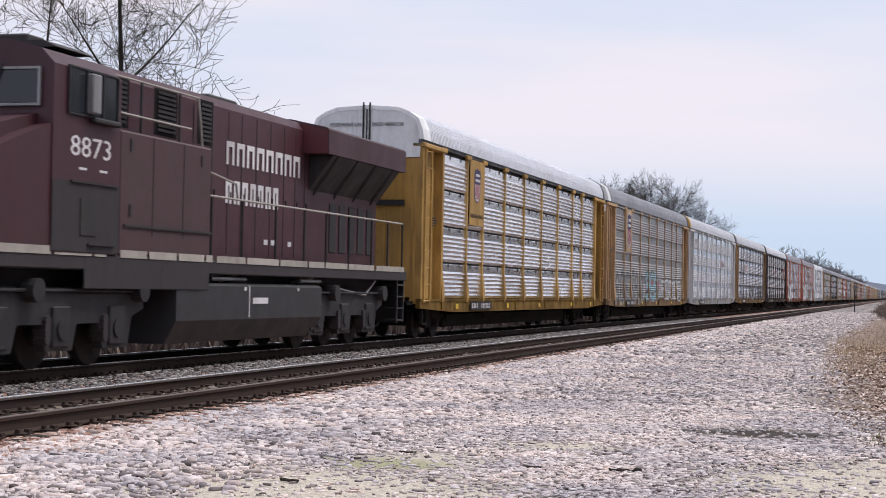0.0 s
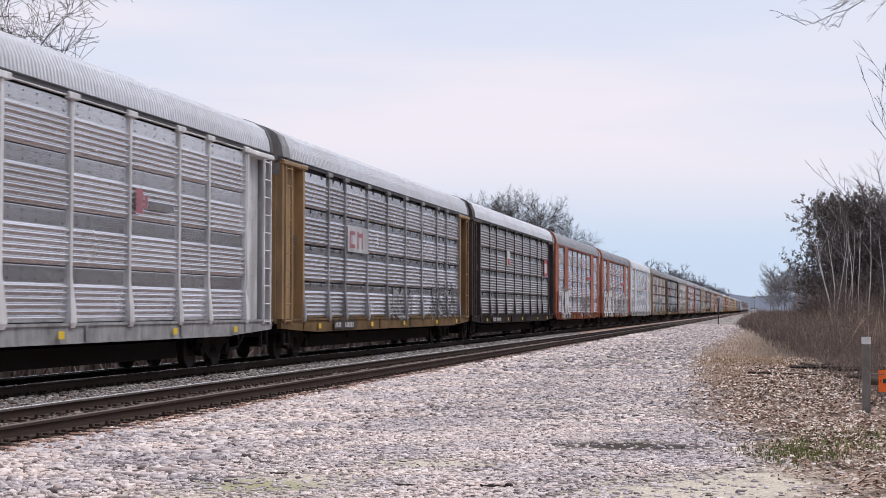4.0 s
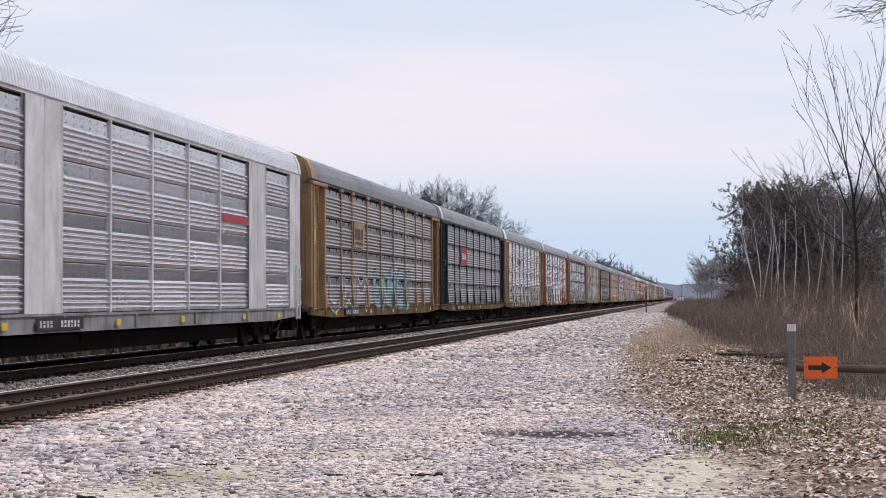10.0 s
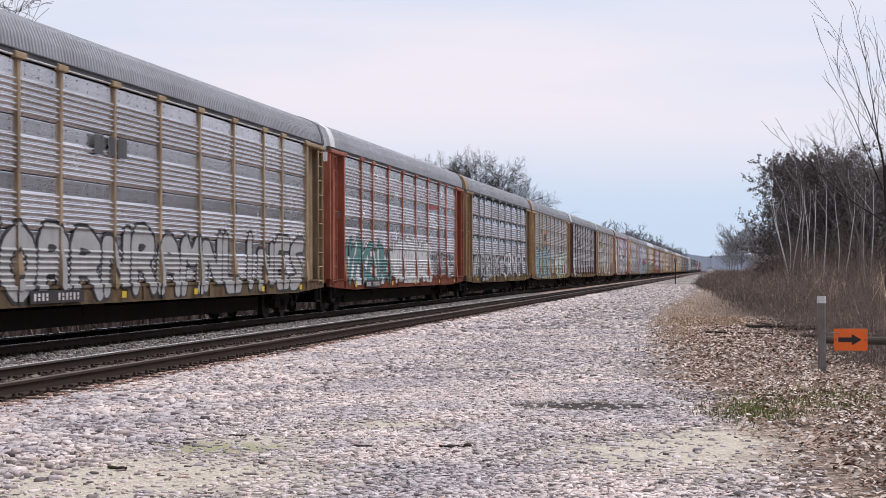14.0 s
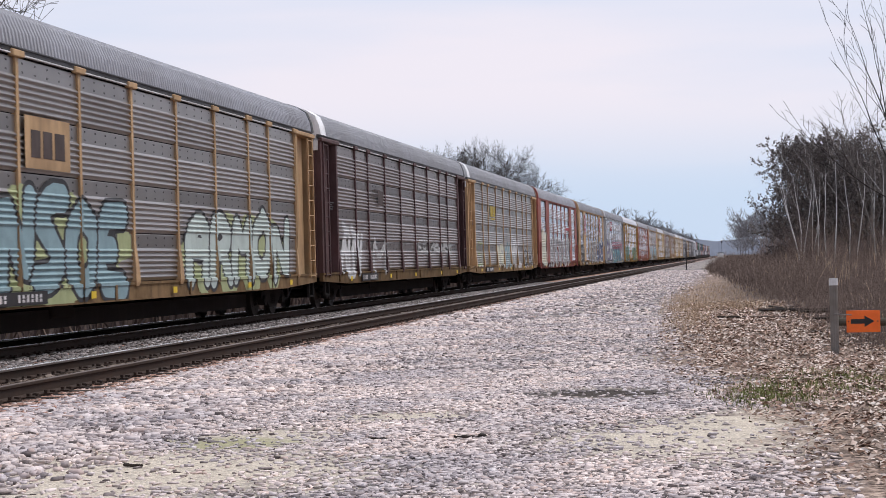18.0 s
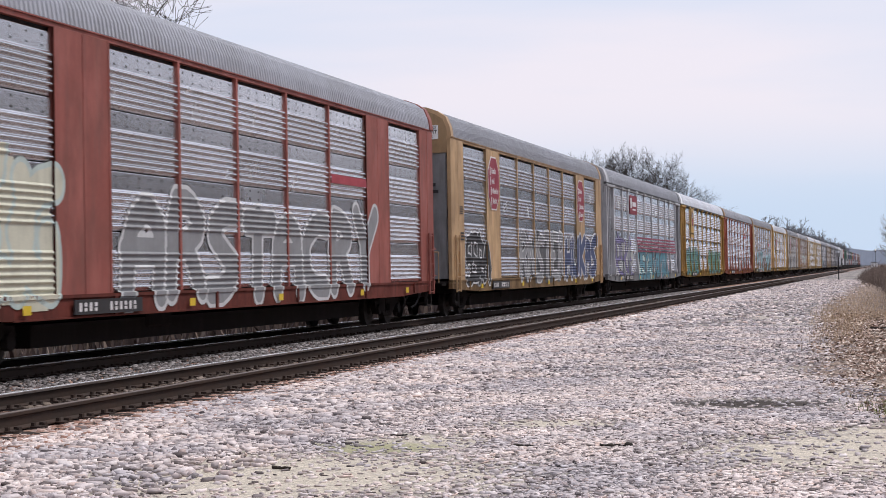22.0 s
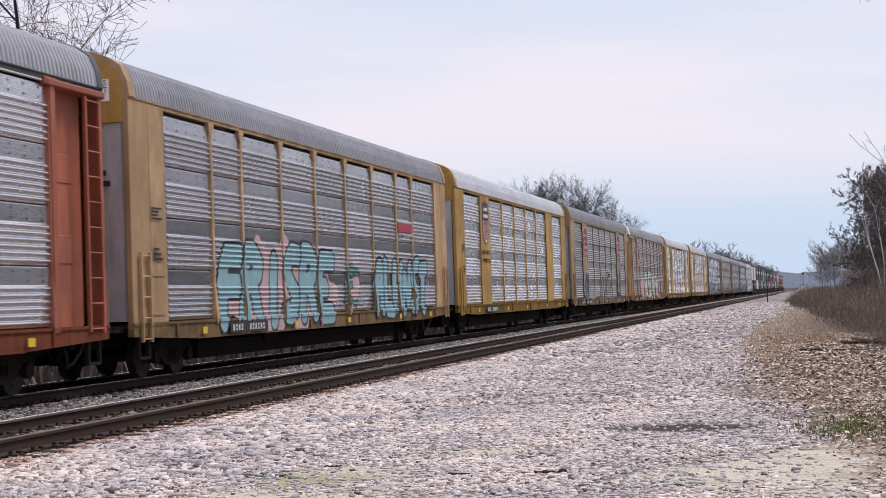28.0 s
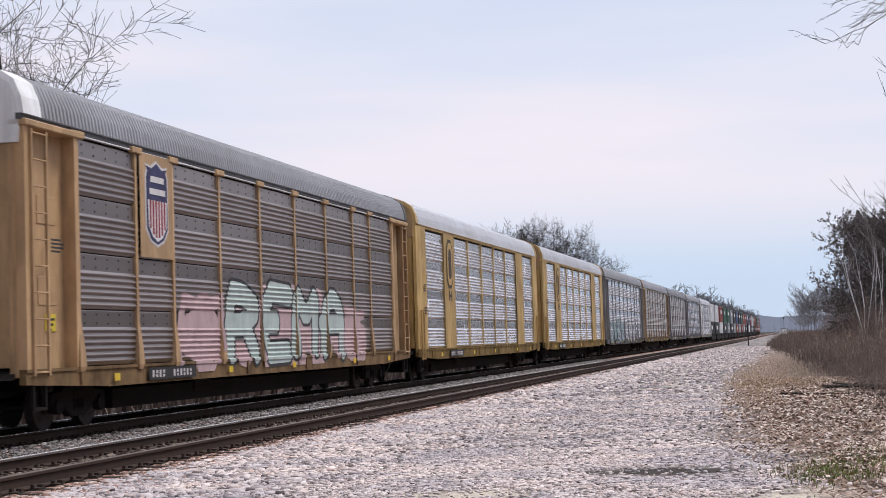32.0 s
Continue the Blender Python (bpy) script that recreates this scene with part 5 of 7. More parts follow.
    bars(c, [(7.0, 3.6, 0.4, 0.4), (7.5, 3.6, 0.4, 0.4), (8.0, 3.6, 0.4, 0.4), (7.0, 3.42, 1.4, 0.08)], 0.056, M["f_brown"])
    sprayed(c, gap4, 2.4, 7.0, 1.1, 1.2, 6, G["smoke"], G["white"], 91, 0.14, word="UWM")
    sprayed(c, gap4, 10.6, 8.4, 1.1, 1.45, 7, G["cyan"], G["darkgrey"], 92, 0.20, word="UNRES")
    c = autorack(10, "B", "black", "dark", "gap", 4, "roofgrey", "silver", sill="ochre", door="black", label="black autorack car with dark grey panels and a red sign plate")
    bars(c, [(6.75, 3.22, 2.5, 0.95)], 0.06, colour("sign_red", (0.33, 0.04, 0.05)))
    bars(c, [(7.25, 3.5, 0.26, 0.34), (7.6, 3.5, 0.26, 0.34), (8.0, 3.5, 0.12, 0.34), (8.2, 3.5, 0.22, 0.22), (8.5, 3.5, 0.10, 0.34)], 0.068, M["lettering"])
    sprayed(c, gap4, 3.0, 3.6, 1.3, 1.0, 4, G["grey"], G["ash"], 101, 0.04)
    sprayed(c, gap4, 12.5, 5.6, 1.2, 0.9, 5, G["grey"], G["darkgrey"], 102, 0.06)
    c = autorack(11, "B", "tan", "silver", "flat", 4, "roof", "white", label="tan autorack car with silver panels and black and white sprayed shapes")
    bars(c, [(8.2, 3.75, 0.5, 0.4), (9.0, 3.75, 0.35, 0.4), (9.5, 3.75, 0.5, 0.4)], 0.055, G["darkgrey"])
    sprayed(c, flat4, 2.3, 22.4, 1.0, 1.3, 19, G["ash"], G["black"], 111, 0.30, word="FORRNRAMNLINES")
    c = autorack(12, "B", "orange", "silver", "flat", 4, "roof", "white", label="red-orange autorack car with teal and white sprayed shapes")
    sprayed(c, flat4, 2.3, 7.2, 1.15, 1.2, 6, G["teal"], G["darkgrey"], 121, 0.12, cloud=G["white"])
    sprayed(c, flat4, 10.0, 8.4, 1.15, 1.35, 6, G["white"], G["grey"], 122, 0.16, cloud=G["white"])
    sprayed(c, flat4, 19.0, 5.6, 1.3, 0.8, 5, G["darkgrey"], G["ash"], 123, 0.06)
    bars(c, [(17.9, 4.05, 1.9, 0.12)], 0.055, G["red"])
    c = autorack(13, "B", "ochre", "steel", "gap", 4, "roof", "ochre", posts="grey", label="ochre autorack car with grey panels and pale sprayed shapes")
    sprayed(c, gap4, 2.6, 10.0, 1.15, 1.0, 8, G["ash"], G["darkgrey"], 131, 0.09)
    sprayed(c, gap4, 14.0, 9.6, 1.15, 1.2, 6, G["white"], G["black"], 132, 0.12, word="SRNEY")
    c = autorack(14, "B", "buff", "worn", "flat", 4, "roof", "buff", label="buff autorack car with big green and white sprayed shapes")
    bars(c, [(6.85, 3.25, 2.0, 0.95)], 0.05, M["f_buff"], "emblem_plate")
    bars(c, [(7.1, 3.45, 0.4, 0.5), (7.62, 3.45, 0.4, 0.5), (8.14, 3.45, 0.45, 0.5)], 0.056, M["f_brown"])
    sprayed(c, flat4, 2.6, 9.0, 1.05, 1.85, 5, G["cyan"], G["black"], 141, 0.30, cloud=G["lime"], word="DENSOE")
    sprayed(c, flat4, 15.4, 8.8, 1.05, 1.7, 5, G["mint"], G["black"], 142, 0.30, cloud=G["lime"], word="ARMON")
    c = autorack(15, "B", "maroon", "sooty", "flat", 4, "roofgrey", "white", sill="ochre", label="maroon autorack car with dark weathered panels and faded sprayed shapes")
    sprayed(c, flat4, 2.4, 3.0, 1.15, 1.3, 3, G["white"], G["ash"], 151, 0.13)
    sprayed(c, flat4, 7.2, 2.0, 1.2, 0.9, 1, G["ash"], G["white"], 152, 0.07)
    sprayed(c, flat4, 15.5, 8.0, 1.9, 0.25, 7, G["ash"], G["ash"], 153, 0.03)
    bars(c, [(7.0, 3.72, 1.6, 0.10), (8.0, 3.45, 0.9, 0.5), (7.4, 3.92, 1.0, 0.07)], 0.055, M["f_brown"])
    c = autorack(16, "B", "buff", "worn", "flat", 4, "roofgrey", "white", label="tan autorack car with small yellow emblem and faded sprayed shapes")
    bars(c, [(7.2, 3.65, 0.45, 0.55), (7.8, 3.65, 0.45, 0.55), (8.4, 3.65, 0.4, 0.55), (7.2, 3.5, 1.6, 0.08)], 0.055, colour("emblem_yellow", (0.50, 0.36, 0.03)))
    sprayed(c, flat4, 2.7, 1.8, 1.3, 0.9, 2, G["lime"], G["ash"], 161, 0.05)
    sprayed(c, flat4, 9.6, 2.4, 1.15, 1.05, 2, G["cream"], G["ash"], 162, 0.16)
    sprayed(c, flat4, 12.4, 2.4, 1.15, 1.0, 3, G["cyan"], G["ash"], 163, 0.10)
    sprayed(c, flat4, 15.2, 4.0, 1.15, 1.4, 3, G["white"], G["ash"], 164, 0.14)
    sprayed(c, flat4, 20.6, 4.2, 1.15, 0.9, 4, G["darkgrey"], G["white"], 165, 0.09)
    c = autorack(17, "A", "red", "silver", "flat", 4, "roof", "buff", door="grey", label="faded red autorack car with pale block and dark sprayed shapes")
    sprayed(c, flat4, 1.85, 2.6, 1.15, 1.9, 2, G["cream"], G["mint"], 171, 0.30, cloud=G["cream"])
    sprayed(c, flat4, 6.9, 14.6, 1.05, 1.8, 7, G["grey"], G["white"], 172, 0.24, word="ARSTACRY")
    bars(c, [(18.05, 3.48, 2.7, 0.20)], 0.055, G["red"])
    c = autorack(18, "A", "buff", "steel", "flat", 4, "roof", "ochre", door="grey", label="buff autorack car with two red octagonal emblems and sprayed shapes")
    octagon(c, 4.77, 3.35, 1.6, 1.75)
    octagon(c, 21.03, 3.35, 1.6, 1.75)
    sprayed(c, flat4, 1.8, 3.0, 0.95 + 0.2, 1.3, 4, G["black"], G["white"], 181, 0.14, cloud=G["black"])
    sprayed(c, flat4, 9.6, 8.6, 1.15, 1.6, 6, G["grey"], G["white"], 182, 0.15, cloud=G["darkgrey"], word="RNSTER")
    sprayed(c, flat4, 18.2, 7.6, 1.15, 1.6, 5, G["blue"], G["white"], 183, 0.30, word="HUKAS")
    c = autorack(19, "B", "silver", "silver", "flat", 4, "roof", "silver", label="silver autorack car with red sign plate, red stripes and sprayed shapes")
    bars(c, [(6.8, 4.1, 2.45, 0.95)], 0.06, colour("sign_maroon", (0.25, 0.03, 0.05)))
    bars(c, [(7.7, 4.5, 1.2, 0.22), (7.05, 4.4, 0.4, 0.5), (7.7, 4.3, 1.2, 0.08)], 0.068, M["lettering"])
    for i in range(5):
        bars(c, [(9.5 - i * 0.1, 2.22 + i * 0.17, 15.4, 0.075)], 0.052, colour("stripe_red", (0.28, 0.05, 0.09)), "red_stripe")
    sprayed(c, flat4, 2.4, 5.4, 1.15, 1.6, 4, G["violet"], G["darkgrey"], 191, 0.09, cloud=G["ash"])
    sprayed(c, flat4, 9.7, 6.0, 1.0, 1.3, 5, G["aqua"], G["black"], 192, 0.15, cloud=G["mint"])
    sprayed(c, flat4, 16.2, 5.2, 1.0, 1.35, 4, G["aqua"], G["black"], 193, 0.18, cloud=G["pink"])
    c = autorack(20, "B", "yellow", "bright", "gap", 4, "roofwhite", "white", label="bright yellow autorack car with silver panels and green sprayed shapes")
    badge(c, 4.85, 3.30, 1.68, 1.95, M["f_yellow"], 0.06, "yellow emblem plate")
    shield(c, 5.34, 3.98, 0.70, 1.05, 0.068)
    letters("slogan", "BUILDING AMERICA", 0.17, M["f_brown"], c, pose(HALF + 0.07, 5.69, 3.58) @ SIDE, width=1.45)
    sprayed(c, gap4, 2.3, 8.0, 1.15, 1.45, 6, G["teal"], G["black"], 201, 0.15, cloud=G["green"], word="EPNUEN")
    sprayed(c, gap4, 15.6, 8.6, 1.15, 1.4, 6, G["green"], G["black"], 202, 0.15, cloud=G["teal"], word="ARNAS")
    c = autorack(21, "B", "orange", "silver", "flat", 4, "roof", "buff", label="orange autorack car with grey panels and open ladder corners")
    sprayed(c, flat4, 12.0, 2.0, 1.15, 0.8, 2, G["white"], G["black"], 211, 0.12)
    sprayed(c, flat4, 16.0, 3.6, 1.4, 0.5, 4, G["darkgrey"], G["grey"], 212, 0.04)
    bars(c, [(17.9, 3.9, 1.9, 0.14), (17.9, 4.15, 1.7, 0.08)], 0.055, G["red"])
    c = autorack(22, "T", "buff", "steel", "flat", 4, "roof", "yellow", door="silver", label="buff autorack car with grey panels and pale blue outlined sprayed shapes")
    sprayed(c, flat4, 4.6, 8.6, 1.05, 1.75, 6, G["icy"], G["black"], 221, 0.28, cloud=G["pink"], rim=0.07, word="FRISRE")
    sprayed(c, flat4, 14.4, 1.4, 1.5, 0.7, 1, G["teal"], G["darkgrey"], 222, 0.07, cloud=G["pink"])
    sprayed(c, flat4, 17.4, 6.6, 1.1, 1.6, 5, G["icy"], G["black"], 223, 0.24, word="ALWNST")
    bars(c, [(20.34, 3.48, 1.86, 0.26)], 0.055, G["red"])
    bars(c, [(20.34, 3.76, 1.86, 0.05), (20.34, 3.40, 1.86, 0.05)], 0.055, G["ash"])
    c = autorack(23, "A", "yellow", "bright", "flat", 4, "roofwhite", "yellow", door="silver", label="bright yellow autorack car with shiny silver panels and a striped shield")
    shield(c, 5.0, 3.42, 1.15, 1.72, 0.05)
    for i, w in enumerate(("BUILDING", "AMERICA")):
        letters("slogan", w, 0.24, M["black"], c, pose(HALF + 0.052, 5.57, 3.12 - 0.33 * i) @ SIDE, width=1.6)
    c = autorack(24, "A", "tan", "worn", "flat", 4, "roofgrey", "ochre", door="silver", label="tan autorack car with two red octagonal emblems and dark sprayed shapes")
    octagon(c, 4.77, 3.35, 1.6, 1.75)
    octagon(c, 21.03, 3.35, 1.6, 1.75)
    sprayed(c, flat4, 4.4, 2.2, 0.95 + 0.2, 1.4, 2, G["black"], G["white"], 241, 0.20, cloud=G["darkgrey"])
    sprayed(c, flat4, 11.8, 6.4, 1.15, 1.25, 5, G["black"], G["white"], 242, 0.10)
    sprayed(c, flat4, 20.5, 2.4, 1.15, 1.4, 2, G["black"], G["ash"], 243, 0.17)
    sprayed(c, flat4, 6.9, 2.4, 1.25, 0.45, 4, G["ash"], G["ash"], 244, 0.03)
    c = autorack(25, "B", "buff", "sooty", "flat", 4, "roofgrey", "white", label="buff autorack car with dark panels, striped shield and pale sprayed shapes")
    badge(c, 4.85, 3.20, 1.68, 2.05, M["f_buff"], 0.06, "buff emblem plate")
    shield(c, 5.16, 3.47, 1.06, 1.62, 0.068, True)
    sprayed(c, flat4, 9.6, 9.8, 1.15, 1.75, 4, G["mint"], G["black"], 251, 0.34, cloud=G["pink"], rim=0.08, word="REMA")
    sprayed(c, flat4, 6.9, 2.6, 1.15, 1.3, 1, G["pink"], G["pink"], 252, 0.10, cloud=G["pink"])
    sprayed(c, flat4, 19.4, 2.4, 1.15, 1.2, 1, G["pink"], G["pink"], 253, 0.10, cloud=G["pink"])
    for car, z0, z1 in ((CARS[8][0], 3.25, 3.95), (CARS[13][0], 3.2, 4.0), (CARS[24][0], 1.75, 2.05)):
        bm = bmesh.new()
        box(bm, HALF - 0.178, HALF - 0.16, 1.15, 1.55, z0, z1, 0.004)
        p = part("placard", bm, colour("placard_yellow", (0.72, 0.55, 0.04)), car, "yellow placard in the open corner")
        bm = bmesh.new()
        for k in range(3):
            box(bm, HALF - 0.159, HALF - 0.156, 1.2, 1.5 - 0.06 * k, z1 - 0.11 - 0.09 * k, z1 - 0.07 - 0.09 * k)
        tagged(part("placard_line", bm, M["black"], p), kind="stuff")
    for n in (26, 27):
        c = autorack(n, "A", "gold", "bright", "flat", 4, "roofwhite", "ochre", label="golden yellow autorack car with silver panels and tall oval emblem")
        badge(c, 5.02, 3.3, 1.1, 1.8, M["f_brown"], 0.05, "", "octagon")
        badge(c, 5.12, 3.42, 0.9, 1.56, M["f_gold"], 0.057, "", "octagon")
        badge(c, 5.32, 3.65, 0.5, 1.1, M["f_brown"], 0.064, "", "octagon")
        bars(c, [(5.35, 2.85, 0.12, 0.35), (5.75, 2.85, 0.12, 0.35), (5.35, 2.98, 0.5, 0.09)], 0.05, M["f_brown"])
    c = autorack(28, "B", "grey", "silver", "flat", 4, "roofgrey", "grey", label="grey autorack car with pale blue sprayed shapes")
    sprayed(c, flat4, 2.6, 9.0, 1.15, 1.2, 7, G["cyan"], G["grey"], 281, 0.12)
    sprayed(c, flat4, 13.0, 9.0, 1.15, 1.2, 7, G["white"], G["blue"], 282, 0.10)
    autorack(29, "B", "tan", "worn", "flat", 4, "roof", "tan", label="tan autorack car with weathered grey panels")
    autorack(30, "B", "grey", "worn", "flat", 4, "roof", "grey", label="grey autorack car with weathered panels")
    autorack(31, "B", "grey", "steel", "flat", 4, "roof", "grey", label="grey autorack car with steel panels")
    autorack(32, "A", "silver", "silver", "flat", 4, "roofwhite", "silver", label="pale silver autorack car at the end of the autorack block")


build_cars()


def build_locomotive():
    """Rear end at y = 0, nose towards -y, near side +x."""
    loco = thing("diesel_locomotive", "dirty maroon diesel locomotive with white lettering and grey lower body", "locomotive")
    CARS.append((loco, 41.65))
    mm, gg, uu = M["maroon"], M["grime"], M["under"]
    bm = bmesh.new()
    box(bm, -1.5, 1.5, -21.6, 0.0, 1.58, 1.84, 0.02)
    box(bm, -0.8, 0.8, -22.0, -0.2, 0.95, 1.58)
    box(bm, -1.2, 1.2, -20.5, -15.2, 0.98, 1.30)
    box(bm, -1.2, 1.2, -6.6, -2.0, 0.98, 1.30)
    part("underframe", bm, gg, loco)
    for a, b in ((-20.3, -18.7), (-18.6, -17.4), (-17.3, -16.9), (-16.4, -15.4), (-15.3, -14.2), (-14.1, -13.0), (-12.9, -12.6), (-12.4, -11.0), (-10.9, -9.2), (-9.1, -7.5), (-7.4, -6.4), (-6.3, -4.8), (-4.7, -2.8), (-2.6, -0.3)):
        for s in (-1, 1):
            bm = bmesh.new()
            box(bm, *sorted((s * 1.505, s * 1.515)), a, b, 1.80, 1.93)
            part("reflective_strip", bm, M["stripe"], loco, "pale reflective strip along the frame")
    # cab and nose
    bm = bmesh.new()
    prism(bm, [(-1.52, 1.84), (1.52, 1.84), (1.52, 4.72), (1.30, 4.95), (0.75, 5.10), (-0.75, 5.10), (-1.30, 4.95), (-1.52, 4.72)], "y", -18.75, -16.5)
    part("cab", bm, mm, loco)
    bm = bmesh.new()
    prism(bm, [(-18.74, 1.84), (-18.74, 3.95), (-19.2, 3.85), (-20.9, 3.45), (-21.2, 3.2), (-21.2, 1.84)], "x", -1.25, 1.25)
    prism(bm, [(-18.74, 1.84), (-18.74, 3.80), (-19.6, 3.55), (-20.5, 3.25), (-20.7, 1.84)], "x", -1.5, 1.5)
    part("nose", bm, mm, loco)
    bm = bmesh.new()
    box(bm, 1.515, 1.53, -18.74, -16.52, 1.86, 2.95)
    box(bm, 1.515, 1.56, -18.2, -16.6, 2.94, 2.97)
    box(bm, 1.515, 1.57, -17.6, -16.7, 1.97, 2.0)
    part("lower_cab_panel", bm, gg, loco)
    bm = bmesh.new()
    box(bm, 1.47, 1.502, -17.6, -12.72, 1.28, 1.80, 0.01)
    part("side_skirt", bm, gg, loco)
    bm = bmesh.new()
    box(bm, 1.53, 1.545, -17.85, -17.30, 2.12, 2.70)
    part("vent_grille", bm, M["black"], loco)
    bm = bmesh.new()
    prism(bm, [(-1.25, 5.05), (1.25, 5.05), (1.0, 5.16), (-1.0, 5.16)], "y", -18.2, -17.0)
    box(bm, -0.55, 0.55, -17.9, -17.3, 5.1, 5.32, 0.03)
    part("roof_unit", bm, gg, loco)
    # windows
    for y0, y1 in ((-18.30, -17.75), (-17.72, -17.2), (-17.17, -16.68)):
        bm = bmesh.new()
        box(bm, 1.518, 1.535, y0, y1, 4.02, 4.72, 0.01)
        w = part("side_window", bm, M["glass"], loco)
        bm = bmesh.new()
        for a, b, c, d in ((y0 - 0.03, y0, 3.99, 4.75), (y1, y1 + 0.03, 3.99, 4.75), (y0, y1, 3.99, 4.02), (y0, y1, 4.72, 4.75)):
            box(bm, 1.518, 1.56, a, b, c, d)
        part("window_frame", bm, M["black"], w)
    bm = bmesh.new()
    box(bm, 1.54, 1.66, -17.75, -17.45, 4.05, 4.68, 0.02)
    part("mirror", bm, M["f_grey"], loco)
    bm = bmesh.new()
    box(bm, 1.52, 1.64, -17.6, -16.7, 3.92, 4.0, 0.02)
    part("arm_rest", bm, M["black"], loco)
    for x0, x1 in ((0.10, 1.28), (-1.28, -0.10)):
        bm = bmesh.new()
        box(bm, x0, x1, -18.80, -18.765, 4.10, 4.62, 0.01)
        w = part("windshield", bm, M["glass"], loco)
        bm = bmesh.new()
        for a, b, c, d in ((x0 - 0.04, x0, 4.06, 4.66), (x1, x1 + 0.04, 4.06, 4.66), (x0, x1, 4.06, 4.10), (x0, x1, 4.62, 4.66)):
            box(bm, a, b, -18.82, -18.76, c, d)
        part("window_frame", bm, M["steel"], w)
        bm = bmesh.new()
        tube(bm, ((x0 + x1) / 2, -18.84, 4.72), ((x0 + x1) / 2 - 0.2, -18.84, 4.25), 0.02, 5)
        part("wiper", bm, M["black"], w)
    letters("road_number", "8873", 0.46, M["lettering"], loco, pose(1.522, -17.5, 3.50) @ SIDE, "white road number", width=1.35)
    bars2 = bmesh.new()
    for y in (-17.9, -17.2):
        box(bars2, 1.517, 1.522, y, y + 0.25, 3.15, 3.19)
    part("small_stencil", bars2, M["lettering"], loco)
    # equipment box behind the cab
    bm = bmesh.new()
    box(bm, -1.5, 1.5, -16.46, -12.7, 1.84, 3.93, 0.04)
    part("equipment_cabinet", bm, M["dusty"], loco)
    bm = bmesh.new()
    for y in (-15.2, -13.95):
        box(bm, 1.498, 1.508, y, y + 0.02, 2.2, 3.9)
    box(bm, 1.5, 1.53, -16.3, -12.75, 2.32, 2.36)
    for y, z in ((-16.1, 3.6), (-13.2, 3.55), (-16.1, 2.5)):
        box(bm, 1.5, 1.52, y, y + 0.08, z, z + 0.2)
    part("cabinet_trim", bm, M["black"], loco)
    # hood
    bm = bmesh.new()
    prism(bm, [(-0.92, 1.84), (0.92, 1.84), (0.92, 4.90), (0.80, 5.08), (-0.80, 5.08), (-0.92, 4.90)], "y", -16.5, -0.9)
    part("hood", bm, mm, loco)
    bm = bmesh.new()
    for y in (-12.3, -11.4, -10.6, -9.9, -9.1, -8.3, -7.5, -6.8, -6.2):
        box(bm, 0.915, 0.928, y, y + 0.025, 2.0, 4.85)
        box(bm, 0.92, 0.945, y + 0.12, y + 0.16, 3.1, 3.25)
    part("door_seam", bm, M["black"], loco)
    for y in (-15.9, -13.9, -12.0):
        bm = bmesh.new()
        for k in range(9):
            box(bm, 0.92, 0.95, y, y + (0.75 if y < -13 else 0.5), 4.15 + k * 0.085, 4.20 + k * 0.085)
        part("louvre", bm, M["black"], loco)
        bm = bmesh.new()
        box(bm, 0.915, 0.924, y - 0.12, y + (0.87 if y < -13 else 0.62), 4.08, 4.95)
        part("louvre_box", bm, M["under"], loco)
    bm = bmesh.new()
    box(bm, -0.4, 0.4, -10.4, -8.9, 5.05, 5.26, 0.04)
    box(bm, -0.6, 0.6, -8.2, -6.8, 5.06, 5.14, 0.03)
    part("exhaust_stack", bm, M["black"], loco)
    # radiator wings
    bm = bmesh.new()
    prism(bm, [(-1.53, 4.38), (1.53, 4.38), (1.53, 4.92), (1.45, 4.98), (0.6, 5.16), (-0.6, 5.16), (-1.45, 4.98), (-1.53, 4.92)], "y", -6.3, -0.35)
    part("radiator_housing", bm, mm, loco)
    bm = bmesh.new()
    prism(bm, [(-1.51, 4.39), (1.51, 4.39), (1.51, 4.90), (0.6, 5.12), (-0.6, 5.12), (-1.51, 4.90)], "y", -6.32, -6.302)
    part("radiator_end", bm, M["red"], loco, "bright red front face of the radiator housing")
    bm = bmesh.new()
    prism(bm, [(0.9, 3.55), (1.50, 4.37), (0.9, 4.37)], "y", -5.9, -0.8)
    prism(bm, [(-0.9, 3.55), (-0.9, 4.37), (-1.50, 4.37)], "y", -5.9, -0.8)
    part("radiator_intake", bm, M["black"], loco)
    bm = bmesh.new()
    for y in (-5.6, -4.2, -2.8, -1.4):
        prism(bm, [(0.915, 3.52), (1.53, 4.37), (1.50, 4.37), (0.915, 3.46)], "y", y, y + 0.07)
    part("intake_rib", bm, gg, loco)
    for y in (-4.5, -3.8, -3.1, -2.4, -1.7):
        bm = bmesh.new()
        box(bm, 0.925, 0.945, y, y + 0.45, 2.2, 3.35, 0.01)
        part("hood_door", bm, M["black"], loco)
    # name in two lines of plain blocks
    for z, n, y0, y1 in ((3.80, 8, -10.75, -6.45), (3.02, 7, -10.75, -7.75)):
        w = (y1 - y0) / n
        for i in range(n):
            bm = bmesh.new()
            a, b = y0 + w * i + 0.05, y0 + w * (i + 1) - 0.08
            box(bm, 0.928, 0.934, a, a + 0.11, z, z + 0.47)
            box(bm, 0.928, 0.934, b - 0.11, b, z, z + 0.47)
            box(bm, 0.928, 0.934, a + 0.11, b - 0.11, z + 0.36, z + 0.47)
            part("name_block", bm, M["lettering"], loco)
    bm = bmesh.new()
    for y in (-8.6, -8.2, -7.2):
        box(bm, 0.928, 0.936, y, y + 0.2, 2.25, 2.36)
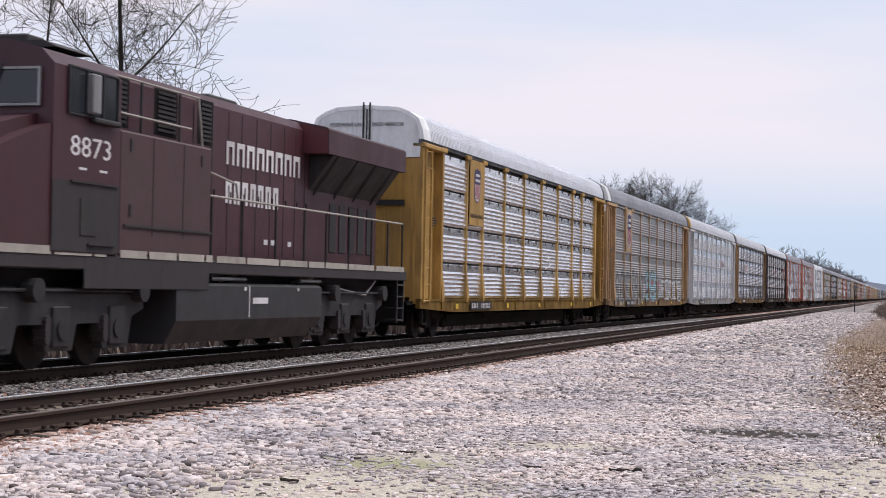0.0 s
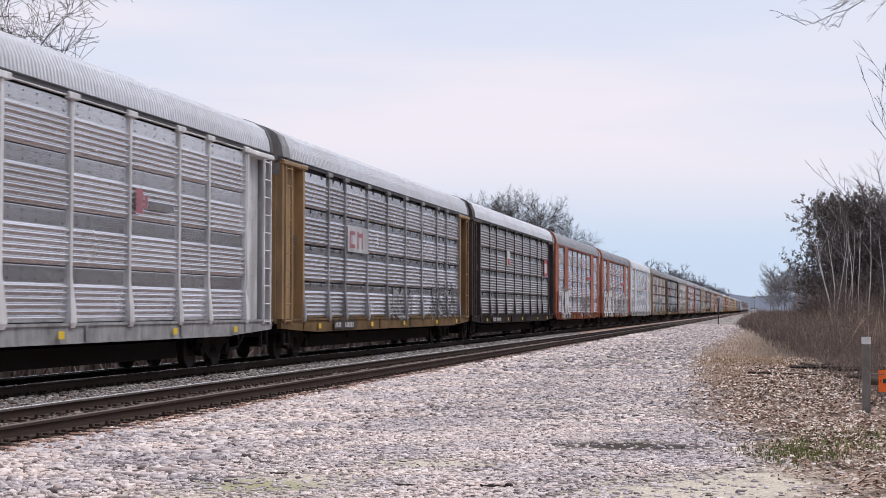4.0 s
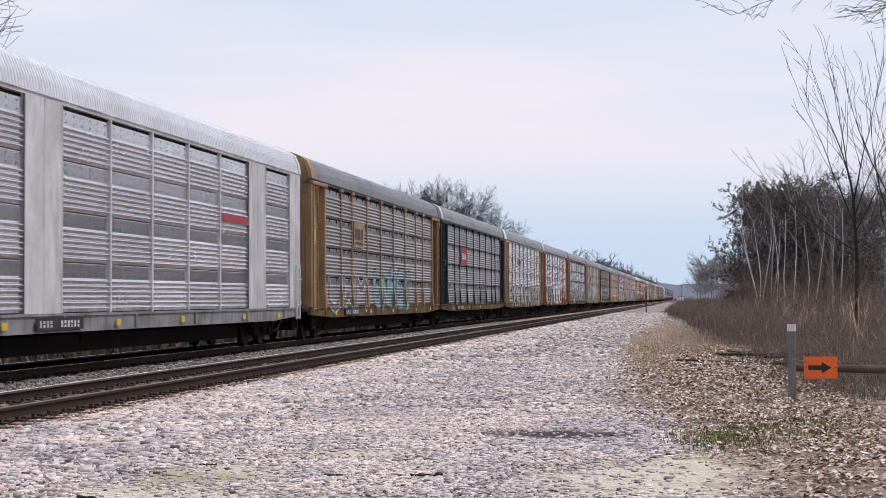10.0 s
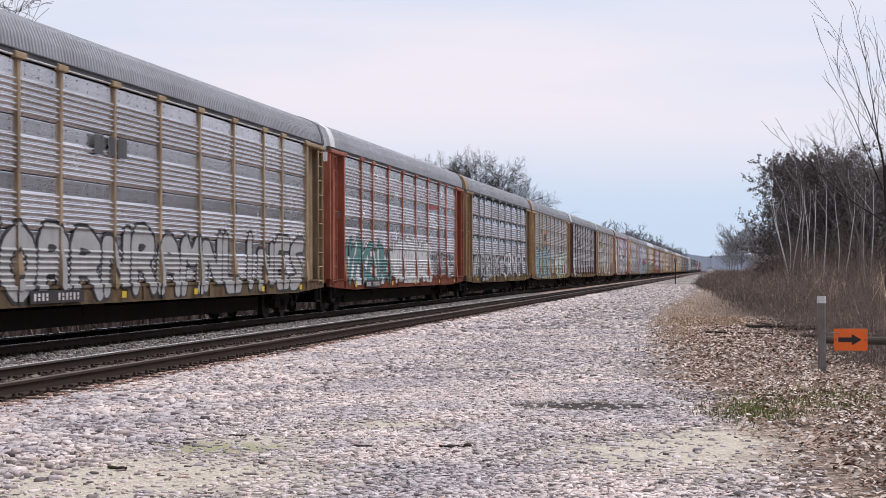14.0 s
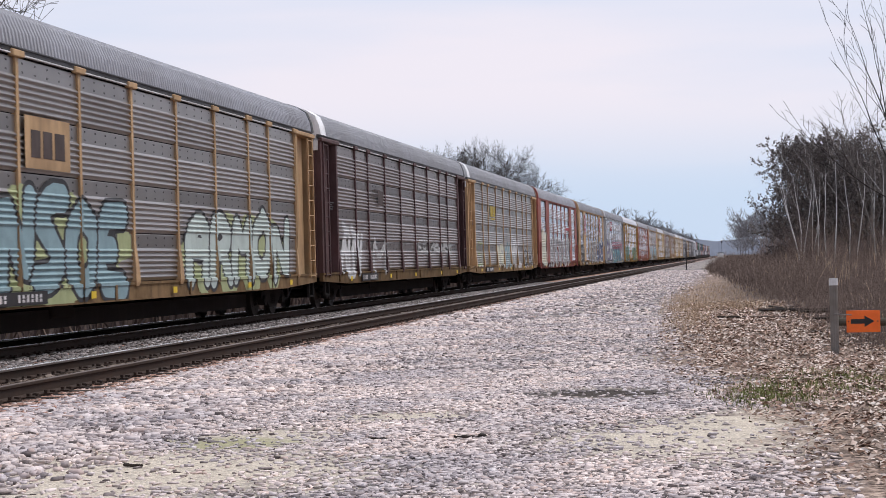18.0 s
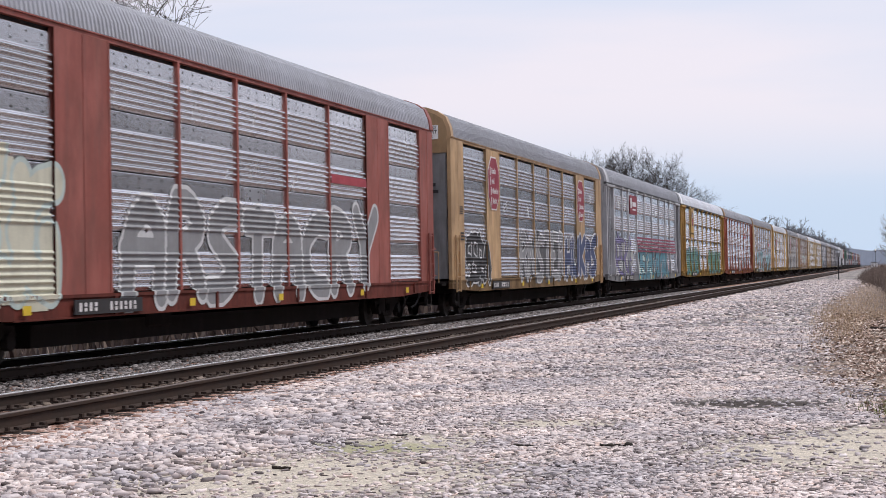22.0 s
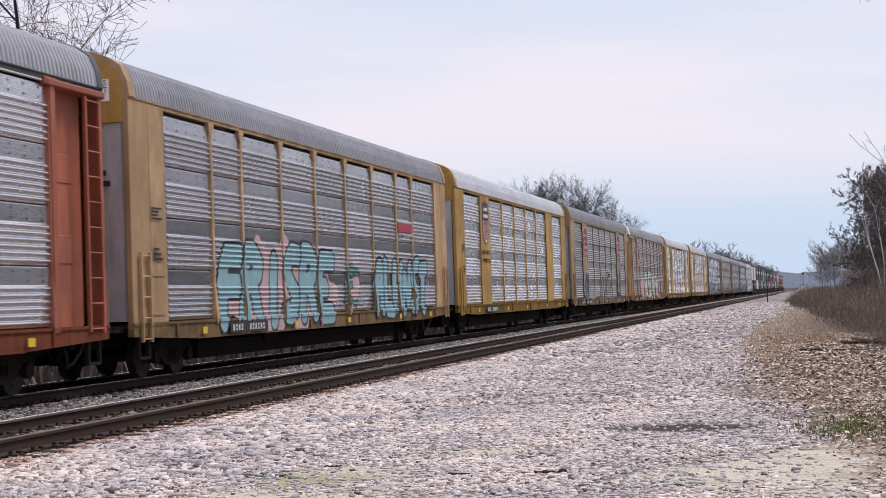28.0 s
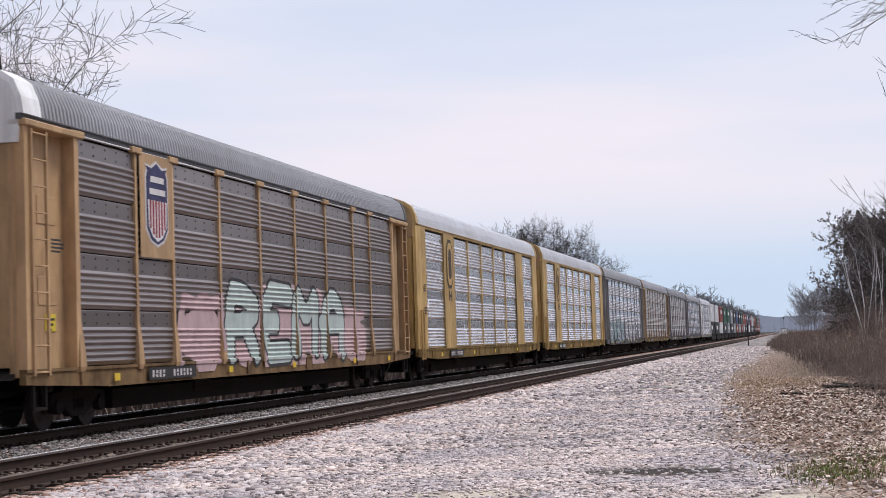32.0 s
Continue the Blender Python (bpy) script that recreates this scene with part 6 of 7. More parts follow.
    part("small_label", bm, M["lettering"], loco)
    # fuel tank
    bm = bmesh.new()
    prism(bm, [(-1.48, 0.72), (-1.25, 0.30), (1.25, 0.30), (1.48, 0.72), (1.48, 1.36), (1.38, 1.42), (-1.38, 1.42), (-1.48, 1.36)], "y", -14.1, -6.45)
    part("fuel_tank", bm, M["tank"], loco)
    for y0, y1, z0, z1 in ((-10.7, -10.67, 0.75, 1.38), (-13.0, -12.9, 1.28, 1.35), (-10.95, -10.85, 1.28, 1.35), (-8.0, -7.9, 1.28, 1.35), (-10.5, -9.7, 1.02, 1.14)):
        bm = bmesh.new()
        box(bm, 1.475, 1.492, y0, y1, z0, z1)
        part("tank_label", bm, M["lettering"], loco)
    for y in (-12.0, -11.2, -7.2, -6.8, -13.4):
        bm = bmesh.new()
        tube(bm, (1.0, y, 1.45), (1.25, y + 0.4, 1.62), 0.06, 8)
        part("filler_pipe", bm, M["steel"], loco)
        bm = bmesh.new()
        tube(bm, (1.35, y - 0.3, 1.5), (1.35, y + 0.6, 1.5), 0.04, 6)
        part("air_pipe", bm, M["steel"], loco)
    bm = bmesh.new()
    tube(bm, (1.3, -5.5, 1.4), (1.35, -3.0, 1.2), 0.03, 6)
    tube(bm, (1.35, -3.0, 1.2), (1.35, -2.2, 1.55), 0.03, 6)
    part("pipework", bm, M["steel"], loco)
    # trucks
    for c, axles in ((-18.0, (-1.9, 0.0, 1.9)), (-4.4, (-1.85, 0.0, 1.85))):
        bm = bmesh.new()
        box(bm, -1.0, 1.0, c - 2.4, c + 2.4, 0.75, 1.1)
        t = part("truck", bm, uu, loco, "three-axle locomotive truck")
        for s in (-1, 1):
            bm = bmesh.new()
            pts = [(-2.9, 1.20), (2.9, 1.20), (2.95, 0.95), (2.5, 0.82), (2.35, 0.30), (1.45, 0.30), (1.3, 0.72), (0.55, 0.72), (0.42, 0.30), (-0.42, 0.30), (-0.55, 0.72), (-1.3, 0.72), (-1.45, 0.30), (-2.35, 0.30), (-2.5, 0.82), (-2.95, 0.95)]
            prism(bm, [(c + p, z) for p, z in pts], "x", *sorted((s * 1.12, s * 1.30)))
            part("side_frame", bm, M["truckgrey"], t)
            for a in axles:
                bm = bmesh.new()
                disc(bm, *((1.30, 1.38) if s > 0 else (-1.38, -1.30)), c + a, 0.64, 0.17, 16)
                box(bm, *sorted((s * 1.28, s * 1.35)), c + a - 0.28, c + a + 0.28, 0.36, 1.0, 0.02)
                part("axle_box", bm, M["truckgrey"], t)
                bm = bmesh.new()
                for k in range(5):
                    disc(bm, *sorted((s * 1.15, s * 1.36)), c + a - 0.45, 0.50 + 0.07 * k, 0.09, 8)
                part("spring", bm, M["grime"], t)
            bm = bmesh.new()
            for yy in (c - 1.0, c + 2.6):
                disc(bm, *sorted((s * 1.25, s * 1.50)), yy, 1.25, 0.19, 14)
            tube(bm, (s * 1.35, c - 2.6, 1.25), (s * 1.35, c + 2.6, 1.25), 0.03, 6)
            part("brake_cylinder", bm, M["truckgrey"], t)
        for a in axles:
            w = place("wheelset", wheelset_mesh(0.53), M["wheel"], t, pose(0, c + a, 0.53))
            WHEELS.append((w, c + a, 0.53, 41.65 + c))
    # handrails
    for s in (-1, 1):
        bm = bmesh.new()
        tube(bm, (s * 1.47, -12.7, 3.05), (s * 1.47, -0.35, 3.05), 0.025, 6)
        tube(bm, (s * 1.05, -16.4, 4.92), (s * 1.05, -12.4, 4.92), 0.025, 6)
        tube(bm, (s * 1.05, -16.4, 4.30), (s * 1.05, -12.7, 4.30), 0.025, 6)
        tube(bm, (s * 1.02, -12.3, 4.95), (s * 1.02, -12.0, 3.6), 0.025, 6)
        tube(bm, (s * 1.02, -12.0, 3.6), (s * 1.45, -11.4, 3.35), 0.025, 6)
        tube(bm, (s * 1.45, -11.4, 3.35), (s * 1.45, -11.3, 3.05), 0.025, 6)
        part("handrail", bm, M["black"] if s < 0 else M["stripe"], loco)
        for y in (-12.6, -11.1, -9.3, -7.6, -6.2, -4.6, -2.9, -1.6, -0.35):
            bm = bmesh.new()
            tube(bm, (s * 1.47, y, 1.84), (s * 1.47, y, 3.05), 0.028, 6)
            part("stanchion", bm, M["black"], loco)
        for y in (-14.8, -13.2):
            bm = bmesh.new()
            tube(bm, (s * 1.05, y, 3.93), (s * 1.05, y, 4.92), 0.025, 6)
            part("stanchion", bm, M["black"], loco)
        for z in (0.55, 0.85, 1.15, 1.45):
            bm = bmesh.new()
            box(bm, *sorted((s * 1.1, s * 1.5)), -0.74, -0.26, z, z + 0.04)
            part("step", bm, M["black"], loco)
        for yy in (-0.8, -0.26):
            bm = bmesh.new()
            box(bm, *sorted((s * 1.46, s * 1.5)), yy, yy + 0.06, 0.5, 1.6)
            part("step_side", bm, M["black"], loco)
    bm = bmesh.new()
    box(bm, -1.45, 1.45, -0.16, -0.06, 0.5, 1.6)
    box(bm, -0.15, 0.15, -0.1, 0.5, 0.72, 0.95)
    part("pilot_plate", bm, M["black"], loco)
    bm = bmesh.new()
    box(bm, -1.45, 1.45, -22.0, -21.6, 0.25, 1.6, 0.05)
    part("snow_plough", bm, M["black"], loco)
    bm = bmesh.new()
    tube(bm, (1.05, -0.3, 2.6), (0.9, 0.3, 1.9), 0.03, 6)
    tube(bm, (0.9, 0.3, 1.9), (0.9, 0.35, 1.3), 0.03, 6)
    part("air_hose", bm, M["f_buff"], loco)


build_locomotive()


def build_containers():
    """Double-stacked containers on well cars behind the autoracks."""
    rng = random.Random(5)
    tones = {"white": (0.60, 0.60, 0.62), "red": (0.22, 0.045, 0.04), "green": (0.035, 0.10, 0.07), "grey": (0.26, 0.27, 0.29), "blue": (0.05, 0.08, 0.16), "rust": (0.24, 0.085, 0.055), "black": (0.04, 0.04, 0.045)}
    mats = {k: colour("container_" + k, v) for k, v in tones.items()}
    bm = bmesh.new()
    L, W, H = 12.1, 1.22, 2.75
    step = 0.28
    prof = []
    y = 0.15
    while y < L - 0.3:
        prof += [(y, 0.0), (y + 0.09, -0.035), (y + 0.14, -0.035), (y + 0.23, 0.0)]
        y += step
    for s in (-1, 1):
        a = [bm.verts.new((s * (W + d), yy, 0.12)) for yy, d in prof]
        b = [bm.verts.new((s * (W + d), yy, H - 0.1)) for yy, d in prof]
        for i in range(len(prof) - 1):
            bm.faces.new((a[i], a[i + 1], b[i + 1], b[i]))
    box(bm, -W + 0.04, W - 0.04, 0.03, L - 0.03, 0.02, H - 0.02)
    box_me = finish("shell", bm)
    bm = bmesh.new()
    for s in (-1, 1):
        for yy in (0.0, L - 0.16):
            box(bm, *sorted((s * (W + 0.01), s * (W - 0.12))), yy, yy + 0.16, 0, H)
        for z in (0.0, H - 0.12):
            box(bm, *sorted((s * (W + 0.008), s * (W - 0.08))), 0.16, L - 0.16, z, z + 0.12)
    frame_me = finish("corner_frame", bm)
    bm = bmesh.new()
    for s in (-1, 1):
        box(bm, *sorted((s * 0.03, s * (W - 0.14))), -0.03, 0.02, 0.1, H - 0.12)
        for x in (0.3, 0.8):
            tube(bm, (s * x, -0.05, 0.15), (s * x, -0.05, H - 0.15), 0.025, 5)
    door_me = finish("door_end", bm)
    bm = bmesh.new()
    for s in (-1, 1):
        box(bm, *sorted((s * 1.28, s * 1.38)), 1.6, 14.6, 0.30, 1.15)
        box(bm, *sorted((s * 1.28, s * 1.48)), 1.6, 14.6, 1.08, 1.18)
    box(bm, -1.3, 1.3, 1.6, 14.6, 0.25, 0.34)
    for yy in (0.2, 14.6):
        box(bm, -1.3, 1.3, yy, yy + 1.4, 0.75, 1.2)
    well_me = finish("well", bm)
    order = ["white", "white", "red", "green", "green", "grey", "black", "blue", "black", "green", "rust", "red", "grey", "blue", "red", "white", "grey", "rust", "red", "green", "grey", "red"]
    y = FRONT_Y + PITCH * 32 + 2.2
    for i in range(22):
        well = thing("well_car", "black container well car", "well car", "container well cars")
        place("well", well_me, M["under"], well)
        for yy in (1.0, 15.2):
            truck(well, yy, y)
        CARS.append((well, y))
        for lvl in (0, 1):
            tone = ("black", "black", "white", "black", "grey", "black", "black", "rust", "black", "red", "rust")[i % 11] if lvl == 0 else order[i]
            if lvl == 0 and tone == order[i]:
                tone = "grey"
            c = thing("shipping_container", tone + " shipping container " + ("in the well of a rail car" if lvl == 0 else "stacked on another container"), "container", "stacked containers")
            w = place("shell", box_me, mats[tone], c)
            place("corner_frame", frame_me, mats[tone], c)
            place("door_end", door_me, mats[tone], c)
            bm = bmesh.new()
            box(bm, W + 0.012, W + 0.018, 3.5, 6.5 + (i % 3), 1.5, 2.1)
            part("printed_bar", bm, M["lettering"], c)
            c["lift"] = 0.35 + lvl * 2.77
            CARS.append((c, y + 2.0))
        y += 16.6


build_containers()


# ---------------------------------------------------------------- plants
def tree_data(seed, height, trunk_r, spread, levels, first=0.3, droop=0.0, forks=(3, 5), twigs=True):
    """Segments (a, b, radius a, radius b, level) of a bare tree."""
    rng = random.Random(seed)
    segs = []

    def limb(p, d, length, r, level):
        n = 5 if level == 0 else 4 if level == 1 else 3
        kids = rng.randint(*forks) + (3 if level == 0 else 0)
        q, rr = Vector(p), r
        for i in range(n):
            d = (d + Vector((rng.uniform(-1, 1), rng.uniform(-1, 1), rng.uniform(-0.5, 0.9) - droop * level)) * (0.10 + 0.07 * level)).normalized()
            nq, nr = q + d * (length / n), r * (1 - 0.8 * (i + 1) / n)
            segs.append((q.copy(), nq.copy(), rr, nr, level))
            if level < levels:
                for k in range(max(1, kids // n + (1 if rng.random() < (kids % n) / n else 0))):
                    at = (i + rng.random()) / n
                    if level == 0 and at < first:
                        continue
                    a = rng.uniform(0, math.tau)
                    side = d.orthogonal().normalized()
                    side.rotate(Matrix.Rotation(a, 3, d))
                    nd = (d * rng.uniform(0.5, 1.0) + side * spread * rng.uniform(0.7, 1.2)).normalized()
                    limb(q.lerp(nq, rng.random()), nd, length * rng.uniform(0.42, 0.62) * (1.1 - 0.5 * at if level == 0 else 1), max(nr * 0.65, 0.008), level + 1)
            q, rr = nq, nr

    limb((0, 0, -0.1), Vector((rng.uniform(-0.08, 0.08), rng.uniform(-0.08, 0.08), 1)), height, trunk_r, 0)
    return segs


def segs_mesh(name, segs, keep, sides=None, thin=0.006):
    verts, faces = [], []
    for a, b, ra, rb, lv in segs:
        if not keep(lv):
            continue
        n = sides or (7 if lv == 0 else 4 if lv == 1 else 3)
        d = b - a
        if d.length < 1e-6:
            continue
        d.normalize()
        u = d.orthogonal().normalized()
        w = d.cross(u)
        base = len(verts)
        for c, r in ((a, max(ra, thin)), (b, max(rb, thin))):
            for k in range(n):
                g = k * math.tau / n
                verts.append(c + (u * math.cos(g) + w * math.sin(g)) * r)
        faces += [(base + k, base + (k + 1) % n, base + n + (k + 1) % n, base + n + k) for k in range(n)]
    me = bpy.data.meshes.new(name)
    me.from_pydata(verts, [], faces)
    me.polygons.foreach_set("use_smooth", [True] * len(faces))
    me.update()
    return me


def leaf_mesh(name, segs, per, size, seed, level=2):
    rng = random.Random(seed)
    verts, faces = [], []
    for a, b, ra, rb, lv in segs:
        if lv < level:
            continue
        for k in range(per):
            c = a.lerp(b, rng.random()) + Vector((rng.gauss(0, 0.12), rng.gauss(0, 0.12), rng.gauss(0, 0.12)))
            u = Vector((rng.uniform(-1, 1), rng.uniform(-1, 1), rng.uniform(-1, 1))).normalized() * size * rng.uniform(0.5, 1.2)
            w = u.orthogonal() * rng.uniform(0.4, 0.8)
            i = len(verts)
            verts += [c - u, c + w, c + u, c - w]
            faces.append((i, i + 1, i + 2, i + 3))
    me = bpy.data.meshes.new(name)
    me.from_pydata(verts, [], faces)
    me.update()
    return me


def tree_kind(key, seed, height, r, spread, levels, trunk_mat, leafy=0, leaf=0.12, first=0.3, forks=(3, 5), thin=0.012):
    segs = tree_data(seed, height, r, spread, levels, first, 0.0, forks)
    return {"trunk": segs_mesh("trunk", segs, lambda l: l < 2, thin=thin), "crown": segs_mesh("crown", segs, lambda l: l >= 2, 3, thin),
            "leaves": leaf_mesh("leaves", segs, leafy, leaf, seed) if leafy else None, "mat": trunk_mat}


def plant(kind, label, group, x, y, turn, s, z=None, lean=0.0):
    t = thing("bare_tree", label, "tree", group, pose(x, y, ground_height(x, y) if z is None else z, 0, -lean, 0) @ pose(0, 0, 0, 0, 0, turn) @ Matrix.Scale(s, 4))
    place("trunk", kind["trunk"], kind["mat"], t)
    place("crown", kind["crown"], kind.get("twig", M["twig"]), t)
    if kind["leaves"]:
        place("leaves", kind["leaves"], M["oakleaf"], t)
    return t


def upswept(seed):
    """A bare tree that forks low into a few long limbs, each curving upwards."""
    rng = random.Random(seed)
    segs = []

    def limb(p, d, length, r, level):
        n = 8 if level < 2 else 4
        q = Vector(p)
        for i in range(n):
            d = (d + Vector((rng.uniform(-0.10, 0.10), rng.uniform(-0.10, 0.10), 0.09 - 0.05 * level))).normalized()
            nq = q + d * length / n
            a, b = r * (1 - 0.85 * i / n), r * (1 - 0.85 * (i + 1) / n)
            segs.append((q.copy(), nq.copy(), a, b, level))
            if level < 3 and i > 0 and rng.random() < (0.95 if level < 2 else 0.7):
                s = Vector((rng.uniform(-1, 1), rng.uniform(-1, 1), 0.2))
                limb(nq, (d + s * 0.5).normalized(), length * rng.uniform(0.26, 0.42), b * 0.6, level + 1)
            q = nq
    segs.append((Vector((0, 0, -0.2)), Vector((0.05, 0, 2.8)), 0.075, 0.065, 0))
    segs.append((Vector((0.05, 0, 2.8)), Vector((-0.05, 0.1, 5.2)), 0.065, 0.05, 0))
    limb((0.0, 0, 3.2), Vector((-0.9, 0.1, 0.55)).normalized(), 4.2, 0.03, 1)
    for dx, dy, z, ln, r in ((-0.42, 0.2, 4.2, 5.0, 0.036), (-0.22, -0.3, 4.9, 4.8, 0.038), (-0.06, 0.3, 5.1, 5.2, 0.04), (0.12, -0.2, 5.0, 5.0, 0.036), (0.30, 0.2, 4.4, 4.6, 0.034), (0.5, -0.1, 3.8, 4.4, 0.03)):
        limb((-0.03, 0.08, z), Vector((dx, dy, 0.9)).normalized(), ln, r, 1)
    return {"trunk": segs_mesh("trunk", segs, lambda l: l < 2, thin=0.010), "crown": segs_mesh("crown", segs, lambda l: l >= 2, 3, 0.008), "leaves": None, "mat": M["duskbark"], "twig": M["duskbark"]}


def build_trees():
    rng = random.Random(77)
    big = [tree_kind("a%d" % i, 10 + i, 20.0, 0.30, 0.75, 4, M["bark"], first=0.28, forks=(5, 7), thin=0.017) for i in range(3)]
    near = [tree_kind("n%d" % i, 10 + 2 * i, 20.0, 0.22, 0.8, 4, M["bark"], first=0.28, forks=(5, 8), thin=0.013) for i in range(2)]
    for k in big + near:
        k["twig"] = M["duskbark"]
    for k in near:
        k["twig"] = M["bark"]
    slim = [tree_kind("b%d" % i, 30 + i, 14.0, 0.10, 0.45, 3, M["greybark"], first=0.25, forks=(4, 6), thin=0.014) for i in range(2)]
    birch = [tree_kind("c%d" % i, 40 + i, 14.0, 0.105, 0.40, 3, M["birch"], first=0.5, forks=(3, 5), thin=0.014) for i in range(3)]
    oak = [tree_kind("d%d" % i, 50 + i, 13.0, 0.20, 0.70, 3, M["greybark"], 4, 0.15, first=0.08, forks=(6, 8), thin=0.02) for i in range(3)]
    # row behind the railway
    plant(near[0], "tall bare tree with a spreading crown behind the railway", "trees behind the railway", -36.0, 72, 20, 1.02, -0.9)
    plant(near[1], "tall bare tree with a spreading crown behind the railway", "trees behind the railway", -43, 75, 120, 0.85, -0.9)
    for x, y, k, s in ((-42, 160, 0, 0.66), (-43, 186, 2, 0.68), (-41, 230, 1, 0.78), (-46, 240, 0, 0.8), (-41, 252, 2, 0.84), (-47, 262, 1, 0.84), (-42, 274, 0, 0.88), (-48, 285, 2, 0.88), (-43, 297, 1, 0.93), (-50, 308, 0, 0.9), (-42, 320, 2, 1.0), (-46, 334, 1, 0.95), (-42, 348, 0, 0.92), (-44, 362, 2, 0.85), (-44, 378, 0, 0.75), (-44, 246, 0, 0.78), (-45, 268, 1, 0.82), (-45, 290, 2, 0.92), (-44, 313, 0, 0.9), (-43, 340, 1, 0.85)):
        plant(big[k], "bare broadleaf tree behind the railway", "trees behind the railway", x, y, rng.uniform(0, 360), s, -0.9)
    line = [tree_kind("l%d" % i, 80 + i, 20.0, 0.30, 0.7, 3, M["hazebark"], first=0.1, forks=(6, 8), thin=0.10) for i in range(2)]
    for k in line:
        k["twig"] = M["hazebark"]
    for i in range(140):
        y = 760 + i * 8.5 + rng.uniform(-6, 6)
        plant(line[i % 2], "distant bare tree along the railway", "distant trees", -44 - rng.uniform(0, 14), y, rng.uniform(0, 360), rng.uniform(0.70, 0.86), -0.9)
    # wood beside the lot
    for i in range(14):
        plant(oak[i % 3], "young oak with brown leaves still clinging", "wood beside the lot", 5.6 + i * 0.9 + rng.uniform(-0.5, 0.5), rng.uniform(152, 172) + i * 0.8, rng.uniform(0, 360), rng.uniform(0.70, 0.84))
    for i in range(13):
        plant(birch[i % 3], "slender white-barked birch without leaves", "wood beside the lot", rng.uniform(5.5, 13), rng.uniform(138, 149), rng.uniform(0, 360), rng.uniform(0.56, 0.68), None, rng.uniform(1, 7))
    for i in range(64):
        plant(slim[i % 2], "slender bare tree in the wood", "wood beside the lot", rng.uniform(9, 48), rng.uniform(145, 200), rng.uniform(0, 360), rng.uniform(0.64, 0.84))
    for i in range(12):
        plant(slim[i % 2], "slender bare tree at the edge of the wood", "wood beside the lot", rng.uniform(11, 22), rng.uniform(85, 125), rng.uniform(0, 360), rng.uniform(0.4, 0.6))
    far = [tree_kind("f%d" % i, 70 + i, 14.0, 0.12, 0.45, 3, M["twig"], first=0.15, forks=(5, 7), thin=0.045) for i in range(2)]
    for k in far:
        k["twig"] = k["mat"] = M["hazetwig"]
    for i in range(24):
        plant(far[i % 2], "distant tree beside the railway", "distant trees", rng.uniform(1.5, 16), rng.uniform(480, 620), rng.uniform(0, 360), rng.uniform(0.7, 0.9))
    up = [upswept(60 + i) for i in range(2)]
    for x, y, k, turn, sc, lean in ((5.9, 62, 0, 0, 1.02, 0), (8.0, 66, 1, 70, 1.0, 2)):
        plant(up[k], "bare tree with few long upswept limbs", "wood beside the lot", x, y, turn, sc, None, lean)
    # unseen trees beside the lot, past the view's edge, added to darken panel reflections
    for i in range(30):
        y = -60 + i * 6.0
        plant(oak[i % 3], "unseen oak with brown leaves, added to darken reflections", "wood beside the lot", max(17.0, 0.16 * y + 8) + rng.uniform(0, 14), y + rng.uniform(-3, 3), rng.uniform(0, 360), rng.uniform(0.9, 1.15))
    for i in range(34):
        y = 118 + i * 9
        plant(oak[i % 3], "unseen oak with brown leaves, added to darken reflections", "wood beside the lot", 0.155 * y + 5 + rng.uniform(0, 18), y, rng.uniform(0, 360), rng.uniform(1.0, 1.2))
    # oak whose low limbs hang over the lot
    r2 = random.Random(9)
    root = thing("overhanging_oak", "large bare oak whose thin limbs hang over the lot", "tree")
    root.matrix_basis = pose(9.5, 31.0, -0.2)
    segs = [(Vector((0, 0, -0.2)), Vector((-0.2, 0, 4)), 0.42, 0.34, 0), (Vector((-0.2, 0, 4)), Vector((-0.3, 0.2, 9)), 0.34, 0.2, 0), (Vector((-0.3, 0.2, 9)), Vector((0.3, 0.5, 14)), 0.2, 0.05, 0)]

    def reach(p, d, length, r, level):
        q, n = Vector(p), 7 if level < 2 else 4
        for i in range(n):
            if q.z < 6.4 and level > 0 or q.z < 6.85 and level == 0:
                d.z = abs(d.z) * 0.5 + 0.1
            d = (d + Vector((r2.uniform(-0.25, 0.15), r2.uniform(-0.3, 0.3), r2.uniform(-0.20, 0.20))) * (0.40 + 0.25 * level)).normalized()
            nq = q + d * length / n
            segs.append((q.copy(), nq.copy(), r * (1 - 0.85 * i / n), r * (1 - 0.85 * (i + 1) / n), level + 1))
            if level < 3 and (i > 1 or level > 0):
                for _ in range(2 if level < 1 else 1):
                    nd = (d * 0.7 + Vector((r2.uniform(-0.8, 0.4), r2.uniform(-0.8, 0.8), r2.uniform(-0.6, 0.4)))).normalized()
                    reach(nq, nd, length * r2.uniform(0.20, 0.36), r * 0.45, level + 1)
            q = nq
    reach((-0.25, 0.1, 7.55), Vector((-1, -0.05, 0.02)), 7.3, 0.030, 0)
    reach((-0.25, 0.1, 7.9), Vector((-1, 0.12, 0.0)), 6.0, 0.030, 0)
    reach((-0.25, 0.1, 7.1), Vector((-1, 0.0, 0.0)), 5.2, 0.026, 0)
    place("trunk", segs_mesh("trunk", segs, lambda l: l == 0, 10), M["bark"], root)
    place("crown", segs_mesh("crown", segs, lambda l: l > 0, 4, 0.0035), M["bark"], root)


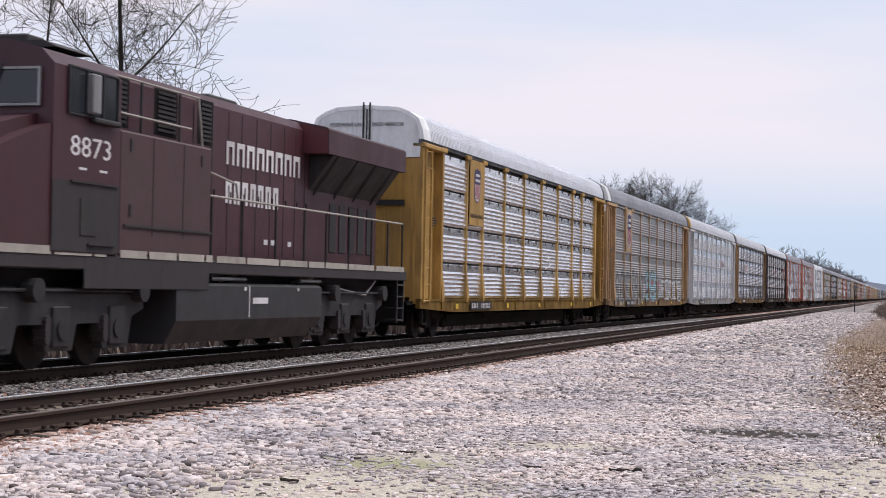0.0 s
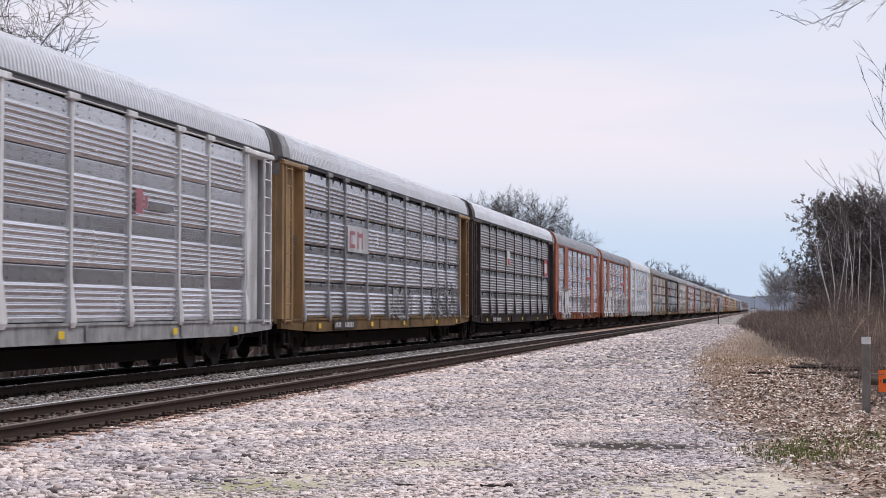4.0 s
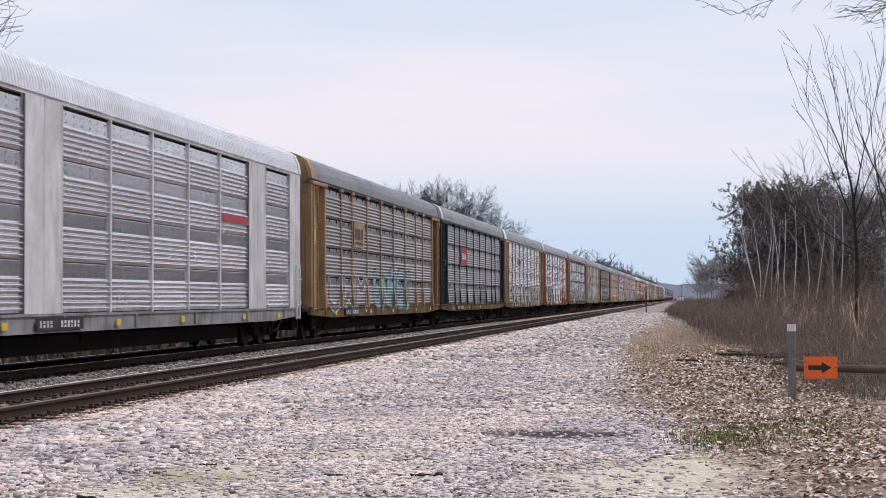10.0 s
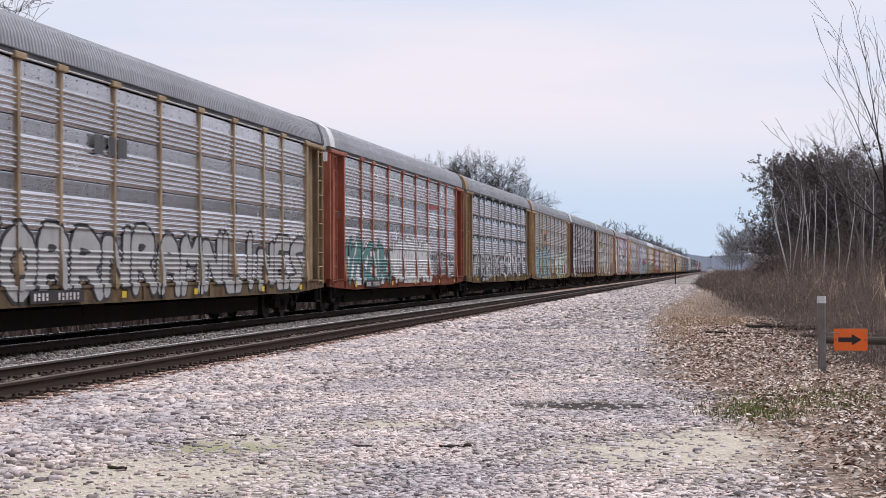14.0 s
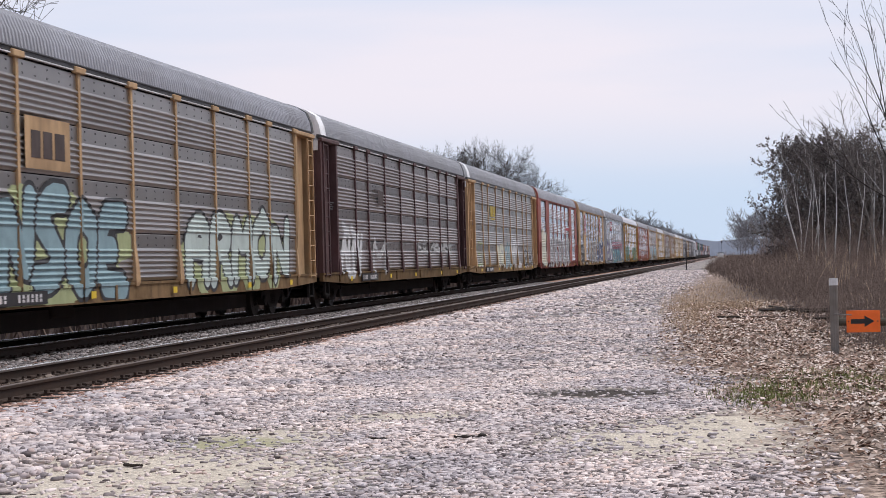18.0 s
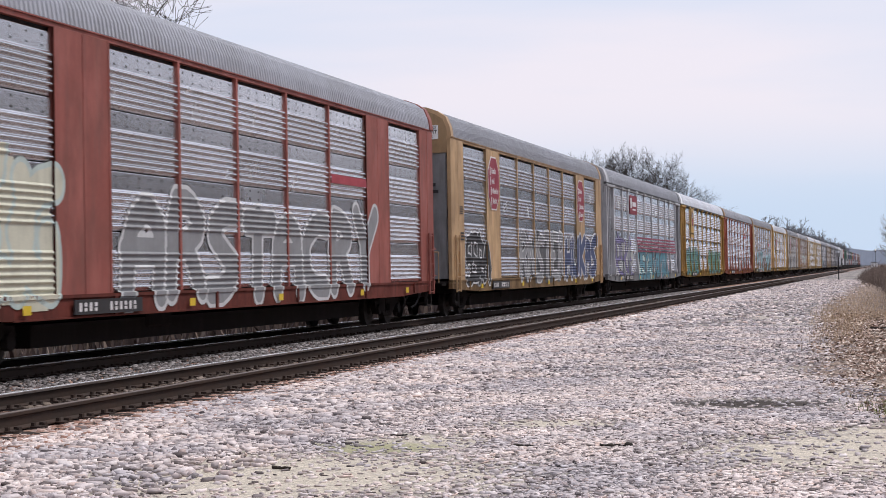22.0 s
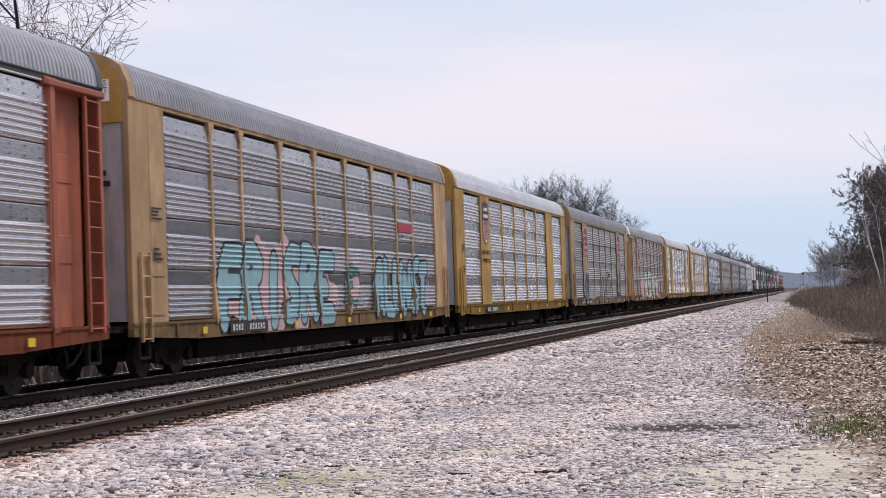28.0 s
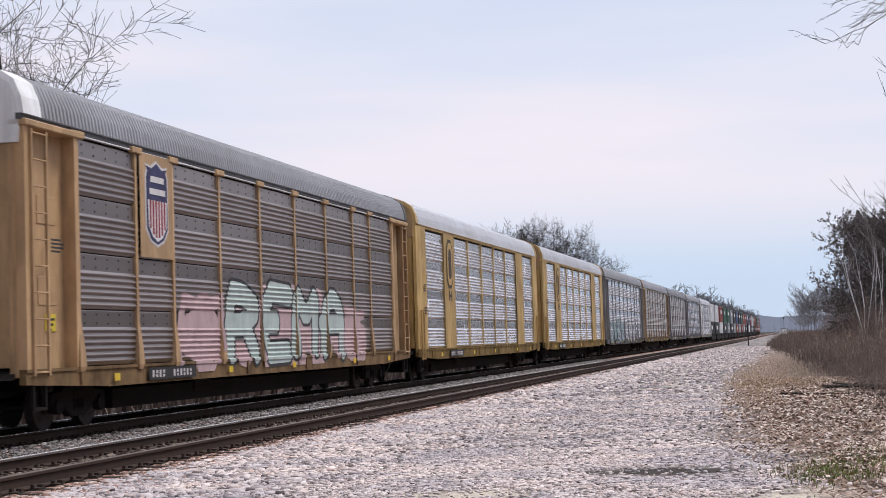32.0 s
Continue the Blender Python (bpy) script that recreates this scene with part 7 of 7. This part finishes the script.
def build_brush():
    def stems(seed, n, y0, y1, hmin, hmax, thick, off=0.0):
        rng = np.random.default_rng(seed)
        y = y0 + (y1 - y0) * rng.random(n) ** 1.2
        rim = np.maximum(2.9 - 0.033 * y, -3.3) + off
        x = rim + rng.exponential(1.0, n) * (4.0 + y * 0.07) + rng.normal(0, 0.25, n)
        keep = x < 60
        x, y, rim = x[keep], y[keep], rim[keep]
        n = len(x)
        z = HEIGHT(x, y) - 0.02
        h = rng.uniform(hmin, hmax, n) * (0.8 + 0.35 * np.sin(x * 0.9 + y * 0.31) * np.sin(y * 0.17))
        h *= np.clip(0.35 + (x - rim) / (2.5 if y0 < 50 else 2.0), 0.35, 1.0) * np.clip(0.45 + (y - y0) / 25.0, 0.45, 1.0 if y0 < 50 else 1.15)
        ang, ln = rng.uniform(0, 6.28, n), rng.normal(0, 0.42, n)
        base = np.stack([x, y, z], 1)
        top = base + np.stack([np.cos(ang) * ln * h, np.sin(ang) * ln * h, h], 1)
        P, F = [], []
        cnt = 0

        def spikes(b, t, r):
            nonlocal cnt
            m = len(b)
            a0 = rng.uniform(0, 6.28, m)
            ring = [b + np.stack([np.cos(a0 + k * 2.094) * r, np.sin(a0 + k * 2.094) * r, np.zeros(m)], 1) for k in range(3)]
            P.append(np.stack([*ring, t], 1).reshape(-1, 3))
            i = (np.arange(m) * 4 + cnt)[:, None]
            F.append((i[:, None, :] + np.array([(0, 1, 3), (1, 2, 3), (2, 0, 3)])[None]).reshape(-1, 3))
            cnt += m * 4
        spikes(base, top, thick)
        for k in range(6):
            f = rng.uniform(0.15, 0.85, (n, 1))
            b = base + (top - base) * f
            a2 = rng.uniform(0, 6.28, n)
            l2 = h * rng.uniform(0.12, 0.50, n)
            t = b + np.stack([np.cos(a2) * l2 * 0.85, np.sin(a2) * l2 * 0.85, l2 * rng.uniform(-0.2, 0.8, n)], 1)
            spikes(b, t, thick * 0.55)
        return np.concatenate(P), np.concatenate(F)
    p, f = stems(1, 10500, 25.5, 70, 0.6, 1.4, 0.006)
    cards("brush_thicket", p, f, M["brush"], "thicket of bare brown brush stems", "brush")
    p, f = stems(2, 10000, 60, 190, 0.9, 1.5, 0.014)
    cards("brush_thicket", p, f, M["brush"], "thicket of bare brown brush stems", "brush")
    p, f = stems(6, 6000, 120, 420, 1.0, 1.7, 0.03)
    cards("brush_thicket", p, f, M["brush"], "thicket of bare brown brush stems", "brush")

    p, f = stems(8, 260, 34, 120, 1.2, 2.1, 0.012, 1.0)
    cards("brush_thicket", p, f, M["grass"], "tall pale dead weed stalks in the brush", "brush")
    # dark brush on the far side of the railway
    rng = np.random.default_rng(12)
    n = 9000
    y = 14 + 420 * rng.random(n) ** 1.6
    x = -18.6 - rng.exponential(3.0, n)
    h = rng.uniform(0.4, 1.3, n)
    b = np.stack([x, y, HEIGHT(x, y) - 0.02], 1)
    w = 0.012 + y * 0.00025
    a = rng.uniform(0, 6.28, n)
    side = np.stack([np.cos(a) * w, np.sin(a) * w, np.zeros(n)], 1)
    tip = b + np.stack([rng.normal(0, 0.2, n), rng.normal(0, 0.2, n), h], 1)
    pts = np.stack([b - side * 3, b + side * 3, tip + side, tip - side], 1).reshape(-1, 3)
    f = (np.arange(n) * 4)[:, None] + np.arange(4)[None]
    cards("brush_thicket", pts, f, M["brush"], "dark brush on the far side of the railway", "brush")
    p, f = stems(7, 5200, 125, 215, 2.2, 5.5, 0.022, 6.0)
    cards("wood_understorey", p, f, M["brush"], "dense bare saplings and undergrowth in the wood", "brush")

    def blades(seed, n, spots, hmin, hmax, w, mat, label):
        rng = np.random.default_rng(seed)
        xs, ys = [], []
        for cx, cy, sx, sy, share in spots:
            m = int(n * share)
            xs.append(rng.normal(cx, sx, m))
            ys.append(rng.normal(cy, sy, m))
        x, y = np.concatenate(xs), np.concatenate(ys)
        keep = x > EDGE(y) - 0.25
        x, y = x[keep], y[keep]
        n = len(x)
        z = HEIGHT(x, y) - 0.01
        h = rng.uniform(hmin, hmax, n)
        a, ln = rng.uniform(0, 6.28, n), rng.normal(0, 0.65, n)
        b = np.stack([x, y, z], 1)
        side = np.stack([np.cos(a + 1.57), np.sin(a + 1.57), np.zeros(n)], 1) * w
        mid = b + np.stack([np.cos(a) * ln * h * 0.4, np.sin(a) * ln * h * 0.4, h * 0.6], 1)
        tip = b + np.stack([np.cos(a) * ln * h, np.sin(a) * ln * h, h], 1)
        pts = np.stack([b - side, b + side, mid + side * 0.7, mid - side * 0.7, tip], 1).reshape(-1, 3)
        i = (np.arange(n) * 5)[:, None]
        f = (i[:, None, :] + np.array([(0, 1, 2), (0, 2, 3), (3, 2, 4)])[None]).reshape(-1, 3)
        cards("grass_tufts", pts, f, mat, label, "grass")
    blades(3, 8000, [(-0.6, 62, 1.1, 7, 0.14), (-1.2, 80, 1.0, 10, 0.14), (-0.3, 49.5, 0.85, 2.4, 0.38), (-1.6, 55, 0.5, 6, 0.12), (-1.0, 41, 0.35, 4, 0.14), (1.8, 33, 1.6, 5, 0.03), (2.2, 20, 1.2, 3, 0.03), (3.5, 27, 1.2, 3, 0.03)], 0.04, 0.19, 0.005, M["grass"], "tufts of dry yellow-brown grass")
    blades(4, 3200, [(0.35, 19.2, 0.28, 0.8, 0.45), (1.3, 20.0, 0.45, 0.9, 0.28), (2.1, 18.2, 0.4, 0.9, 0.12), (0.9, 21.2, 0.35, 0.6, 0.15)], 0.035, 0.075, 0.008, M["green"], "low tufts of green grass")

    rng = np.random.default_rng(5)
    n = 92000
    y = 9.5 + 44.5 * rng.random(n) ** 1.4
    x = EDGE(y) + np.abs(rng.normal(0.4, 2.6, n)) - 0.02 + rng.normal(0, 0.3, n) * (rng.random(n) < 0.3)
    bare = rng.random(n) < np.clip((x - EDGE(y) - 0.3) / 1.0, 0.15, 1)
    bare &= rng.random(n) < np.clip(0.75 + 0.9 * np.sin(x * 4.1 + 1.7 * np.sin(y * 1.3)) * np.sin(y * 2.3 + x), 0.15, 1)
    bare &= (x < 3.2 - 0.033 * y) | (y < 25) | (rng.random(n) < 0.18)
    x, y = x[bare], y[bare]
    n = len(x)
    z = HEIGHT(x, y) + rng.uniform(0.004, 0.045, n)
    a = rng.uniform(0, 6.28, n)
    s = rng.uniform(0.018, 0.046, n) * (1 + np.maximum(0, y - 25) * 0.02)
    u = np.stack([np.cos(a), np.sin(a), rng.uniform(-0.5, 0.5, n)], 1) * s[:, None]
    w = np.stack([-np.sin(a), np.cos(a), rng.uniform(-0.5, 0.5, n)], 1) * (s * rng.uniform(0.45, 0.75, n))[:, None]
    c = np.stack([x, y, z], 1)
    lift = np.zeros((n, 3))
    lift[:, 2] = s * rng.uniform(-0.3, 0.5, n)
    pts = np.stack([c - u, c - w + lift, c + u, c + w + lift], 1).reshape(-1, 3)
    i = (np.arange(n) * 4)[:, None]
    f = (i[:, None, :] + np.array([(0, 1, 2), (0, 2, 3)])[None]).reshape(-1, 3)
    cards("fallen_leaves", pts, f, M["leaf"], "curled brown and pale fallen leaves", "leaves")


build_trees()
build_brush()


# ---------------------------------------------------------------- small things
def build_fence():
    f = thing("barrier_fence", "weathered timber barrier post with white top and log rail", "fence", "", pose(1.48, 25.6, ground_height(1.48, 25.6)))
    bm = bmesh.new()
    prism(bm, [(0.062 * math.cos(k * math.tau / 12), 0.062 * math.sin(k * math.tau / 12)) for k in range(12)], "z", -0.2, 1.06)
    part("post", bm, M["post"], f)
    bm = bmesh.new()
    prism(bm, [(0.066 * math.cos(k * math.tau / 12), 0.066 * math.sin(k * math.tau / 12)) for k in range(12)], "z", 1.05, 1.155)
    part("post_cap", bm, M["white"], f, "white painted top of the post")
    bm = bmesh.new()
    tube(bm, (0.03, 0.06, 0.50), (5.2, 0.3, 0.38), 0.062, 12)
    part("log_rail", bm, M["log"], f, "mossy grey log rail")
    bm = bmesh.new()
    prism(bm, [(5.0 + 0.062 * math.cos(k * math.tau / 12), 0.35 + 0.062 * math.sin(k * math.tau / 12)) for k in range(12)], "z", -0.2, 1.1)
    part("post", bm, M["post"], f)
    bm = bmesh.new()
    tube(bm, (0.0, -0.07, 0.62), (0.25, -0.05, 0.60), 0.008, 5)
    part("wire", bm, M["steel"], f)
    s = thing("arrow_sign", "orange rectangular sign with a black arrow on the log rail", "sign", "", pose(1.48, 25.6, ground_height(1.48, 25.6)))
    bm = bmesh.new()
    box(bm, 0.175, 0.67, -0.022, -0.014, 0.335, 0.665, 0.003)
    part("plate", bm, M["signorange"], s)
    bm = bmesh.new()
    prism(bm, [(0.24, 0.465), (0.44, 0.465), (0.44, 0.415), (0.585, 0.50), (0.44, 0.585), (0.44, 0.535), (0.24, 0.535)], "y", -0.026, -0.0225)
    part("arrow", bm, M["black"], s, "black arrow pointing right")
    for x in (0.205, 0.635):
        bm = bmesh.new()
        tube(bm, (x, -0.03, 0.50), (x, 0.05, 0.50), 0.010, 8)
        part("bolt", bm, M["black"], s)


def build_trackside():
    p = thing("marker_post", "thin dark trackside post with a small pale plate on top", "post", "", pose(-5.0, 181, GROUND))
    bm = bmesh.new()
    box(bm, -0.06, 0.06, -0.06, 0.06, -0.2, 2.5)
    part("post", bm, M["black"], p)
    bm = bmesh.new()
    box(bm, -0.16, 0.16, -0.09, -0.065, 2.4, 2.85)
    part("plate", bm, M["f_grey"], p)
    s = thing("railway_signal", "distant trackside colour-light signal on a mast", "signal", "", pose(-3.9, 600, 0))
    bm = bmesh.new()
    tube(bm, (0, 0, -0.5), (0, 0, 6.4), 0.05, 8)
    part("mast", bm, M["black"], s)
    bm = bmesh.new()
    box(bm, -0.27, 0.27, -0.12, -0.06, 5.45, 6.45, 0.02)
    part("backboard", bm, M["black"], s)
    bm = bmesh.new()
    box(bm, -0.09, 0.09, -0.16, -0.13, 6.1, 6.3, 0.02)
    part("lamp", bm, M["signallamp"], s, "small lit warm white lamp")
    c = thing("crossing_cabinet", "white equipment cabinet beside the railway", "cabinet", "", pose(-4.6, 640, GROUND))
    bm = bmesh.new()
    box(bm, -1.2, 1.2, -0.8, 0.8, 0.0, 2.0, 0.03)
    part("body", bm, M["white"], c)
    bm = bmesh.new()
    prism(bm, [(-1.3, 2.0), (1.3, 2.0), (0.9, 2.3), (-0.9, 2.3)], "y", -0.9, 0.9)
    part("roof", bm, M["f_grey"], c)


def build_litter():
    rng = random.Random(3)

    def stick(x, y, length, r, turn, name="dead_stick", label="dark dead stick lying on the gravel", group="sticks"):
        bm = bmesh.new()
        pts = [Vector((-length / 2 + length * i / 4, rng.uniform(-0.03, 0.03), r + rng.uniform(0, 0.01))) for i in range(5)]
        for i, (a, b) in enumerate(zip(pts, pts[1:])):
            tube(bm, a, b, r * (1 - 0.12 * i), 6)
        ob = part(name, bm, M["bark"], None, label)
        ob.matrix_basis = pose(x, y, ground_height(x, y), 0, 0, turn)
        tagged(ob, "", "stick", group)
    stick(-3.22, 14.74, 0.20, 0.012, 8)
    stick(-4.87, 12.85, 0.19, 0.016, -12)
    stick(-4.72, 15.75, 0.18, 0.011, 4)
    stick(-2.39, 14.89, 0.14, 0.010, 20)
    stick(-2.52, 14.85, 0.10, 0.012, -30)
    stick(-6.9, 17.6, 0.22, 0.012, 30)
    for x, y, l, r, t in ((1.15, 46, 2.4, 0.05, 100), (1.9, 44, 2.6, 0.06, 8), (0.4, 40, 1.8, 0.035, -25), (2.4, 43, 2.0, 0.05, 35), (3.0, 38, 2.6, 0.04, -10), (1.6, 47, 2.2, 0.03, 60)):
        stick(x, y, l, r, t, "fallen_branch", "pale fallen branch on the leaf litter", "fallen branches")
    for x, y in ((-2.30, 14.95), (-2.44, 14.80)):
        bm = bmesh.new()
        bmesh.ops.create_icosphere(bm, subdivisions=2, radius=0.05)
        for v in bm.verts:
            v.co *= 0.8 + 0.35 * noise.noise(v.co * 14 + Vector((x * 9, y, 0)))
            v.co.z *= 0.6
        ob = part("dark_stone", bm, M["bark"], None, "dark stone lying on the pale gravel")
        ob.matrix_basis = pose(x, y, ground_height(x, y) + 0.015)
        tagged(ob, "", "stone", "dark stones")


def build_distance():
    verts, faces = [], []
    n = 360
    for i in range(n + 1):
        x = -1500 + 2700 * i / n
        k = min(max((-15.0 - x) / 150.0, 0.0), 1.0)
        h = 23 + 16 * k * k * (3 - 2 * k) + 4 * noise.noise(Vector((x * 0.02, 3, 0))) + 3 * noise.noise(Vector((x * 0.11, 5, 0)))
        verts += [(x, 2600, -5), (x, 2600 + 40, h)]
    faces = [(2 * i, 2 * i + 2, 2 * i + 3, 2 * i + 1) for i in range(n)]
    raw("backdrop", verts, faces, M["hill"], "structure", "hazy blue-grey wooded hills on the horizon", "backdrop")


build_fence()
build_trackside()
build_litter()
build_distance()


# ---------------------------------------------------------------- movement
def motions():
    # the train gathers a little speed on the way
    lag = ((0, -0.35), (4, 1.1), (7, 1.5), (9, 1.4), (11, 1.8), (13, 2.2), (15, 2.15), (20, 1.85), (24, 1.2), (30, 0.35), (32, -0.4))

    def travel(t):
        return SPEED * t - float(np.interp(t, [a for a, _ in lag], [b for _, b in lag]))
    for ob, start in CARS:
        lift = ob.get("lift", 0.0)
        walk(ob, [(t, pose(TRAIN_TRACK, start - travel(t), lift)) for t, _ in lag])
    # each wheelset rolls while its car passes the lot
    for w, y, r, start in WHEELS:
        t0 = max((start - 62.0) / SPEED, 0.0)
        t1 = min((start - 14.0) / SPEED, 32.0)
        if t0 >= 31.5 or t1 <= 0.1:
            continue
        rows = [(0.0, 0.0)] if t0 > 0.05 else []
        k0, k1 = round(t0 * FPS), round(t1 * FPS)
        for k in range(k0, k1 + 1):
            rows.append((k / FPS, min(SPEED / FPS / r, 1.5) * (k - k0)))
        if rows[-1][0] < 31.9:
            rows.append((32.0, rows[-1][1]))
        walk(w, [(t, pose(0, y, r, math.degrees(-a))) for t, a in rows])


motions()
